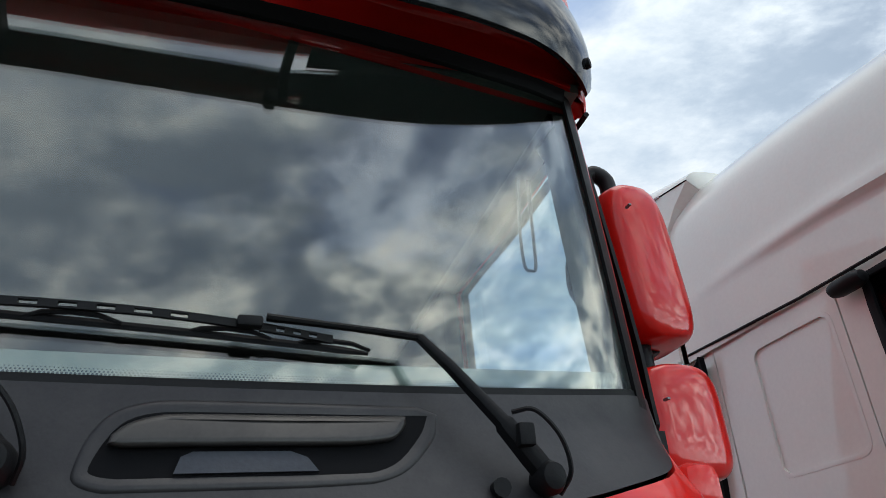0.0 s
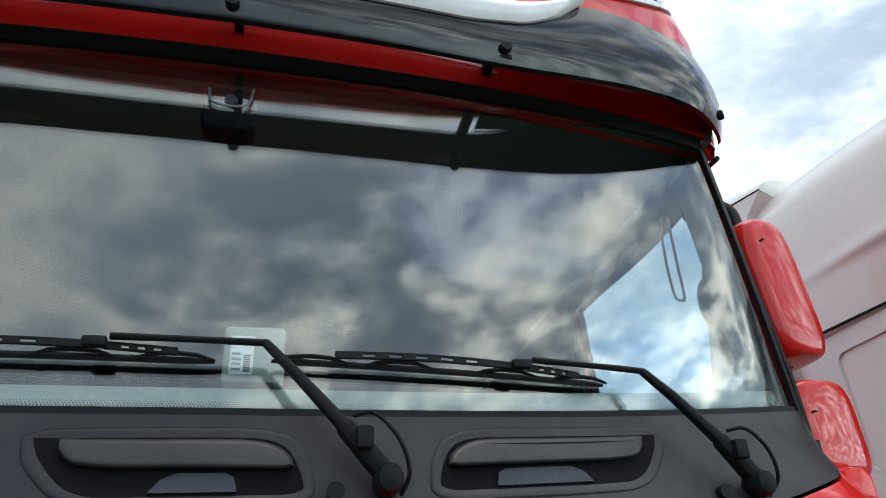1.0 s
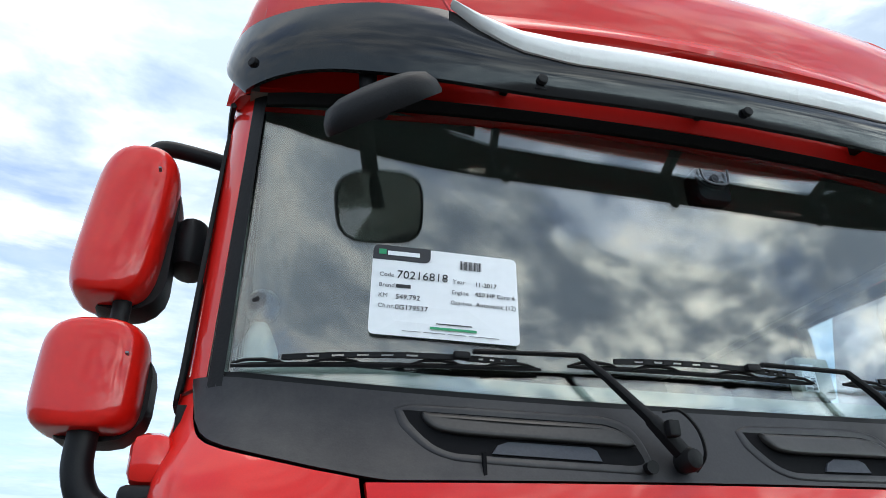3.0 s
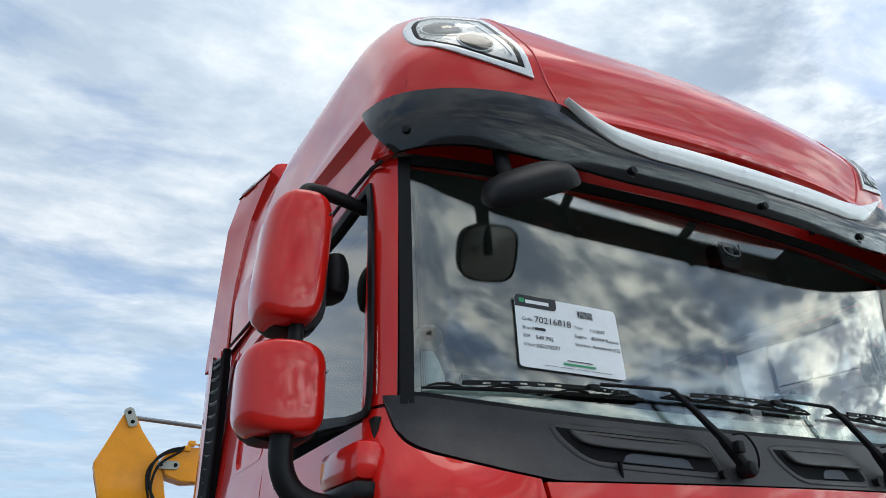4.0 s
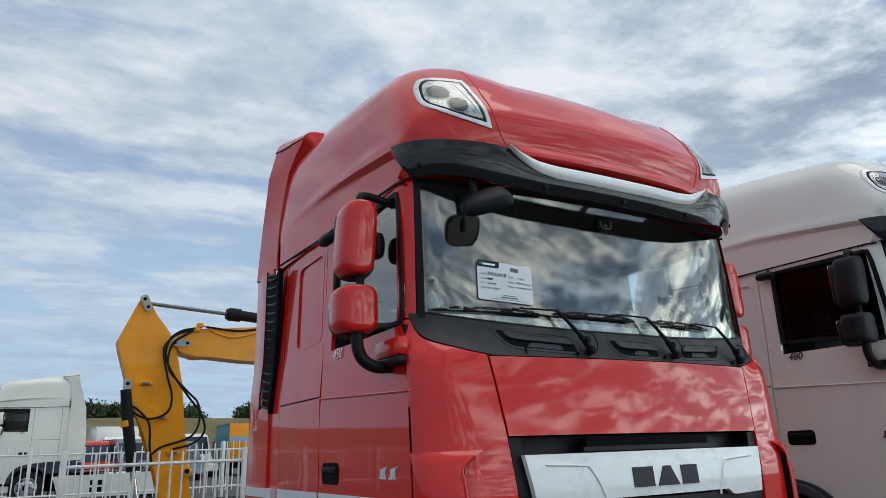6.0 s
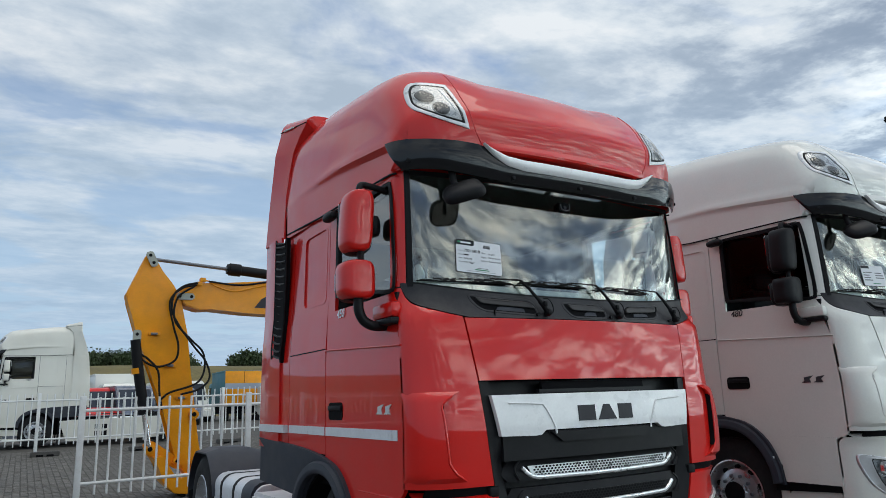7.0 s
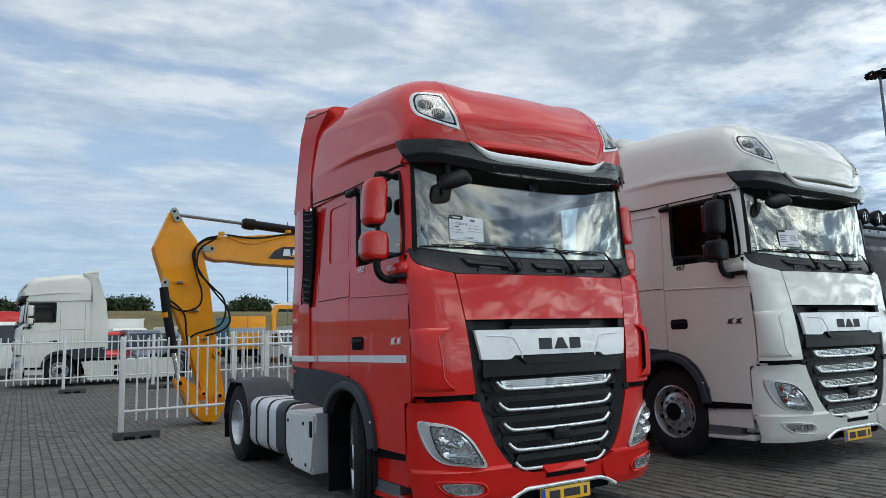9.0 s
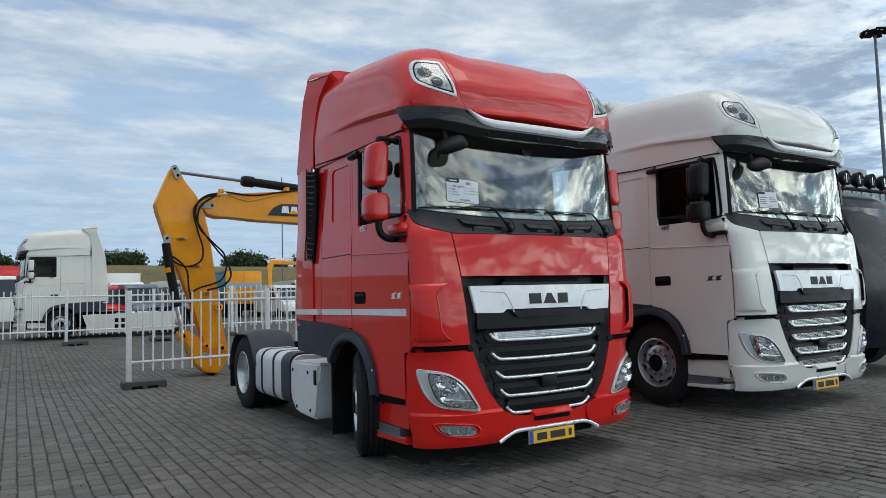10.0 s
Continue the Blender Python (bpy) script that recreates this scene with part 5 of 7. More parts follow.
        rows = [[bm.verts.new((x, front_y(x, z) - o + 0.10 * (z - 2.12), z)) for x, z, o in lp] for lp in pad]
        for p, q in zip(rows, rows[1:]):
            for k in range(n3):
                n2 = (k + 1) % n3
                bm.faces.new((p[k], p[n2], q[n2], q[k]))
        bm.faces.new(rows[-1])
        bmesh.ops.triangulate(bm, faces=[f for f in bm.faces if len(f.verts) > 4])
        part("step_grip", bm, M_GRIP, cowl, "faded black hand grip", 50)
        part("grip_floor", bm_drape(turned(place([(0.147, None, 0.109), (0.160, None, 0.092), (0.180, None, 0.084), (None, -0.10, 0.084), (None, -0.088, 0.090), (None, -0.083, 0.109)])), front_y, 0.010, 0.006), M_GREYPLASTIC, cowl)
    part("cowl_joint", bm_box(-0.697, -0.691, front_y(-0.694, 2.05) - 0.010, front_y(-0.694, 2.05), 2.03, 2.075), M_DARK, cowl)
    # --- windscreen
    def sx_(z):
        return lerp(1.150, 1.135, (z - 2.19) / 0.76)
    ws = part("windscreen", bm_patch(lambda u: screen_low(lerp(-1.15, 1.15, u)) + 0.004, 2.945, lambda z: -sx_(z), lambda z: sx_(z), out=-0.004, thick=0.005, nu=40, nv=12), M_GLASS, root, "tinted curved windscreen mirroring clouds")
    ws.visible_shadow = False
    for s in (-1, 1):
        part("screen_seal", bm_patch(2.215, 2.955, lambda z: s * (sx_(z) + 0.024), lambda z: s * (sx_(z) - 0.004), out=0.004, thick=0.012, nu=4, nv=14), M_RUBBER, root, "black rubber seal")
    part("screen_seal", bm_patch(lambda u: screen_low(lerp(-1.17, 1.17, u)) - 0.005, lambda u: screen_low(lerp(-1.17, 1.17, u)) + 0.009, lambda z: -1.17, lambda z: 1.17, out=0.003, thick=0.012, nu=40, nv=2), M_RUBBER, root)
    # dotted ceramic edge printed inside the glass
    db = bmesh.new()
    def dot(x, z, r):
        db.faces.new([db.verts.new((x + r * math.cos(q), front_y(x, z) + 0.0105, z + r * math.sin(q))) for q in (math.pi * k / 3 for k in range(6))])
    for j in range(4):
        r = 0.0021 - 0.0004 * j
        for i in range(500):
            x = -1.125 + (i + 0.5 * (j % 2)) * 0.0045
            if abs(x) < 1.126:
                dot(x, screen_low(x) + 0.0115 + j * 0.0034, r)
        for i in range(130):
            for e in (-1, 1):
                dot(e * (1.124 - 0.0045 * j), screen_low(1.124) + 0.012 + (i + 0.5 * (j % 2)) * 0.0045, r)
    part("dotted_edge", db, M_INK, ws, "dotted dark edge of the glass", 0)
    for (px, ex, ez) in ((-0.328, -0.494, 2.262), (0.270, 0.101, 2.260), (0.882, 0.721, 2.254)):
        add_wiper(root, px, ex, ez, 0.64 if ex < -0.4 else 0.61)
    # --- bumper
    for s in (-1, 1):
        part("bumper_corner", bm_patch(0.54, lambda u: lerp(1.045, 1.035, u), lambda z: s * half_width(z), lambda z: s * grille_half(z), thick=0.03, nu=18, nv=12), paint, root, "painted bumper corner round the headlight")
        part("bumper_lower", bm_patch(0.265, 0.532, lambda z: s * lerp(1.205, 1.240, (z - 0.27) / 0.26), lambda z: s * float(np.interp(z, (0.265, 0.30, 0.36, 0.47, 0.532), (0.57, 0.535, 0.42, 0.40, 0.52))), out=0.028, thick=0.045, nu=18, nv=10), paint, root, "painted lower bumper")
        part("bumper_ledge", bm_patch(0.522, 0.552, lambda z: s * (half_width(z) - 0.004), lambda z: s * 0.53, out=0.0, thick=0.03, nu=18, nv=4, surf=lambda x, z: front_y(x, z) - lerp(0.030, 0.002, max(0.0, (z - 0.53) / 0.022))), paint, root)
        part("bumper_top", bm_grid(12, 2, lambda u, v: (s * lerp(1.20, 0.82, u), lerp(front_y(lerp(1.20, 0.82, u), 1.03), front_y(lerp(1.20, 0.82, u), 1.03) + 0.07, v), lerp(1.038, 1.07, v)), (0, 0, -0.01)), paint, root)
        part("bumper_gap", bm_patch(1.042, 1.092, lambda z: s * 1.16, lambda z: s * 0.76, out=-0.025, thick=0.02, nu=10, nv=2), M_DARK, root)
        part("hinge", bm_box(min(s * 0.765, s * 0.83), max(s * 0.765, s * 0.83), front_y(0.8, 1.05) + 0.0, front_y(0.8, 1.05) + 0.06, 1.035, 1.09, 0.01), M_RUBBER, root)
        add_headlight(root, s, paint)
    part("bumper_centre", bm_patch(lambda u: float(np.interp(abs(2 * u - 1), (0, 0.75, 1), (0.365, 0.365, 0.36))), lambda u: float(np.interp(abs(2 * u - 1), (0, 0.55, 0.85, 1), (0.462, 0.464, 0.49, 0.53))), lambda z: -0.53, lambda z: 0.53, out=0.012, thick=0.03, nu=24, nv=4), paint, root, "painted bumper centre")
    part("tow_cover", bm_prism([(front_y(0, 0.43) - 0.040, 0.452), (front_y(0, 0.43) - 0.046, 0.462), (front_y(0, 0.43) + 0.03, 0.520), (front_y(0, 0.43) + 0.05, 0.515), (front_y(0, 0.43) + 0.03, 0.452)], -0.215, 0.215, "x", 0.004), paint, root, "painted tow cover")
    part("tow_recess", bm_box(-0.20, 0.20, front_y(0, 0.39) - 0.018, front_y(0, 0.39), 0.412, 0.450), M_DARK, root)
    lip = [(x, front_y(x, 0.34) - 0.022, float(np.interp(abs(x), (0, 0.38, 0.46, 0.56), (0.352, 0.348, 0.325, 0.272)))) for x in np.linspace(-0.56, 0.56, 30)]
    part("bumper_lip", bm_tube(lip, 0.011, 8, flat=1.5), M_SILVER, root, "silver lip under the bumper")
    part("under_tray", bm_patch(0.245, 0.35, lambda z: -0.55, lambda z: 0.55, out=-0.02, thick=0.02, nu=10, nv=2), M_DARK, root)
    add_plate(root, front_y(0, 0.27) - 0.03)
    add_grille(root, bright_mesh)
    # --- front view mirror hung under the visor
    arm = smooth_line([(-0.895, 0.035, 2.765), (-0.90, 0.085, 2.805), (-0.905, 0.118, 2.86), (-0.91, 0.135, 2.96)], 5)
    fm = part("front_mirror_arm", bm_tube(arm, 0.022, 10), M_RUBBER, root, "black arm of the front mirror")
    c0 = Vector((-0.889, 0.034, 2.768))
    ax = Vector((-0.245, 0.120, -0.088)).normalized()
    face = Vector((0.10, 0.62, -0.78))
    face = (face - ax * face.dot(ax)).normalized()
    wid = ax.cross(face)

    def rim(f, deep):
        lp = []
        for q in (2 * math.pi * k / 24 for k in range(24)):
            c, sn = math.cos(q), math.sin(q)
            lp.append(c0 + ax * (0.130 * f * math.copysign(abs(c) ** 0.6, c)) + wid * (0.096 * f * (1 - 0.06 * c) * math.copysign(abs(sn) ** 0.6, sn)) + face * deep)
        return lp
    pod = part("front_mirror", bm_loft([rim(0.25, -0.056), rim(0.60, -0.051), rim(0.86, -0.038), rim(0.97, -0.016), rim(1.0, 0.004), rim(0.985, 0.012), rim(0.95, 0.010), rim(0.94, 0.002)]), M_PLASTIC, root, "black front mirror under the visor")
    part("mirror_glass", bm_loft([rim(0.935, 0.004), rim(0.935, 0.007)]), M_MIRROR, pod)
    # --- inside
    part("cabin_back", bm_box(-1.17, 1.17, 2.20, 2.24, 1.55, 3.0), M_CABIN, root)
    part("cabin_floor", bm_box(-1.17, 1.17, 0.25, 2.24, 1.55, 1.6), M_CABIN, root)
    part("cabin_ceiling", bm_box(-1.17, 1.17, 0.26, 2.24, 2.945, 2.97), M_HEADLINER, root)
    def dash_at(u, v):
        x = lerp(-1.12, 1.12, u)
        y = front_y(x, 2.2) + float(np.interp(v, (0, 0.3, 1), (0.016, 0.040, 0.42)))
        return (x, y, screen_low(x) + float(np.interp(v, (0, 0.3, 0.5, 1), (0.004, 0.052, 0.066, 0.10))))
    dash = part("dashboard", bm_grid(32, 10, dash_at, (0, 0.02, -0.01)), M_DASH, root, "pale grey dashboard top")
    for x0, x1 in ((-1.05, -0.72), (-0.42, -0.30), (0.30, 0.36), (0.86, 1.05)):
        part("dash_vent", bm_grid(6, 2, lambda u, v: (lerp(x0, x1, u) + 0.05 * v, front_y(lerp(x0, x1, u), 2.2) + 0.05 + lerp(0, 0.30, v), screen_low(lerp(x0, x1, u)) + lerp(0.012, 0.096, v ** 0.7) + 0.006), (0, 0, 0.003)), M_CABIN, dash)
    ring = [(0.62 + 0.22 * math.cos(q), 0.62 + 0.10 * math.sin(q), 2.22 + 0.19 * math.sin(q)) for q in (2 * math.pi * k / 32 for k in range(33))]
    stw = part("steering_wheel", bm_tube(ring, 0.017, 8), M_RUBBER, root, "black steering wheel")
    part("wheel_hub", bm_box(0.52, 0.72, 0.60, 0.66, 2.15, 2.27, 0.03), M_RUBBER, stw)
    for s in (-1, 1):
        part("cabin_side", bm_box(min(s * 1.14, s * 1.19), max(s * 1.14, s * 1.19), 1.24, 2.24, 1.6, 2.95), M_CABIN, root)
        part("door_lining", bm_box(min(s * 1.16, s * 1.20), max(s * 1.16, s * 1.20), 0.30, 1.25, 1.55, 2.19), M_CABIN, root)
        part("pillar_lining", bm_prism([(0.27, 2.15), (0.34, 2.18), (0.41, 2.86), (0.46, 2.95), (0.34, 2.95)], s * 1.140, s * 1.182, "x"), M_PALE, root, "pale pillar trim")
        part("head_lining", bm_box(min(s * 1.13, s * 1.185), max(s * 1.13, s * 1.185), 0.34, 2.2, 2.912, 2.95), M_CABIN, root)
        # seat
        seat = part("seat", bm_box(s * 0.62 - 0.24, s * 0.62 + 0.24, 1.15, 1.30, 1.6, 2.42, 0.05), M_CABIN, root, "dark cab seat")
        part("headrest", bm_box(s * 0.62 - 0.14, s * 0.62 + 0.14, 1.17, 1.27, 2.43, 2.60, 0.04), M_CABIN, seat)
    # --- sides
    for s in (-1, 1):
        ys = [0.19, 0.30, 0.55, 0.74] + [0.79 + 0.029 * k for k in range(15)] + [1.225, 1.26, 1.30, 1.35]
        zs = [0.655 + 0.035 * k for k in range(16)] + [1.24, 1.5, 1.8, 2.19, 2.55, 2.905, 2.945]

        def arch(y):
            return float(np.interp(y, (0.79, 0.80, 0.83, 0.93, 1.10, 1.32, 1.60), (0.0, 0.63, 0.80, 1.0, 1.14, 1.20, 1.235)))
        cut = {(i, j) for i in range(len(ys) - 1) for j in range(len(zs) - 1) if zs[j + 1] <= arch(0.5 * (ys[i] + ys[i + 1])) - 0.012}
        win = {(i, j) for i in range(len(ys) - 1) for j in range(len(zs) - 1) if 0.29 < ys[i] < 1.21 and 2.1 < zs[j] < 2.8}
        door = part("door", side_grid(ys, zs, cut | win, s), paint, root, "painted cab door with a framed window")
        part("window_seal", frame_bar(smooth_loop(WIN_LOOP, 3), 0.008, 0.035, s, half_width), M_RUBBER, door, "black window rubber")
        g = part("door_glass", side_plate(WIN_LOOP, s, -0.010, 0.004), M_DARKGLASS if dark_glass else M_SIDEGLASS, door, "tinted door window")
        g.visible_shadow = False
        part("window_lining", frame_bar(smooth_loop(WIN_LOOP, 3), 0.004, 0.055, s, lambda z: half_width(z) - 0.045), M_RUBBER, door, "black inner window frame")
        part("window_fill", bm_box(min(s * 1.19, s * 1.224), max(s * 1.19, s * 1.224), 0.28, 1.23, 2.10, 2.19), M_RUBBER, door)
        part("door_crease", bm_tube([(s * 1.246, y, lerp(1.872, 1.925, (y - 0.19) / 1.16)) for y in (0.2, 0.6, 1.0, 1.345)], 0.006, 6), paint, door)
        part("handle_recess", side_plate(rounded_rect(1.045, 1.285, 1.452, 1.566, 0.03), s, 0.004, 0.02), M_DARK, door, "black door handle recess")
        part("door_handle", bm_box(min(s * 1.243, s * 1.262), max(s * 1.243, s * 1.262), 1.055, 1.275, 1.512, 1.545, 0.007), M_RUBBER, door)
        part("lower_flank", side_grid([0.305, 0.62, 0.79], [0.655, 0.85, 1.02, 1.04], set(), s, 0.008), paint, door)
        rp = part("rear_side_panel", side_grid([1.358, 1.42, 1.87, 2.125], [1.22, 1.5, 1.93, 2.29, 2.84, 2.985], {(1, 3)}, s), paint, root, "painted sleeper side panel with a pressed field")
        part("pressed_field", side_plate(rounded_rect(1.415, 1.875, 2.285, 2.84, 0.05), s, -0.010, 0.02), paint, rp)
        part("field_edge", frame_bar(rounded_rect(1.40, 1.89, 2.27, 2.855, 0.06), 0.002, 0.022, s, half_width), paint, rp)
        part("panel_joint", bm_box(min(s * 1.244, s * 1.2465), max(s * 1.244, s * 1.2465), 1.36, 2.125, 1.932, 1.94), M_DARK, rp)
        part("drip_rail", bm_tube([(s * 1.206, 0.30, 2.925), (s * 1.212, 0.36, 2.934), (s * 1.222, 0.6, 2.936), (s * 1.226, 1.5, 2.940), (s * 1.227, 2.29, 2.975)], 0.007, 6), M_RUBBER, root)
        part("rear_corner", side_grid([2.133, 2.24, 2.335], [1.22, 1.9, 2.5, 2.985], set(), s), paint, root)
        # wind deflector flap behind the cab
        flap_r = [(3.0, 2.79), (2.26, 2.866), (1.43, 2.90), (1.22, 2.90)]

        def fl(u, v, s=s):
            z = lerp(1.22, 2.96, v)
            yr = float(np.interp(z, [p[0] for p in flap_r][::-1], [p[1] for p in flap_r][::-1]))
            x = lerp(half_width(z) + 0.016, 1.262, max(0.0, (z - 1.9) / 1.06))
            return (s * (x + 0.012 * math.sin(math.pi * min(1, u * 1.1)) - 0.012 * u ** 3), lerp(2.34, yr, u), z)
        flap = part("side_flap", bm_grid(8, 20, fl, (-s * 0.02, 0, 0)), paint, root, "painted wind deflector flap behind the cab")
        sl = [(2.275, 1.975), (2.305, 1.928), (2.48, 1.960), (2.530, 2.015), (2.455, 2.875), (2.42, 2.922), (2.215, 2.885), (2.165, 2.845)]

        def flap_x(z):
            return lerp(half_width(z) + 0.016, 1.262, max(0.0, (z - 1.9) / 1.06)) + 0.008
        if not skirt:
            vent = part("side_vent", side_plate(smooth_loop(sl, 3), s, 0.002, 0.03, flap_x), M_DARK, flap, "tall black ribbed side vent")
            part("vent_frame", frame_bar(smooth_loop(sl, 3), 0.009, 0.016, s, flap_x), M_PLASTIC, vent)
            for k in range(15):
                z = 1.99 + 0.062 * k
                y0, y1 = lerp(2.285, 2.185, k / 14), lerp(2.505, 2.445, k / 14)
                bm = bm_tube([(s * (flap_x(z) + 0.004), y0 + 0.01, z - 0.006), (s * (flap_x(z) + 0.008), (y0 + y1) / 2, z + 0.004), (s * (flap_x(z) + 0.004), y1 - 0.01, z + 0.030)], 0.010, 6)
                part("vent_rib", bm, M_PLASTIC, vent)
        if stripe:
            for y0, y1 in ((0.262, 1.342), (1.368, 2.12), (2.15, 2.80)):
                st = part("reflective_stripe", bm_box(min(s * 1.246, s * 1.2495 if y0 < 2.1 else s * 1.284), max(s * 1.246, s * 1.2495 if y0 < 2.1 else s * 1.284), y0, y1, 1.346, 1.404), M_STRIPE, root, "pale reflective tape along the flank")
        # model marks on the door
        text_mesh("450" if stripe else "480", 0.085, (s * (half_width(2.13) + 0.0015), 1.17 if s < 0 else 1.0, 2.13), Matrix.Rotation(radians(-90 * 1 if s < 0 else 90), 4, "Z") @ Matrix.Rotation(radians(90), 4, "X"), M_SILVER if stripe else M_INK, door, "door_number", 0.002, 0.25)
        for y0 in (0.345, 0.45):
            part("model_mark", bm_prism([(y0, 1.49), (y0 + 0.085, 1.49), (y0 + 0.06, 1.505), (y0 + 0.06, 1.535), (y0 - 0.02, 1.548), (y0 + 0.015, 1.52)], s * 1.246, s * 1.250, "x"), M_SILVER if stripe else M_INK, door)
        # grey sill with the wheel arch
        outer = [(0.80, 0.63), (0.83, 0.80), (0.93, 1.00), (1.10, 1.14), (1.32, 1.20), (1.60, 1.235), (2.0, 1.262), (2.85, 1.292)]
        inner = [(0.90, 0.63), (0.93, 0.78), (1.02, 0.935), (1.16, 1.05), (1.34, 1.095), (1.55, 1.075), (1.72, 0.99), (1.83, 0.86)]
        oo, ii = smooth_line(outer, 5), smooth_line(inner, 5)
        bm = bmesh.new()
        bm_grid(len(oo) - 1, 2, lambda u, v: (s * (1.245 + 0.028 * (1 - v) + (0.012 if 0 < v < 1 else 0)), lerp(oo[int(round(u * (len(oo) - 1)))][0], ii[int(round(u * (len(oo) - 1)))][0], v), lerp(oo[int(round(u * (len(oo) - 1)))][1], ii[int(round(u * (len(oo) - 1)))][1], v)), (-s * 0.03, 0, 0), bm)
        sill = part("wheel_arch", bm, M_GREYPLASTIC, root, "dark grey wheel arch and sill")
        def flare(u, v):
            y, z = ii[int(round(u * (len(ii) - 1)))]
            d = math.hypot(y - 1.36, z - 0.52)
            w = lerp(0.088, 0.0, v)
            return (s * float(np.interp(v, (0, 0.2, 0.8, 1), (1.262, 1.296, 1.304, 1.290))), y + (y - 1.36) / d * w, z + (z - 0.52) / d * w)
        part("arch_flare", bm_grid(len(ii) - 1, 5, flare, (-s * 0.04, 0, 0)), M_GREYPLASTIC, sill, "raised lip round the wheel arch", 50)
        part("sill_panel", bm_prism([(1.86, 0.90), (1.84, 1.12), (2.2, 1.235), (2.84, 1.262), (2.84, 0.94)], s * 1.225, s * 1.255, "x"), M_GREYPLASTIC, sill)
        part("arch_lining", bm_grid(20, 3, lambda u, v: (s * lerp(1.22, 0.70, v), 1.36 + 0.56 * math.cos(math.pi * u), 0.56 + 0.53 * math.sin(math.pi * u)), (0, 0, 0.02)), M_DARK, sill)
        part("side_marker", bm_box(min(s * 1.268, s * 1.282), max(s * 1.268, s * 1.282), 0.872, 0.898, 0.80, 0.865, 0.004), M_STRIPE, sill)
        # steps
        stp = part("entry_step", bm_prism([(0.34, 0.395), (0.90, 0.395), (0.90, 0.62), (0.34, 0.62)], s * 1.10, s * 1.20, "x", 0.006), paint, root, "painted step well with a metal tread")
        part("step_lip", bm_prism([(0.33, 0.275), (0.90, 0.262), (0.90, 0.30), (0.33, 0.335)], s * 1.0, s * 1.235, "x", 0.01), paint, stp)
        tread = part("step_tread", bm_box(min(s * 1.02, s * 1.228), max(s * 1.02, s * 1.228), 0.38, 0.90, 0.305, 0.325, 0.004), M_STEEL, stp, "perforated metal step")
        part("tread_back", bm_prism([(0.50, 0.325), (0.90, 0.325), (0.90, 0.39), (0.50, 0.39)], s * 1.10, s * 1.205, "x"), M_STEEL, stp)
        hb = bmesh.new()
        for i in range(6):
            for j in range(3):
                bm_box(s * 1.10 + s * 0.045 * j - 0.013, s * 1.10 + s * 0.045 * j + 0.013, 0.46 + 0.05 * i, 0.49 + 0.05 * i, 0.3255, 0.3275, bm=hb)
        part("tread_hole", hb, M_DARK, tread)
        part("step_shade", bm_prism([(0.33, 0.60), (0.92, 0.57), (0.92, 0.655), (0.33, 0.66)], s * 1.15, s * 1.225, "x"), M_DARK, stp)
        add_mirrors(root, s, mirror_paint, paint)
        # front wheels
        add_wheel(root, (s * 1.045, 1.37, 0.503), steer, s, True)
        # mud flap
        part("mud_flap", bm_box(s * 0.98 - 0.20, s * 0.98 + 0.20, 2.03, 2.06, 0.10, 0.95, 0.004), M_RUBBER, root, "black rubber mud flap")
    # wind collar round the back of the roof: flared side faces with a fold, and a cap over them
    def collar_rows(prof, tuck):
        """Loops across the cab from front to back; prof: (front x, y, z, rear x, y, z) from the foot up to the middle."""
        half = [np.array(p, float) for p in prof]
        rows = []
        for u, shrink in ((-0.02, tuck), (0.0, 0.0), (0.25, 0.0), (0.5, 0.0), (0.75, 0.0), (0.97, 0.0), (1.0, 0.008), (0.99, 0.05)):
            pts = [h[:3] * (1 - u) + h[3:] * u for h in half]
            pts = [(p[0] - shrink if p[0] > 0.1 else p[0], p[1], p[2] - 0.8 * shrink * min(1.0, max(0.0, (p[2] - 3.6) / 0.3))) for p in pts]
            rows.append([(-x, y, z) for x, y, z in pts] + [(x, y, z) for x, y, z in pts[::-1]][1:])
        return rows
    side_prof = [(1.236, 2.350, 2.95, 1.268, 2.785, 2.95), (1.236, 2.348, 3.10, 1.269, 2.745, 3.10), (1.230, 2.335, 3.33, 1.270, 2.675, 3.35), (1.212, 2.300, 3.55, 1.272, 2.600, 3.56), (1.194, 2.262, 3.715, 1.273, 2.544, 3.735),
                 (1.192, 2.256, 3.725, 1.273, 2.540, 3.748), (1.172, 2.180, 3.83, 1.250, 2.532, 3.86), (1.150, 2.060, 3.930, 1.226, 2.527, 3.974), (1.140, 2.058, 3.930, 1.215, 2.527, 3.974), (0.6, 2.05, 3.93, 0.6, 2.52, 3.97), (0.0, 2.05, 3.93, 0.0, 2.52, 3.97)]
    cap_prof = [(1.152, 2.056, 3.934, 1.227, 2.530, 3.980), (1.146, 2.050, 3.950, 1.220, 2.532, 4.010), (1.128, 2.04, 3.970, 1.204, 2.53, 4.042), (1.10, 2.04, 3.985, 1.176, 2.525, 4.076), (1.05, 2.04, 3.995, 1.116, 2.52, 4.104), (0.9, 2.04, 4.0, 0.96, 2.51, 4.130), (0.5, 2.04, 4.01, 0.5, 2.50, 4.150), (0.0, 2.04, 4.01, 0.0, 2.50, 4.155)]
    collar = part("wind_collar", bm_loft(collar_rows(side_prof, 0.10), closed=False), paint, root, "painted wind collar behind the cab roof", 14)
    part("collar_cap", bm_loft(collar_rows(cap_prof, 0.10), closed=False), paint, collar, "rounded cap strip on the collar", 30)
    seam = [(lerp(1.150, 1.2285, u), lerp(2.056, 2.529, u), lerp(3.932, 3.977, u)) for u in (0.0, 0.3, 0.6, 0.98)]
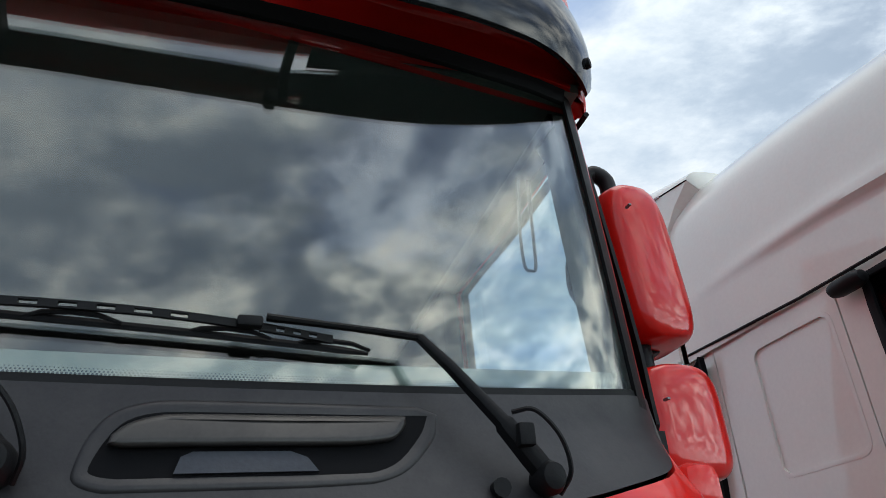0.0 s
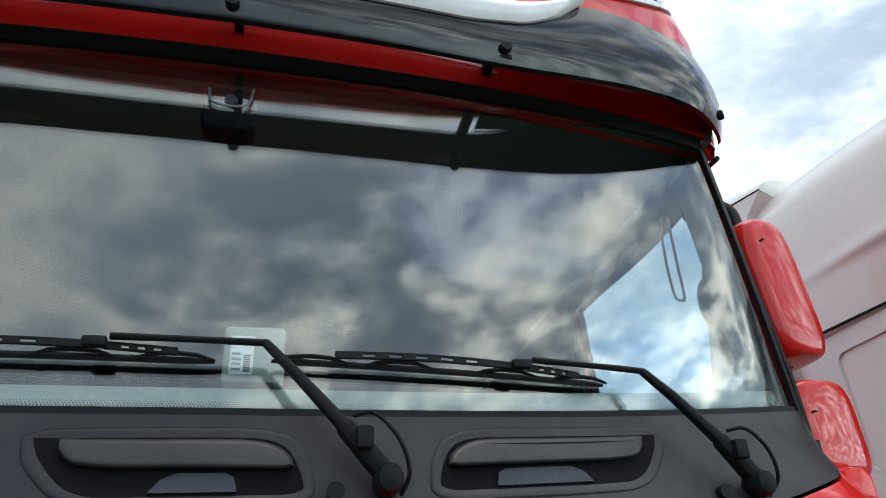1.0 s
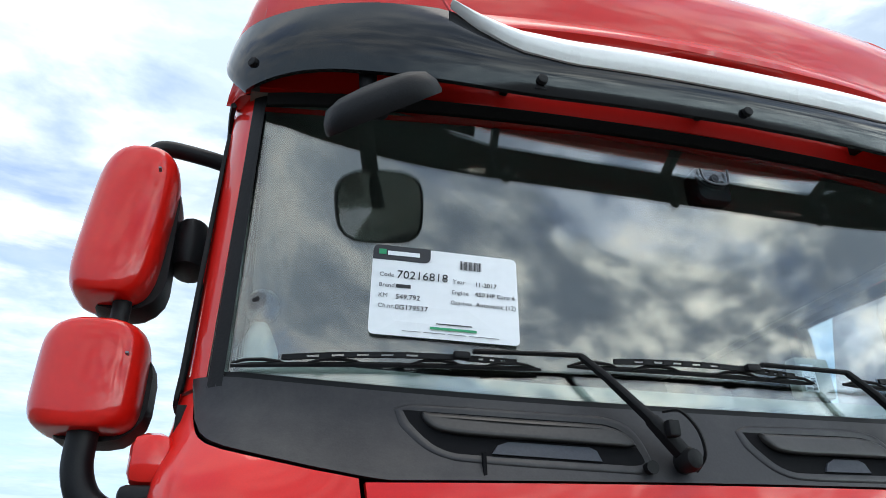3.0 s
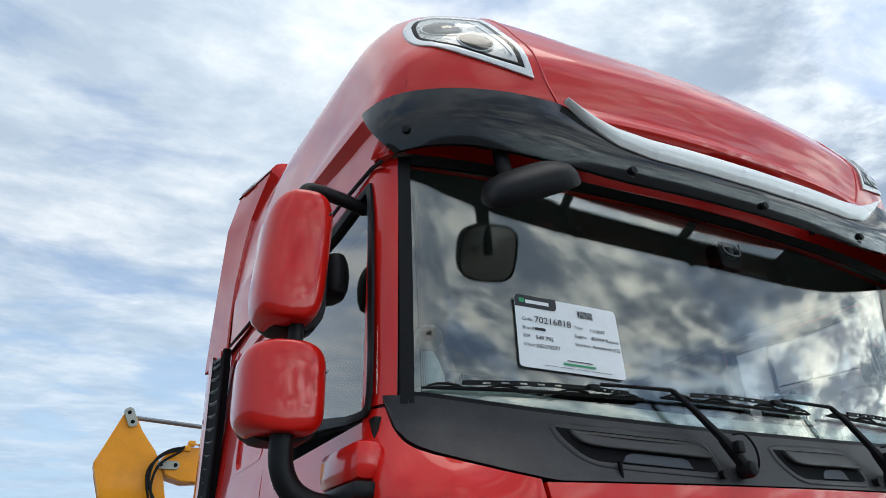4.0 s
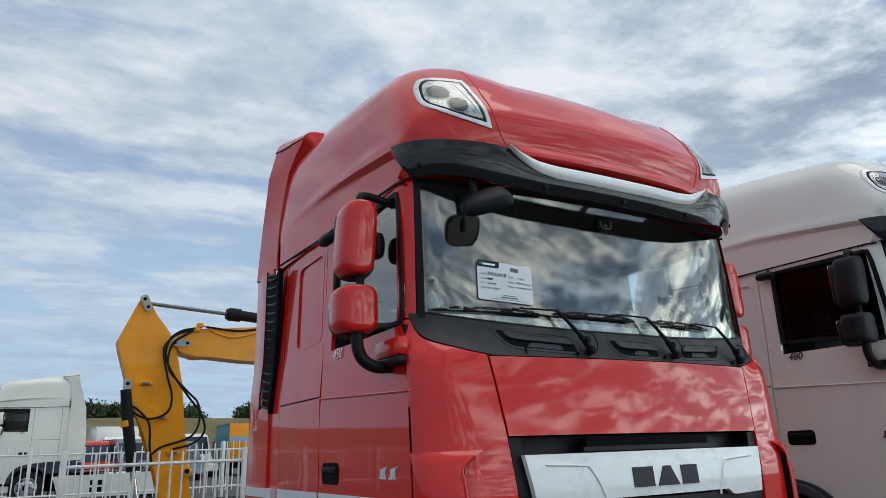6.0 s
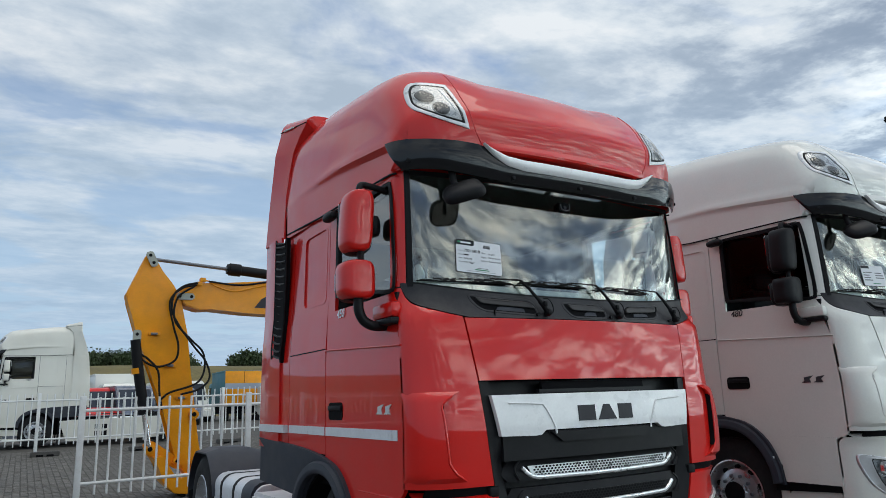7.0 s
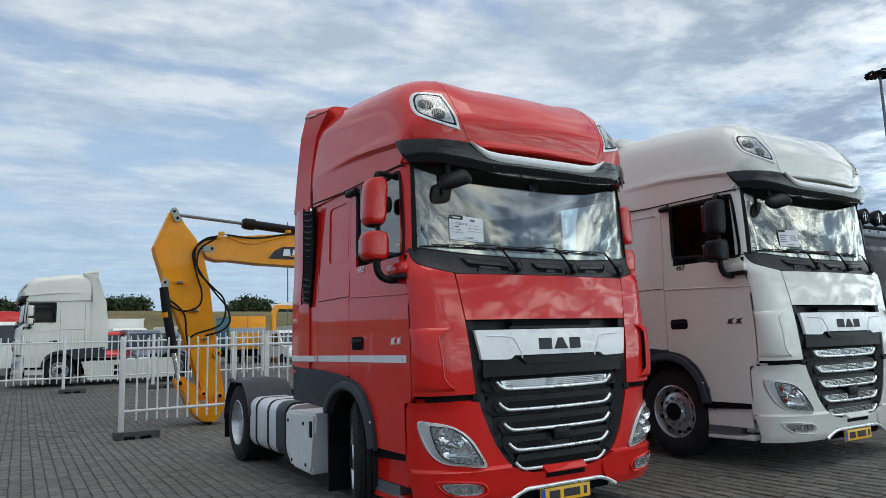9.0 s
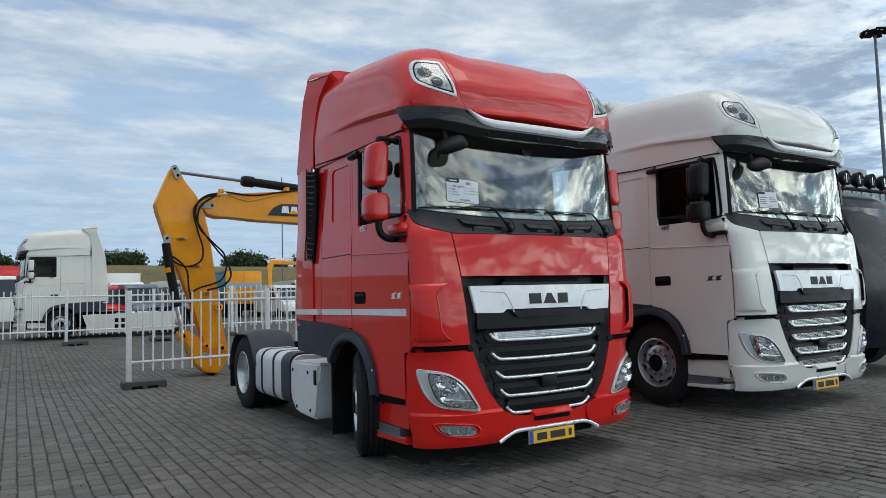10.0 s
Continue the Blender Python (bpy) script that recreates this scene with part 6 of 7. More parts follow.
    for s in (-1, 1):
        part("collar_seam", bm_tube([(s * x, y, z) for x, y, z in seam], 0.0045, 6), M_DARK, collar)
    mark = [(lerp(1.158, 1.2365, u), lerp(2.056, 2.529, u), lerp(3.932, 3.977, u)) for u in (0.45, 0.6, 0.83)]
    part("collar_mark", bm_tube([(-x, y, z) for x, y, z in mark], 0.008, 6), M_WHITETRIM, collar)
    # back wall and roof closing
    part("cab_back", bm_box(-1.2, 1.2, 2.30, 2.335, 1.0, 3.6), paint, root, "painted cab back wall")
    part("roof_back", bm_loft([[Vector((p.x, 2.30, p.z)) for p in [roof_point(roof_sections()[-1], k) for k in range(ROOF_N + 1)]], [Vector((p.x, 2.35, p.z)) for p in [roof_point(roof_sections()[-1], k) for k in range(ROOF_N + 1)]]]), paint, root)
    part("cab_floor", bm_box(-1.15, 1.15, 0.25, 2.30, 1.0, 1.25), M_DARK, root)
    part("engine", bm_box(-0.45, 0.45, 0.30, 2.6, 0.35, 1.05), M_DARK, root)
    # --- chassis
    for s in (-1, 1):
        part("chassis_rail", bm_box(s * 0.42 - 0.04, s * 0.42 + 0.04, 0.3, 6.05, 0.62, 0.90), M_DARK, root, "dark steel chassis rail")
    for y in (3.0, 4.2, 5.9):
        part("cross_member", bm_box(-0.42, 0.42, y - 0.05, y + 0.05, 0.66, 0.86), M_DARK, root)
    part("front_axle", bm_tube([(-0.95, 1.37, 0.48), (0.95, 1.37, 0.48)], 0.06), M_DARK, root)
    part("rear_axle", bm_tube([(-0.95, 5.22, 0.503), (0.95, 5.22, 0.503)], 0.09), M_DARK, root)
    for s in (-1, 1):
        add_wheel(root, (s * 1.065, 5.22, 0.503), 0, s, False, True)
        # wheel cover
        wc = []
        for k in range(17):
            a = math.pi * (0.10 + 0.86 * k / 16)
            y, z = 5.22 - 0.66 * math.cos(a), 0.46 + 0.62 * min(1.0, math.sin(a) * 1.10)
            wc.append((y, z))
        bm = bm_grid(16, 4, lambda u, v: (s * lerp(1.245, 0.62, v), wc[int(round(u * 16))][0], wc[int(round(u * 16))][1] + (0 if 0 < v < 1 else -0.04)), (0, 0, 0.015))
        cov = part("rear_wheel_cover", bm, M_GREYPLASTIC, root, "dark plastic rear wheel cover")
        part("cover_rib", bm_box(s * 0.93 - 0.16, s * 0.93 + 0.16, 5.0, 5.44, 1.078, 1.098, 0.01), M_GREYPLASTIC, cov)
        part("rear_mud_flap", bm_box(s * 0.95 - 0.28, s * 0.95 + 0.28, 5.86, 5.88, 0.25, 0.78, 0.003), M_RUBBER, root)
        # tank with straps, and the cover box before it
        prof = rounded_rect(0.62, 1.215, 0.26, 0.875, 0.13)
        loops = [[(s * (0.92 + (x - 0.92) * q), y, 0.57 + (z - 0.57) * q) for x, z in prof] for y, q in ((3.24, 0.90), (3.27, 0.985), (3.30, 1.0), (4.60, 1.0), (4.64, 0.985), (4.67, 0.90))]
        tank = part("fuel_tank", bm_loft(loops), M_TANK, root, "pale aluminium fuel tank with black straps")
        for y in (3.86, 4.34):
            ol = [(s * (0.92 + (x - 0.92) * 1.012), 0.57 + (z - 0.57) * 1.012) for x, z in prof]
            part("tank_strap", bm_loft([[(x, y - 0.035, z) for x, z in ol], [(x, y + 0.035, z) for x, z in ol]]), M_RUBBER, tank, "black tank strap")
        ol = [(s * (0.92 + (x - 0.92) * 1.008), 0.57 + (z - 0.57) * 1.008) for x, z in prof]
        part("tank_band", bm_loft([[(x, 3.25, z) for x, z in ol], [(x, 3.56, z) for x, z in ol]]), M_GREYPLASTIC, tank, "dark grey end band of the tank")
        bx = part("cover_box", bm_prism([(2.30, 0.82), (3.19, 0.80), (3.20, 0.42), (3.12, 0.38), (3.02, 0.22), (2.42, 0.20), (2.40, 0.30), (2.34, 0.60)], s * 0.60, s * 1.225, "x", 0.03), M_BOX, root, "white plastic cover box")
        for y, z in ((3.10, 0.70), (2.62, 0.70), (2.98, 0.29), (2.55, 0.29)):
            part("box_bolt", bm_spin([(s * 1.215, 0.022), (s * 1.232, 0.020), (s * 1.234, 0.0)], 12, "x", (0, y, z)), M_RUBBER, bx)
        part("box_latch", bm_box(min(s * 1.21, s * 1.24), max(s * 1.21, s * 1.24), 2.36, 2.42, 0.58, 0.74, 0.006), M_RUBBER, bx)
    if skirt:
        for s in (-1, 1):
            sk = part("side_skirt", bm_prism([(2.05, 0.80), (5.30, 0.86), (5.16, 0.14), (2.28, 0.14)], s * 1.226, s * 1.246, "x", 0.006), paint, root, "painted side skirt")
            for y in (3.12, 3.34):
                for z in (0.28, 0.50):
                    part("skirt_slot", bm_box(min(s * 1.246, s * 1.250), max(s * 1.246, s * 1.250), y, y + 0.16, z, z + 0.15), M_DARK, sk)
    part("catwalk", bm_box(-0.55, 0.55, 2.7, 4.1, 0.90, 0.93, 0.004), M_STEEL, root)
    part("air_line", bm_tube(smooth_line([(-0.3, 2.5, 1.25), (-0.5, 2.9, 1.0), (-0.62, 3.6, 0.98), (-0.4, 4.2, 0.95)], 6), 0.014, 6), M_RUBBER, root)
    part("fifth_wheel", bm_spin([(0.92, 0.0), (0.92, 0.42), (0.98, 0.46), (1.0, 0.44), (1.0, 0.0)], 28, "z", (0, 4.9, 0)), M_DARK, root, "black coupling plate")
    return root


RED = build_truck("red_truck", "glossy red high-roof tractor truck parked on grey pavers", M_RED, M_REDTRIM, (0, 0, 0), 0, True, -21, True)
build_truck("white_truck", "glossy white high-roof tractor truck with black mirrors", M_WHITE, M_PLASTIC, (3.965, -0.20, 0.11), 0, False, 0, True, True, True)
build_truck("cream_truck", "cream white high-roof tractor truck behind the fence", M_CREAM, M_CREAM, (-4.0, 24.6, 0.44), -90, False, 0, True, False, True, True)


# ---------------------------------------------------------------- things on the red truck
def screen_card():
    """A printed sales card behind the windscreen."""
    card = thing("sales_card", "white printed sales card on the red truck's windscreen", "card")
    tl, tr, br, bl = (Vector((-0.877, 0, 2.518)), Vector((-0.580, 0, 2.491)), Vector((-0.594, 0, 2.290)), Vector((-0.887, 0, 2.313)))

    def at(u, v, o=0.0):
        p = (tl.lerp(tr, u)).lerp(bl.lerp(br, u), v)
        return Vector((p.x, front_y(p.x, p.z) - 0.0055 - o, p.z))
    def field(corners, r, o):
        """A flat print field with rounded corners: (u, v, rounded or not) in order."""
        n = len(corners)
        loop = []
        for k, (u, v, soft) in enumerate(corners):
            if not soft:
                loop.append((u, v))
                continue
            a, b = corners[k - 1], corners[(k + 1) % n]
            ca = (u + math.copysign(min(r / 0.297, abs(a[0] - u)), a[0] - u), v + math.copysign(min(r / 0.203, abs(a[1] - v)), a[1] - v))
            cb = (u + math.copysign(min(r / 0.297, abs(b[0] - u)), b[0] - u), v + math.copysign(min(r / 0.203, abs(b[1] - v)), b[1] - v))
            loop += [tuple((1 - t) ** 2 * p + 2 * t * (1 - t) * q + t * t * w for p, q, w in zip(ca, (u, v), cb)) for t in (0.0, 0.2, 0.4, 0.6, 0.8, 1.0)]
        cu, cv = np.mean([p[0] for p in loop]), np.mean([p[1] for p in loop])
        bm = bmesh.new()
        rows = [[bm.verts.new(at(cu + (u - cu) * q, cv + (v - cv) * q, o)) for u, v in loop] for q in (0.01, 0.35, 0.7, 1.0)]
        rows.append([bm.verts.new(at(u, v, o - 0.0007)) for u, v in loop])
        m = len(loop)
        for p, q in zip(rows, rows[1:]):
            for k in range(m):
                bm.faces.new((p[k], p[(k + 1) % m], q[(k + 1) % m], q[k]))
        bm.faces.new(rows[0])
        return bm
    part("card_sheet", field([(0, 0, True), (1, 0, True), (1, 1, True), (0, 1, True)], 0.013, 0.0), M_PAPER, card, "white card sheet with rounded corners", 0)
    part("card_header", field([(0.0, 0.0, True), (0.395, 0.0, False), (0.395, 0.17, True), (0.0, 0.17, False)], 0.014, 0.001), M_INK, card, "dark corner field with a plain mark", 0)
    part("header_mark", bm_grid(1, 1, lambda u, v: at(0.04 + 0.05 * u, 0.05 + 0.06 * v, 0.002), 0.0003), M_GREENINK, card)
    part("header_mark", bm_grid(1, 1, lambda u, v: at(0.10 + 0.22 * u, 0.065 + 0.05 * v, 0.002), 0.0003), M_PAPER, card)
    x = 0.60
    for k in range(17):
        w = (0.004, 0.007, 0.003, 0.006)[k % 4]
        part("code_bar", bm_grid(1, 1, lambda u, v: at(x + w * u, 0.10 + 0.105 * v, 0.0012), 0.0002), M_INK, card)
        x += w + 0.004

    def words(txt, u, v, size, material):
        p = at(u, v, 0.0015)
        q = at(u + 0.1, v, 0.0015)
        ang = math.atan2(q.z - p.z, q.x - p.x)
        yaw = math.atan2(q.y - p.y, q.x - p.x)
        text_mesh(txt, size, p, Matrix.Rotation(yaw, 4, "Z") @ Matrix.Rotation(-ang, 4, "Y") @ Matrix.Rotation(radians(84), 4, "X"), material, card, "printed_line", 0.0003)
    for txt, u, v, size, m in (("Code", 0.05, 0.365, 0.0135, M_GREYINK), ("70216818", 0.165, 0.375, 0.0265, M_INK), ("Year", 0.55, 0.375, 0.0135, M_GREYINK), ("11-2017", 0.70, 0.385, 0.0138, M_INK),
                               ("Brand", 0.05, 0.485, 0.0135, M_GREYINK), ("Engine", 0.54, 0.50, 0.0135, M_GREYINK), ("450 HP Euro 6", 0.70, 0.50, 0.0138, M_INK),
                               ("KM", 0.05, 0.60, 0.0135, M_GREYINK), ("549.792", 0.165, 0.61, 0.0155, M_INK), ("Gearbox", 0.535, 0.615, 0.0122, M_GREYINK), ("Automatic (12)", 0.705, 0.615, 0.0134, M_INK),
                               ("Ch.nr.", 0.05, 0.715, 0.0135, M_GREYINK), ("0G179537", 0.165, 0.725, 0.0155, M_INK)):
        words(txt, u, v, size, m)
    part("brand_bar", bm_grid(2, 1, lambda u, v: at(0.165 + 0.10 * u, 0.445 + 0.04 * v, 0.0012), 0.0002), M_INK, card)
    for u0, u1, v0, v1, m in ((0.40, 0.71, 0.882, 0.908, M_GREENINK), (0.44, 0.68, 0.84, 0.852, M_INK), (0.22, 0.34, 0.945, 0.953, M_GREYINK), (0.36, 0.50, 0.945, 0.953, M_GREYINK), (0.52, 0.64, 0.945, 0.953, M_GREYINK), (0.66, 0.86, 0.945, 0.953, M_GREYINK)):
        part("print_bar", bm_grid(4, 1, lambda u, v: at(lerp(u0, u1, u), lerp(v0, v1, v), 0.0012), 0.0002), m, card)


screen_card()


def white_truck_card():
    card = thing("sales_card", "white printed sales card on the white truck's windscreen", "card", (3.965, -0.20, 0.11))

    def at(u, v, o=0.0):
        x, z = lerp(-0.775, -0.485, u), lerp(2.49, 2.305, v)
        return Vector((x, front_y(x, z) - 0.0055 - o, z))
    part("card_sheet", bm_grid(8, 6, lambda u, v: at(u, v), 0.001), M_PAPER, card, "white card sheet")
    part("card_header", bm_grid(4, 1, lambda u, v: at(0.01 + 0.36 * u, 0.01 + 0.14 * v, 0.001), 0.0003), M_INK, card)
    for u0, u1, v0 in ((0.06, 0.16, 0.34), (0.18, 0.44, 0.32), (0.56, 0.86, 0.34), (0.06, 0.30, 0.46), (0.56, 0.92, 0.46), (0.06, 0.34, 0.58), (0.56, 0.94, 0.58), (0.06, 0.40, 0.70)):
        part("print_bar", bm_grid(3, 1, lambda u, v: at(lerp(u0, u1, u), v0 + 0.05 * v, 0.0012), 0.0002), M_GREYINK, card)
    part("print_bar", bm_grid(4, 1, lambda u, v: at(0.38 + 0.34 * u, 0.87 + 0.04 * v, 0.0012), 0.0002), M_GREENINK, card)


white_truck_card()


def screen_sticker():
    """A pale transponder box with a label at the foot of the screen."""
    st = thing("toll_box", "pale grey toll box with a white label at the screen's foot", "toll box")
    part("toll_body", bm_box(0.040, 0.130, 0.085, 0.118, 2.222, 2.312, 0.006), M_DASH, st)
    lab = part("toll_label", bm_box(0.050, 0.084, 0.0825, 0.0855, 2.234, 2.294), M_PAPER, st, "white label with a code")
    for k in range(9):
        part("code_bar", bm_box(0.070, 0.080, 0.0815, 0.0828, 2.238 + 0.003 * k, 2.2395 + 0.003 * k), M_INK, lab)
    for k in range(4):
        part("print_bar", bm_box(0.053, 0.066, 0.0815, 0.0828, 2.240 + 0.008 * k, 2.243 + 0.008 * k), M_GREYINK, lab)


screen_sticker()


def dash_camera():
    c = thing("dash_camera", "dark round camera on a pale base in the screen corner", "camera")
    part("camera_base", bm_spin([(2.262, 0.0), (2.264, 0.042), (2.30, 0.040), (2.335, 0.026), (2.362, 0.012), (2.362, 0.0)], 20, "z", (-1.088, 0.262, 0)), M_PALE, c, "pale rounded base")
    part("camera_ball", bm_spin([(-0.036, 0.004), (-0.03, 0.022), (-0.015, 0.034), (0.0, 0.036), (0.015, 0.034), (0.03, 0.022), (0.036, 0.004)], 20, "z", (-1.088, 0.255, 2.392)), M_RUBBER, c)


dash_camera()


def cord_loop():
    c = thing("grab_cord", "thin grey cord loop hanging inside the cab", "cord")
    pts = smooth_line([(1.085, 0.40, 2.79), (1.080, 0.40, 2.66), (1.074, 0.395, 2.565), (1.060, 0.39, 2.550), (1.048, 0.395, 2.565), (1.050, 0.40, 2.66), (1.060, 0.40, 2.79)], 6)
    part("cord", bm_tube(pts, 0.0035, 6), M_GREYINK, c)


cord_loop()


def screen_camera():
    """A camera housing behind the top of the glass, with a wire bow under it."""
    c = thing("screen_camera", "black camera housing behind the top of the windscreen", "camera")
    y = front_y(0, 2.80) + 0.012
    prof = rounded_rect(-0.052, 0.052, 2.742, 2.846, 0.022)
    part("camera_housing", bm_loft([[(x * q, y + o, 2.794 + (z - 2.794) * q) for x, z in prof] for o, q in ((0.0, 0.90), (0.008, 1.0), (0.05, 0.96), (0.062, 0.8))]), M_RUBBER, c)
    part("camera_eye", bm_spin([(y - 0.010, 0.0), (y - 0.008, 0.007), (y - 0.010, 0.012), (y + 0.004, 0.014)], 14, "y", (0.002, 0, 2.808)), M_GREYPLASTIC, c, "small round lens")
    bow = smooth_line([(-0.040, y - 0.010, 2.830), (-0.034, y - 0.014, 2.796), (0.0, y - 0.016, 2.786), (0.034, y - 0.014, 2.796), (0.042, y - 0.010, 2.840)], 5)
    part("camera_bow", bm_tube(bow, 0.0028, 6), M_STEEL, c)


screen_camera()


# ---------------------------------------------------------------- excavator arm behind the fence
def excavator():
    y0, y1 = 10.20, 10.62
    ex = thing("excavator", "yellow excavator arm with black hoses resting on its bucket", "excavator", (0.02, 0, -0.07))
    yc = (y0 + y1) / 2
    stick = [(-1.30, 4.44), (-1.17, 4.42), (-1.02, 4.14), (-0.80, 3.86), (-0.66, 3.60), (-0.53, 3.0), (-0.44, 2.3), (-0.28, 1.2), (-0.16, 0.55), (-0.22, 0.42), (-0.42, 0.40), (-0.52, 0.55), (-0.80, 1.45), (-1.08, 2.2), (-1.38, 2.92), (-1.50, 3.30), (-1.62, 3.66), (-1.56, 3.80)]
    part("stick", bm_prism(stick, y0 + 0.03, y1 - 0.03, "y", 0.018), M_YELLOW, ex, "yellow box-section stick")
    for yy in (y0 + 0.012, y1 - 0.024):
        inner = [(-0.62 + (x + 0.62) * 0.86 - 0.11, 2.6 + (z - 2.6) * 0.90) for x, z in stick]
        part("stick_plate", bm_prism(inner, yy, yy + 0.012, "y"), M_YELLOW, ex)
    boom = [(-0.72, 3.74), (-0.55, 3.90), (-0.35, 3.93), (0.0, 3.95), (0.7, 4.02), (1.45, 4.09), (2.4, 4.12), (3.6, 3.95), (3.6, 3.20), (2.4, 3.40), (1.45, 3.36), (0.5, 3.39), (-0.1, 3.44), (-0.35, 3.42), (-0.62, 3.50)]
    part("boom", bm_prism(boom, y0 - 0.02, y1 + 0.02, "y", 0.02), M_YELLOW, ex, "yellow boom with a dark maker's field")
    part("boom_field", bm_prism([(0.70, 3.50), (1.7, 3.50), (1.7, 3.79), (1.02, 3.77), (0.84, 3.68)], y0 - 0.034, y0 - 0.022, "y"), M_INK, ex, "black field on the boom")
    for k, (a, b) in enumerate(((1.02, 1.20), (1.23, 1.40), (1.43, 1.60))):
        part("badge_block", bm_prism([(a, 3.57), (b, 3.57), (b - 0.02, 3.72), (a + 0.03, 3.72)], y0 - 0.042, y0 - 0.033, "y"), M_PAPER, ex)
    part("badge_wedge", bm_prism([(1.16, 3.55), (1.46, 3.55), (1.31, 3.63)], y0 - 0.046, y0 - 0.041, "y"), M_YELLOW, ex)
    for x, z, w, h, a in ((-1.22, 4.33, 0.07, 0.15, 25), (-0.60, 3.66, 0.26, 0.10, 0), (-1.40, 2.86, 0.07, 0.16, 0)):
        pl = rounded_rect(-w, w, -h, h, min(w, h) * 0.8) if w < 0.2 else rounded_rect(-w / 1.6, w / 1.6, -h / 1.6, h / 1.6, h / 1.7)
        c, s = math.cos(radians(a)), math.sin(radians(a))
        p = part("pin_plate", bm_prism([(x + u * c - v * s, z + u * s + v * c) for u, v in pl], y0 - 0.052, y0 - 0.023, "y", 0.004), M_DASH, ex, "grey pin plate")
        for o in (-0.5, 0.5):
            u, v = (0, h * o) if w < 0.2 else (w * o * 0.8, 0)
            part("pin", bm_spin([(y0 - 0.06, 0.0), (y0 - 0.06, 0.028), (y0 - 0.05, 0.03)], 14, "y", (x + u * c - v * s, 0, z + u * s + v * c)), M_DARK, p)
    part("stick_rod", bm_tube([(-1.22, yc, 4.38), (0.25, yc, 4.275)], 0.034, 14), M_STEEL, ex, "polished cylinder rod")
    part("stick_cylinder", bm_tube([(0.20, yc, 4.28), (0.24, yc, 4.277), (0.25, yc, 4.277), (0.46, yc, 4.265), (0.47, yc, 4.264), (3.4, yc, 4.03)], [0.10, 0.11, 0.125, 0.125, 0.098, 0.098], 16), M_RUBBER, ex, "black hydraulic cylinder")
    part("bucket_cylinder", bm_tube([(-1.42, y0 - 0.02, 2.84), (-1.36, y0 - 0.02, 2.40), (-1.205, y0 - 0.02, 1.54)], [0.085, 0.09, 0.088], 16), M_RUBBER, ex, "black bucket cylinder")
    part("bucket_rod", bm_tube([(-1.215, y0 - 0.02, 1.60), (-1.09, y0 - 0.02, 0.93)], 0.045, 12), M_CHROME, ex, "polished bucket rod")
    part("cylinder_cap", bm_tube([(-1.225, y0 - 0.02, 1.66), (-1.203, y0 - 0.02, 1.53)], 0.100, 16), M_RUBBER, ex)
    for x, z, r in ((-0.36, 1.50, 0.085), (-1.08, 0.93, 0.085), (-0.30, 0.64, 0.075), (-0.62, 0.70, 0.06)):
        hub = part("pin_hub", bm_spin([(y0 - 0.06, 0.0), (y0 - 0.06, r * 0.7), (y0 - 0.05, r), (y0 + 0.06, r)], 18, "y", (x, 0, z)), M_YELLOW, ex)
        part("hub_pin", bm_spin([(y0 - 0.075, 0.0), (y0 - 0.075, r * 0.45), (y0 - 0.058, r * 0.5)], 12, "y", (x, 0, z)), M_DARK, hub)
    for x, z in ((-1.12, 2.95), (-0.82, 2.38), (-0.60, 1.80)):
        part("pipe_bracket", bm_box(x - 0.09, x + 0.11, y0 - 0.035, y0 + 0.03, z - 0.03, z + 0.03, 0.006), M_YELLOW, ex)
        part("pipe_joint", bm_box(x - 0.05, x + 0.06, y0 - 0.075, y0 - 0.03, z - 0.022, z + 0.022, 0.006), M_STEEL, ex)
    part("cylinder_band", bm_tube([(-1.373, y0 - 0.02, 2.34), (-1.357, y0 - 0.02, 2.24)], 0.094, 16), M_YELLOW, ex)
    # linkage and bucket on the ground
    gz = ground_z(-0.7, 10.4)
    part("bucket_link", bm_prism([(-1.16, 1.0), (-1.02, 1.06), (-0.55, 0.72), (-0.30, 0.70), (-0.32, 0.58), (-0.60, 0.55), (-1.10, 0.82)], y0 + 0.05, y0 + 0.13, "y", 0.01), M_YELLOW, ex, "yellow bucket link")
    part("bucket_link", bm_prism([(-1.16, 1.0), (-1.02, 1.06), (-0.55, 0.72), (-0.30, 0.70), (-0.32, 0.58), (-0.60, 0.55), (-1.10, 0.82)], y1 - 0.13, y1 - 0.05, "y", 0.01), M_YELLOW, ex)
    part("bucket", bm_prism([(-1.05, 0.80), (-0.92, 0.62), (-0.85, 0.35), (-0.66, 0.16), (-0.40, 0.12), (-0.28, 0.30), (-0.18, 0.42), (-0.30, 0.52), (-0.55, 0.38), (-0.70, 0.50), (-0.86, 0.82)], y0 - 0.12, y1 + 0.12, "y", 0.015), M_YELLOW, ex, "worn yellow bucket mount")
    for yy in (y0 - 0.06, y0 + 0.15, y1 - 0.05):
        part("bucket_tooth", bm_prism([(-0.58, 0.20), (-0.44, 0.18), (-0.46, gz + 0.06), (-0.52, gz + 0.06)], yy, yy + 0.11, "y", 0.008), M_RUBBER, ex)
    # hoses
    yh = y0 - 0.07
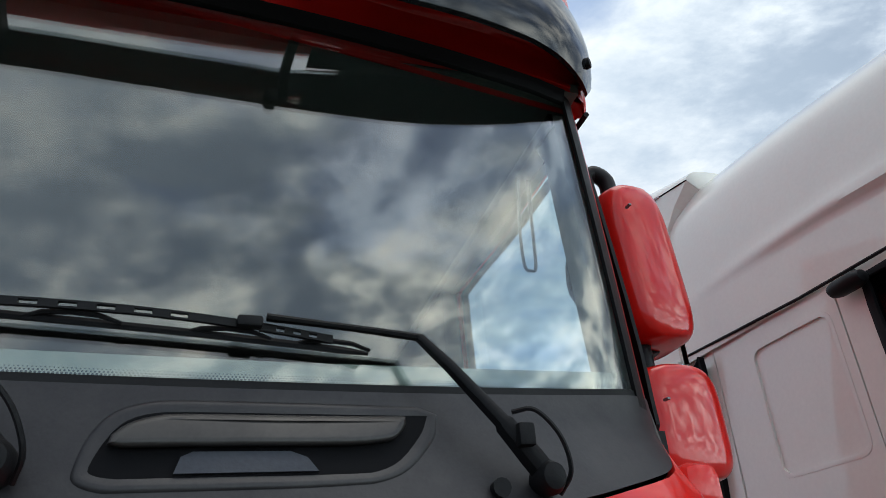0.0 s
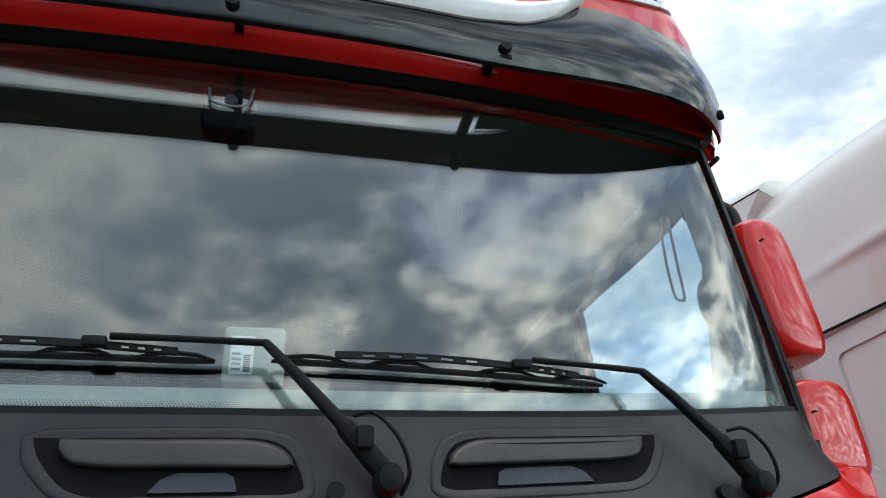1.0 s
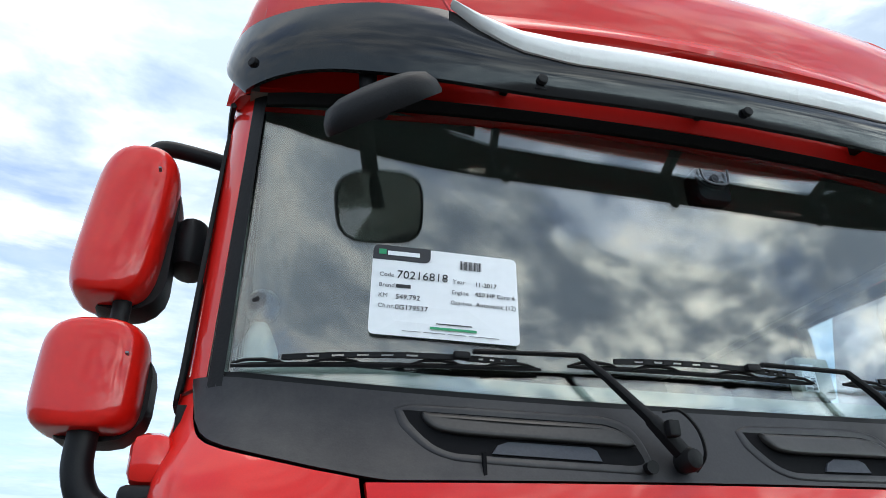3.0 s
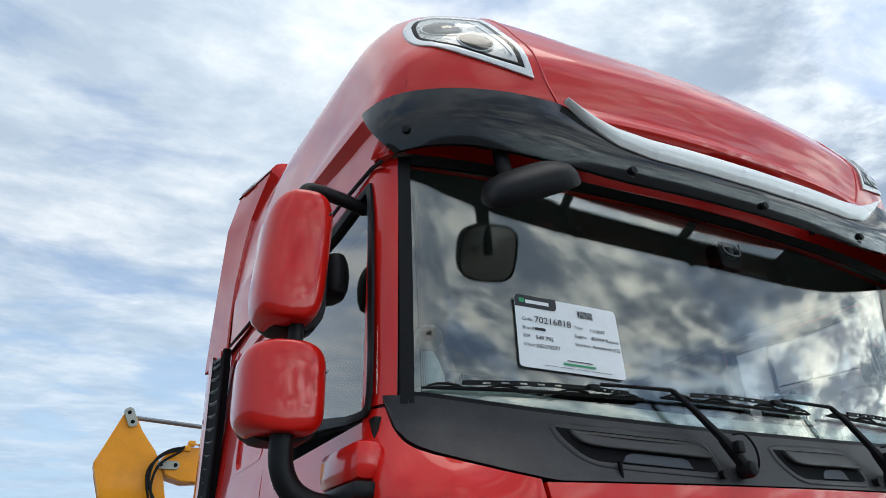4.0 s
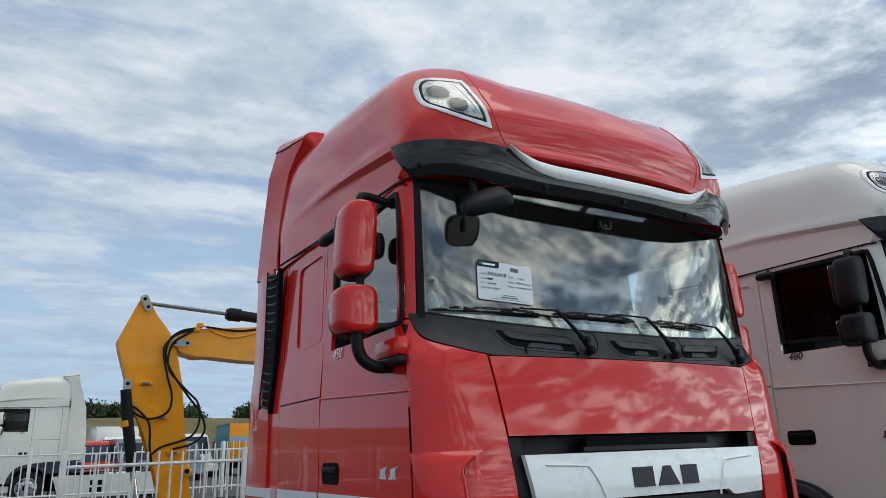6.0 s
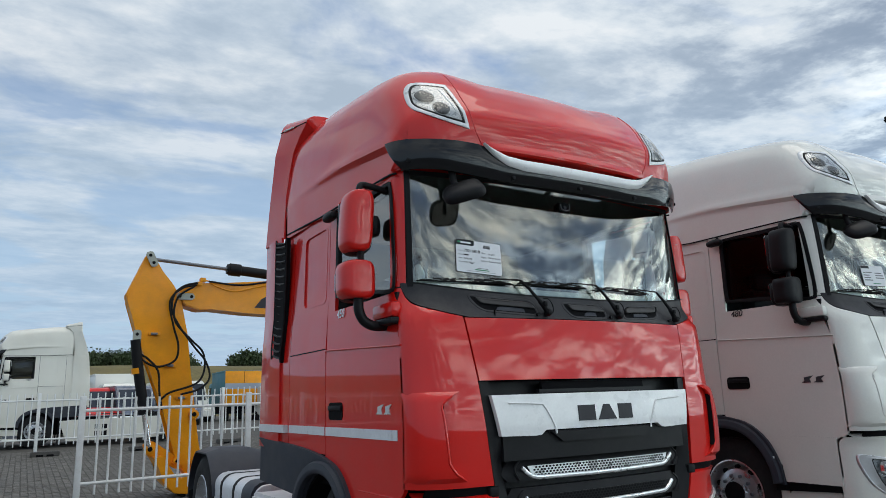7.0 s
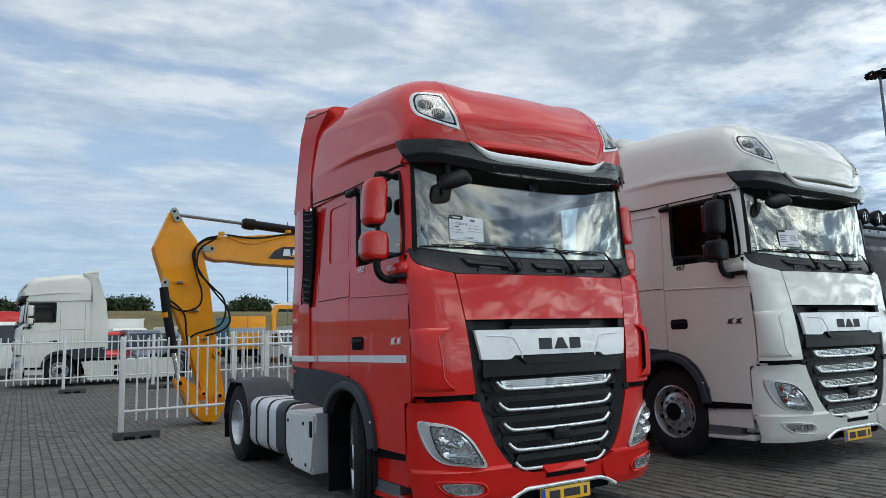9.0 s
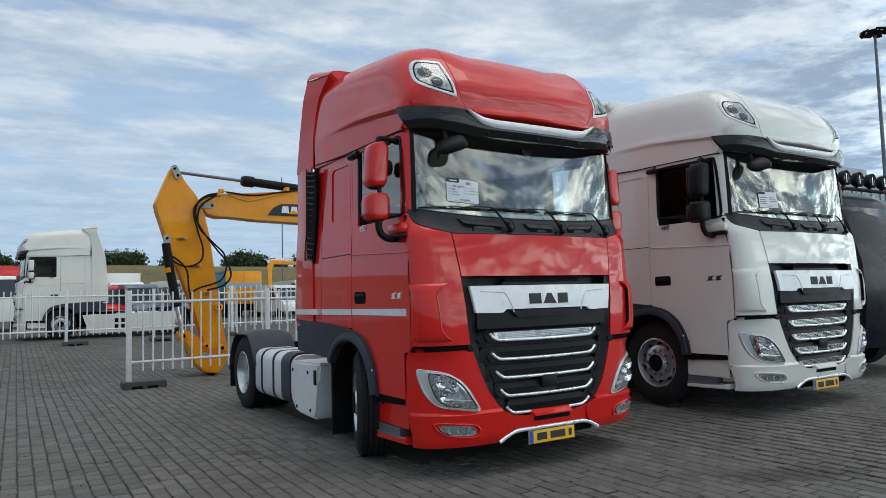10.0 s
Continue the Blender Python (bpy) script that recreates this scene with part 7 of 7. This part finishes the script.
    for pts in (((-0.40, 3.92), (-0.62, 3.86), (-0.80, 3.70), (-0.84, 3.40), (-0.70, 3.10), (-0.42, 2.72), (-0.20, 2.45), (-0.12, 2.15), (-0.30, 1.95), (-0.62, 1.86)),
                ((-0.42, 3.88), (-0.68, 3.80), (-0.88, 3.55), (-0.80, 3.10), (-0.70, 2.75), (-0.74, 2.48), (-1.0, 2.36), (-1.25, 2.45), (-1.38, 2.62)),
                ((-0.45, 3.86), (-0.75, 3.62), (-0.78, 3.2), (-0.48, 2.85), (-0.26, 2.62), (-0.22, 2.30), (-0.36, 2.05), (-0.80, 1.90), (-0.95, 1.78)),
                ((-1.36, 2.60), (-1.20, 2.50), (-1.02, 2.28), (-0.98, 1.90), (-0.92, 1.6)),
                ((-0.20, 3.96), (0.4, 3.93), (1.0, 4.03), (1.6, 4.12))):
        part("hose", bm_tube(smooth_line([(x, yh + 0.03 * math.sin(3 * x), z) for x, z in pts], 6), 0.019, 8), M_RUBBER, ex, "black hydraulic hose")
    part("return_pipe", bm_tube(smooth_line([(-0.40, y0 - 0.04, 3.93), (-0.22, y0 - 0.04, 3.98), (-0.05, y0 - 0.04, 3.88), (0.3, y0 - 0.04, 3.80), (0.7, y0 - 0.04, 3.90), (1.1, y0 - 0.04, 4.0)], 6), 0.014, 8), M_YELLOW, ex)
    for x, z in ((-0.30, 3.98), (-0.36, 3.90), (1.15, 4.10)):
        part("pipe_clamp", bm_box(x - 0.05, x + 0.05, y0 - 0.08, y0 + 0.06, z - 0.03, z + 0.05, 0.008), M_YELLOW, ex)


excavator()


# ---------------------------------------------------------------- fences
def fence(label, x0, x1, y, posts, block_posts, step=0.172, rails=(0.47, 1.56)):
    g = lambda x: ground_z(x, y)
    root = thing("picket_fence", label, "fence", (0, y, 0))
    pk = None
    n = int((x1 - x0) / step)
    for i in range(n + 1):
        x = x0 + 0.09 + i * step
        if x > x1 - 0.05 or any(abs(x - p) < 0.08 for p in posts):
            continue
        if pk is None:
            pk = part("picket", bm_loft([[(0.017 * math.cos(a), 0.017 * math.sin(a), z) for a in (2 * math.pi * k / 8 for k in range(8))] for z in (0.30, 1.74, 1.752)]), M_FENCE, root)
            ob = pk
        else:
            ob = new("picket", pk.data)
            ob.parent = root
        ob.location = (x, 0, g(x) + random.uniform(-0.008, 0.008))
        ob.rotation_euler = (random.uniform(-0.006, 0.006), random.uniform(-0.006, 0.006), 0)
    for z in rails:
        part("rail", bm_tube([(x0, 0.0, g(x0) + z), ((x0 + x1) / 2, 0, g((x0 + x1) / 2) + z + 0.004), (x1, 0, g(x1) + z)], 0.026, 8), M_FENCE, root, "white fence rail")
    for p in posts:
        part("post", bm_box(p - 0.045, p + 0.045, -0.045, 0.045, g(p) + 0.10, g(p) + 1.78, 0.008), M_FENCE, root, "square white fence post")
    for p in block_posts:
        blk = thing("fence_foot", "dark concrete fence foot on the pavers", "fence foot", (p, y, g(p)), 0, "fence feet")
        part("foot_body", bm_prism([(-0.12, 0.0), (0.62, 0.0), (0.62, 0.13), (-0.12, 0.13)], -0.20, 0.20, "y", 0.015), M_CONC, blk)
        for q in (0.12, 0.38):
            part("foot_pocket", bm_box(q - 0.09, q + 0.09, -0.203, -0.19, 0.0, 0.055), M_DARK, blk)


fence("white steel picket fence standing on concrete feet", -2.26, 6.0, 9.0, (-2.24, 0.33, 2.9, 5.4), (-2.24, 0.33))
fence("long white steel picket fence before the parked trucks", -16.0, 14.0, 20.3, (-13.0, -10.4, -7.8, -5.2, -2.62, -0.02, 2.6, 5.2, 7.8, 10.4), (-7.8, -5.2, -2.62, -0.02, 2.6, 5.2), 0.19)


# ---------------------------------------------------------------- far vehicles
def box_truck(name, label, at, turn, length, height, body, cab, stripe=None, rear=None):
    t = thing(name, label, "truck", at, turn, "far parked vehicles")
    part("box_body", bm_box(-1.22, 1.22, 2.2, 2.2 + length, 1.0, height, 0.03), body, t, "box body")
    if stripe:
        part("box_band", bm_box(-1.235, 1.235, 2.3, 2.1 + length, height - 1.15, height - 0.75), stripe, t)
    if rear:
        part("rear_door", bm_box(-1.20, 1.20, 2.2 + length, 2.24 + length, 1.02, height - 0.02, 0.01), rear, t, "yellow rear doors")
        part("door_band", bm_box(-1.20, 1.20, 2.235 + length, 2.248 + length, height - 1.15, height - 0.80), M_GREYWALL, t)
        part("door_joint", bm_box(-0.012, 0.012, 2.235 + length, 2.246 + length, 1.05, height - 0.05), M_DARK, t)
    for s in (-1, 1):
        part("box_edge", bm_box(s * 1.22 - 0.03, s * 1.22 + 0.03, 2.2, 2.2 + length, height - 0.10, height + 0.02, 0.01), body, t)
    part("cab", bm_loft([[(-1.1 * w, o, z), (1.1 * w, o, z), (1.1 * w, 2.0, z), (-1.1 * w, 2.0, z)] for z, w, o in ((0.5, 0.98, 0.02), (1.4, 1.0, 0.0), (1.6, 1.0, 0.05), (2.5, 0.94, 0.30), (2.62, 0.88, 0.45))]), cab, t, "cab body")
    for s in (-1, 1):
        part("cab_window", bm_prism([(0.32, 1.62), (1.2, 1.62), (1.2, 2.3), (0.45, 2.3)], s * 1.05, s * 1.115, "x"), M_WINDARK, t)
        for y in (1.0, 2.6 + length * 0.62):
            part("wheel", bm_spin([(s * 0.75, 0.0), (s * 0.75, 0.46), (s * 1.08, 0.47), (s * 1.1, 0.42), (s * 1.04, 0.28), (s * 1.02, 0.0)], 28, "x", (0, y, 0.47)), M_TYRE, t, "black tyre")
    part("front_window", bm_grid(4, 3, lambda u, v: (lerp(-0.98, 0.98, u), lerp(0.045, 0.285, v) - 0.01, lerp(1.62, 2.45, v)), 0.01), M_WINDARK, t)
    part("underbody", bm_box(-0.9, 0.9, 0.4, 2.0 + length, 0.55, 1.0), M_DARK, t)


def van(name, label, at, turn, paint, length=4.8, height=2.1):
    v = thing(name, label, "van", at, turn, "far parked vehicles")
    prof = [(0.0, 0.45), (0.02, 0.85), (0.25, 1.05), (0.85, 1.15), (1.35, height - 0.15), (1.6, height), (length - 0.1, height), (length, height - 0.2), (length, 0.4)]
    part("van_body", bm_prism(prof, -0.92, 0.92, "x", 0.05), paint, v, "van body")
    for s in (-1, 1):
        part("side_window", bm_prism([(1.15, 1.18), (2.2, 1.18), (2.2, height - 0.22), (1.48, height - 0.22)], s * 0.90, s * 0.928, "x"), M_WINDARK, v)
        for y in (0.85, length - 0.95):
            part("wheel", bm_spin([(s * 0.70, 0.0), (s * 0.70, 0.33), (s * 0.92, 0.33), (s * 0.93, 0.22), (s * 0.90, 0.0)], 24, "x", (0, y, 0.33)), M_TYRE, v, "black tyre")
    part("front_window", bm_grid(3, 3, lambda u, w: (lerp(-0.8, 0.8, u), lerp(0.88, 1.33, w) - 0.015, lerp(1.18, height - 0.2, w)), 0.01), M_WINDARK, v)


GZ = ground_z(0, 30)
box_truck("yellow_box_truck", "box truck with yellow rear doors and teal sides", (9.4, 48.6, GZ), 178, 4.2, 3.25, M_TEAL, M_TEAL, None, M_YELLOW)
van("white_van", "white parked van far across the yard", (11.6, 38.5, GZ), 10, M_WHITE, 5.0, 2.2)
van("white_van", "white parked van with a tall roof far away", (13.9, 41.0, GZ), 5, M_WHITE, 5.6, 2.6)
van("dark_van", "dark blue parked van behind the fence", (2.2, 35.0, GZ), 12, M_BLUECAR, 5.0, 2.25)
van("dark_van", "dark blue parked van beside another one", (4.5, 36.0, GZ), 8, M_BLUECAR, 4.8, 2.1)
van("red_car", "dark red parked van behind the fence", (0.5, 35.5, GZ), 15, M_REDTRIM, 4.6, 2.2)
box_truck("white_box_truck", "white box truck facing the yard far behind", (2.2, 44.0, GZ), 4, 6.0, 3.3, M_WHITE, M_WHITE)
van("white_van", "white parked van behind the excavator arm", (6.6, 42.0, GZ), 20, M_WHITE, 5.4, 2.7)
van("grey_van", "pale grey van parked at the row's end", (16.4, 44.0, GZ), 12, M_GREYWALL, 5.2, 2.4)
van("dark_van", "dark van parked at the row's end", (18.8, 45.0, GZ), 12, M_BLUECAR, 5.2, 2.0)
box_truck("red_box_truck", "white truck with a red box body far away", (-5.0, 33.0, GZ), 0, 6.0, 3.2, M_REDTRIM, M_WHITE)
box_truck("grey_box_truck", "pale grey box truck far behind the fence", (-8.4, 34.0, GZ), 0, 6.0, 3.0, M_GREYWALL, M_WHITE)


def small_crane():
    c = thing("loader_crane", "small folded yellow loader crane", "crane", (11.2, 43.0, GZ))
    part("crane_post", bm_box(-0.16, 0.16, -0.16, 0.16, 0.0, 3.4, 0.05), M_YELLOW, c)
    part("crane_arm", bm_prism([(-0.2, 3.3), (0.0, 4.0), (0.2, 4.05), (3.4, 3.85), (3.4, 3.65), (0.3, 3.78), (0.15, 3.3)], -0.18, 0.18, "y", 0.03), M_YELLOW, c)
    part("crane_jib", bm_prism([(-0.2, 4.05), (1.6, 4.3), (1.6, 4.15), (-0.1, 3.8)], -0.1, 0.1, "y", 0.02), M_WHITE, c)


small_crane()


# ---------------------------------------------------------------- dark truck beside the white one, building and masts
def dark_truck():
    d = thing("dark_truck", "dark navy truck cab with a roof light bar", "truck", (7.75, 0.55, 0.11), 0)
    secs = []
    for z, w, o in ((0.45, 1.16, 0.10), (1.2, 1.20, 0.0), (1.75, 1.20, 0.03), (2.35, 1.14, 0.22), (2.75, 1.06, 0.45), (2.93, 0.95, 0.75), (2.98, 0.7, 1.1)):
        secs.append([(x, y, z) for x, y in ((-w, o + 0.25), (-w * 0.86, o + 0.06), (-w * 0.4, o), (w * 0.4, o), (w * 0.86, o + 0.06), (w, o + 0.25), (w, 3.0), (-w, 3.0))])
    part("cab_body", bm_loft(secs), M_NAVY, d, "dark navy cab body")
    for s in (-1, 1):
        part("door_window", bm_prism([(0.55, 1.72), (1.55, 1.74), (1.55, 2.32), (0.80, 2.36)], s * 1.12, s * 1.212, "x", 0.01), M_WINDARK, d, "dark door window")
        part("door_joint", bm_box(min(s * 1.19, s * 1.208), max(s * 1.19, s * 1.208), 1.66, 1.672, 0.6, 2.3), M_DARK, d)
        part("wheel", bm_spin([(s * 0.85, 0.0), (s * 0.85, 0.48), (s * 1.14, 0.50), (s * 1.16, 0.42), (s * 1.12, 0.28), (s * 1.10, 0.0)], 28, "x", (0, 1.3, 0.5)), M_TYRE, d, "black tyre")
    part("windscreen", bm_grid(6, 3, lambda u, v: (lerp(-1.0, 1.0, u), lerp(0.05, 0.36, v) - 0.02 + 0.1 * (2 * u - 1) ** 2, lerp(1.72, 2.62, v)), 0.01), M_WINDARK, d)
    bar = part("light_bar", bm_tube([(-0.95, 0.62, 2.97), (0.95, 0.62, 2.97)], 0.03), M_RUBBER, d, "black roof light bar")
    for k in range(5):
        x = -0.80 + 0.40 * k
        lm = part("spot_lamp", bm_spin([(0.70, 0.0), (0.70, 0.06), (0.64, 0.115), (0.55, 0.125), (0.545, 0.11)], 20, "y", (x, 0, 3.13)), M_RUBBER, d, "round black spot lamp")
        part("lamp_face", bm_spin([(0.60, 0.0), (0.585, 0.04), (0.555, 0.075)], 20, "y", (x, 0, 3.13)), M_DARKCHROME, lm)
        part("lamp_rim", bm_spin([(0.556, 0.072), (0.546, 0.085), (0.552, 0.112)], 20, "y", (x, 0, 3.13)), M_RUBBER, lm)
        part("lamp_guard", bm_box(x - 0.012, x + 0.012, 0.530, 0.545, 3.025, 3.235, 0.004), M_RUBBER, lm)
        part("lamp_foot", bm_box(x - 0.02, x + 0.02, 0.60, 0.64, 2.97, 3.03), M_RUBBER, lm)


dark_truck()


def office_block():
    b = thing("office_building", "grey flat-roofed commercial building far behind", "building", (118, 62, 0))
    part("wall", bm_box(0, 42, 0, 26, 0, 21.5), M_GREYWALL, b, "grey clad wall")
    part("upper_storey", bm_box(0, 24, 5, 20, 21.5, 25.0), M_GREYWALL, b)
    part("roof", bm_box(-0.4, 42.4, -0.4, 26.4, 21.5, 22.0), M_WHITE, b, "pale roof edge")
    for k in range(12):
        for z in (17.8, 12.5):
            part("window", bm_box(1.5 + 3.3 * k, 3.2 + 3.3 * k, -0.15, 0.05, z, z + 2.0), M_WINDARK, b)
        part("window", bm_box(-0.15, 0.05, 1.0 + 2.1 * k, 2.2 + 2.1 * k, 17.8, 19.8), M_WINDARK, b)
    part("roof_unit", bm_box(8, 12, 8, 12, 25, 26.2), M_STEEL, b)


office_block()


def light_mast(at, height, heads):
    m = thing("light_mast", "tall dark floodlight mast over the yard", "street lamp", at)
    part("pole", bm_tube([(0, 0, 0), (0, 0, height)], [0.11, 0.05] if heads else [0.09, 0.05], 12), M_STEEL, m, "tapered steel pole")
    if heads:
        part("head_ring", bm_spin([(height - 0.06, 0.0), (height - 0.06, 0.30), (height + 0.02, 0.30), (height + 0.02, 0.0)], 16, "z"), M_RUBBER, m)
        for k in range(8):
            a = 2 * math.pi * (k + 0.3) / 8
            bm = bm_box(-0.16, 0.16, -0.11, 0.11, -0.05, 0.05, 0.015)
            bmesh.ops.transform(bm, matrix=pose(0.43 * math.cos(a), 0.43 * math.sin(a), height - 0.02 + 0.05 * (k % 2), 22, 0, math.degrees(a) + 90), verts=bm.verts)
            part("floodlight", bm, M_RUBBER, m, "black floodlight")


light_mast((26.2, 9.35, 0), 12.0, True)
light_mast((22.0, 72.0, 0), 16.0, False)


# ---------------------------------------------------------------- bank and trees
def bank():
    bm = bmesh.new()
    xs = np.linspace(-60, 190, 90)
    prof = ((66, 0.3), (74, 1.8), (82, 3.9), (90, 6.0), (95, 6.75), (104, 6.7), (140, 6.3))
    rows = []
    for y, h in prof:
        rows.append([bm.verts.new((x, y + 2.0 * noise.noise((x * 0.05, y * 0.1, 0)), (h + 0.5 * noise.noise((x * 0.06, y * 0.07, 3.0))) * float(np.interp(x, (-60, 90, 140, 190), (1.0, 1.0, 0.2, 0.1))))) for x in xs])
    for a, b in zip(rows, rows[1:]):
        for i in range(len(xs) - 1):
            bm.faces.new((a[i], a[i + 1], b[i + 1], b[i]))
    tagged(part("grass_bank", bm, M_GRASS), "dry grass bank behind the yard", "bank", "", "structure")


bank()


def tree_mesh(seed, h, spread):
    rng = random.Random(seed)
    trunk, crown = bmesh.new(), bmesh.new()
    bm_tube([(0, 0, 0), (0.1, 0, h * 0.3), (0.05, 0.1, h * 0.7)], [0.22, 0.16, 0.05], 7, trunk)
    tips = []
    for k in range(9):
        a, z = rng.uniform(0, 6.28), rng.uniform(0.25, 0.7) * h
        e = (math.cos(a) * spread * rng.uniform(0.3, 0.8), math.sin(a) * spread * rng.uniform(0.3, 0.8), z + rng.uniform(0.1, 0.3) * h)
        bm_tube([(0.05, 0.05, z), ((e[0]) * 0.5, e[1] * 0.5, (z + e[2]) / 2 - 0.1), e], [0.09, 0.06, 0.02], 5, trunk)
        tips.append(e)
    tips += [(rng.gauss(0, spread * 0.35), rng.gauss(0, spread * 0.35), h * rng.uniform(0.35, 0.95)) for _ in range(12)]
    for c in tips:
        for _ in range(60):
            p = Vector(c) + Vector((rng.gauss(0, 0.42), rng.gauss(0, 0.42), rng.gauss(0, 0.34)))
            n = Vector((rng.gauss(0, 1), rng.gauss(0, 1), rng.gauss(0, 1))).normalized()
            t = n.orthogonal().normalized() * rng.uniform(0.12, 0.26)
            b = n.cross(t) * rng.uniform(0.6, 1.0)
            crown.faces.new([crown.verts.new(p + q) for q in (t, b, -t, -b)])
    return trunk, crown


def trees():
    kinds = []
    for k in range(4):
        t = thing("tree", "leafy green tree on the grass bank", "tree", (0, 0, -200), 0, "trees on the bank")
        tr, cr = tree_mesh(k, (2.5, 2.0, 3.0, 1.7)[k], (1.5, 1.7, 1.6, 1.5)[k])
        part("trunk", tr, M_BARK, t, "", 60)
        part("crown", cr, M_LEAF, t, "uneven leafy crown", 0)
        kinds.append(t)
    rng = random.Random(5)
    first = set()
    x = -30.0
    while x < 95:
        k = rng.randrange(4)
        y = 107 + rng.uniform(-3, 5)
        m = pose(x, y, 6.3, 0, 0, rng.uniform(0, 360))
        s = rng.uniform(0.65, 1.05)
        if k not in first:
            first.add(k)
            kinds[k].matrix_basis = m
        else:
            copy_thing(kinds[k], m)
        x += rng.uniform(0.5, 1.7) if rng.random() < 0.92 else rng.uniform(3, 6)


trees()


# ---------------------------------------------------------------- ground
def ground():
    xs = np.unique(np.concatenate([np.linspace(-20, 20, 81), np.array([-3000, -800, -300, -120, -60, -35, 35, 60, 120, 300, 800, 3000])]))
    ys = np.unique(np.concatenate([np.linspace(-10, 30, 81), np.array([-3000, -800, -300, -100, -40, -20, 40, 60, 100, 200, 400, 900, 3000])]))
    vs = [(x, y, ground_z(x, y) - 0.010) for y in ys for x in xs]
    n = len(xs)
    fs = [(j * n + i, j * n + i + 1, (j + 1) * n + i + 1, (j + 1) * n + i) for j in range(len(ys) - 1) for i in range(n - 1)]
    me = bpy.data.meshes.new("ground")
    me.from_pydata([tuple(map(float, v)) for v in vs], [], fs)
    return tagged(finish("ground", me, M_JOINT, None, "", 60), "dark sandy bed of the paved yard", "ground", "", "structure")


GROUND = ground()
PL, PW, GAP = 0.190, 0.128, 0.011


def paver_spots(x0, x1, y0, y1):
    """Courses running away along y, each shifted by about half a brick."""
    for j in range(math.ceil(x0 / PW), math.floor(x1 / PW)):
        off = 0.5 * PL * (j % 2) + 0.02 * math.sin(1.7 * j)
        for i in range(math.ceil((y0 - off) / PL), math.floor((y1 - off) / PL)):
            yield j * PW, i * PL + off


PARTS_X, PARTS_Y = (-3.6, -1.45), (-2.2, 0.75)


def pavers():
    rng = np.random.default_rng(4)
    l, w, b, h = PL - GAP, PW - GAP, 0.007, 0.018
    shape = [(0, 0, -h), (w, 0, -h), (w, l, -h), (0, l, -h), (0, 0, -b), (w, 0, -b), (w, l, -b), (0, l, -b), (b, b, 0), (w - b, b, 0), (w - b, l - b, 0), (b, l - b, 0)]
    faces = [(0, 1, 5, 4), (1, 2, 6, 5), (2, 3, 7, 6), (3, 0, 4, 7), (4, 5, 9, 8), (5, 6, 10, 9), (6, 7, 11, 10), (7, 4, 8, 11), (8, 9, 10, 11)]
    far = [4, 5, 6, 7, 8]
    base = np.array(shape)
    vs, fs, k, near = [], [], 0, []
    for x, y in paver_spots(-13.0, 9.0, -11.0, 22.3):
        if PARTS_X[0] <= x < PARTS_X[1] and PARTS_Y[0] <= y < PARTS_Y[1]:
            near.append((x, y))
            continue
        if abs(x) < 1.0 and 0.6 < y < 6.0:
            continue
        t = rng.normal(0, 0.007, 2)
        p = base + np.array([x, y, ground_z(x, y) + 0.004 + rng.normal(0, 0.0016)])
        turn = rng.normal(0, 0.022)
        p[:, 0] += rng.normal(0, 0.0026) - (base[:, 1] - l / 2) * turn
        p[:, 1] += rng.normal(0, 0.0045) + (base[:, 0] - w / 2) * turn
        p[:, 2] += (base[:, 1] - l / 2) * t[0] + (base[:, 0] - w / 2) * t[1] * 1.6
        vs.append(p)
        fs.extend([[q + k for q in faces[i]] for i in far])
        k += 12
    me = bpy.data.meshes.new("paving")
    me.from_pydata(np.concatenate(vs).tolist(), [], fs)
    ob = finish("paving", me, M_PAVER, GROUND, "", 0)
    tagged(ob, "grey brick paving with dark joints", "", "", "stuff")
    one = bpy.data.meshes.new("paver")
    one.from_pydata(shape, [], faces)
    one.materials.append(M_PAVER)
    for x, y in near:
        o = new("paver", one)
        o.parent = GROUND
        o.matrix_basis = Matrix.LocRotScale((x, y, ground_z(x, y) + 0.004 + float(rng.normal(0, 0.0012))), Euler(tuple(float(a) for a in rng.normal(0, (0.007, 0.010, 0.014)))), None)


pavers()


def debris():
    """Dead leaves and bits of grit strewn over the paving."""
    rng = np.random.default_rng(9)
    bm = bmesh.new()
    for _ in range(260):
        x, y = rng.uniform(-9, 3.5), rng.uniform(-3.6, 9)
        if -1.3 < x < 1.3 and y > 0:
            continue
        n, r, a0 = 5, rng.uniform(0.006, 0.022), rng.uniform(0, 6.3)
        z = ground_z(x, y) + 0.006
        top = [bm.verts.new((x + r * math.cos(a0 + 1.257 * k) * rng.uniform(0.5, 1.2), y + r * math.sin(a0 + 1.257 * k) * rng.uniform(0.5, 1.2), z + rng.uniform(0.002, 0.010))) for k in range(n)]
        foot = bm.verts.new((x, y, z))
        bm.faces.new(top)
        for k in range(n):
            bm.faces.new((foot, top[(k + 1) % n], top[k]))
    tagged(part("debris", bm, M_GRIT, GROUND, "", 0), "dark dead leaves and grit on the paving", "", "", "stuff")


debris()
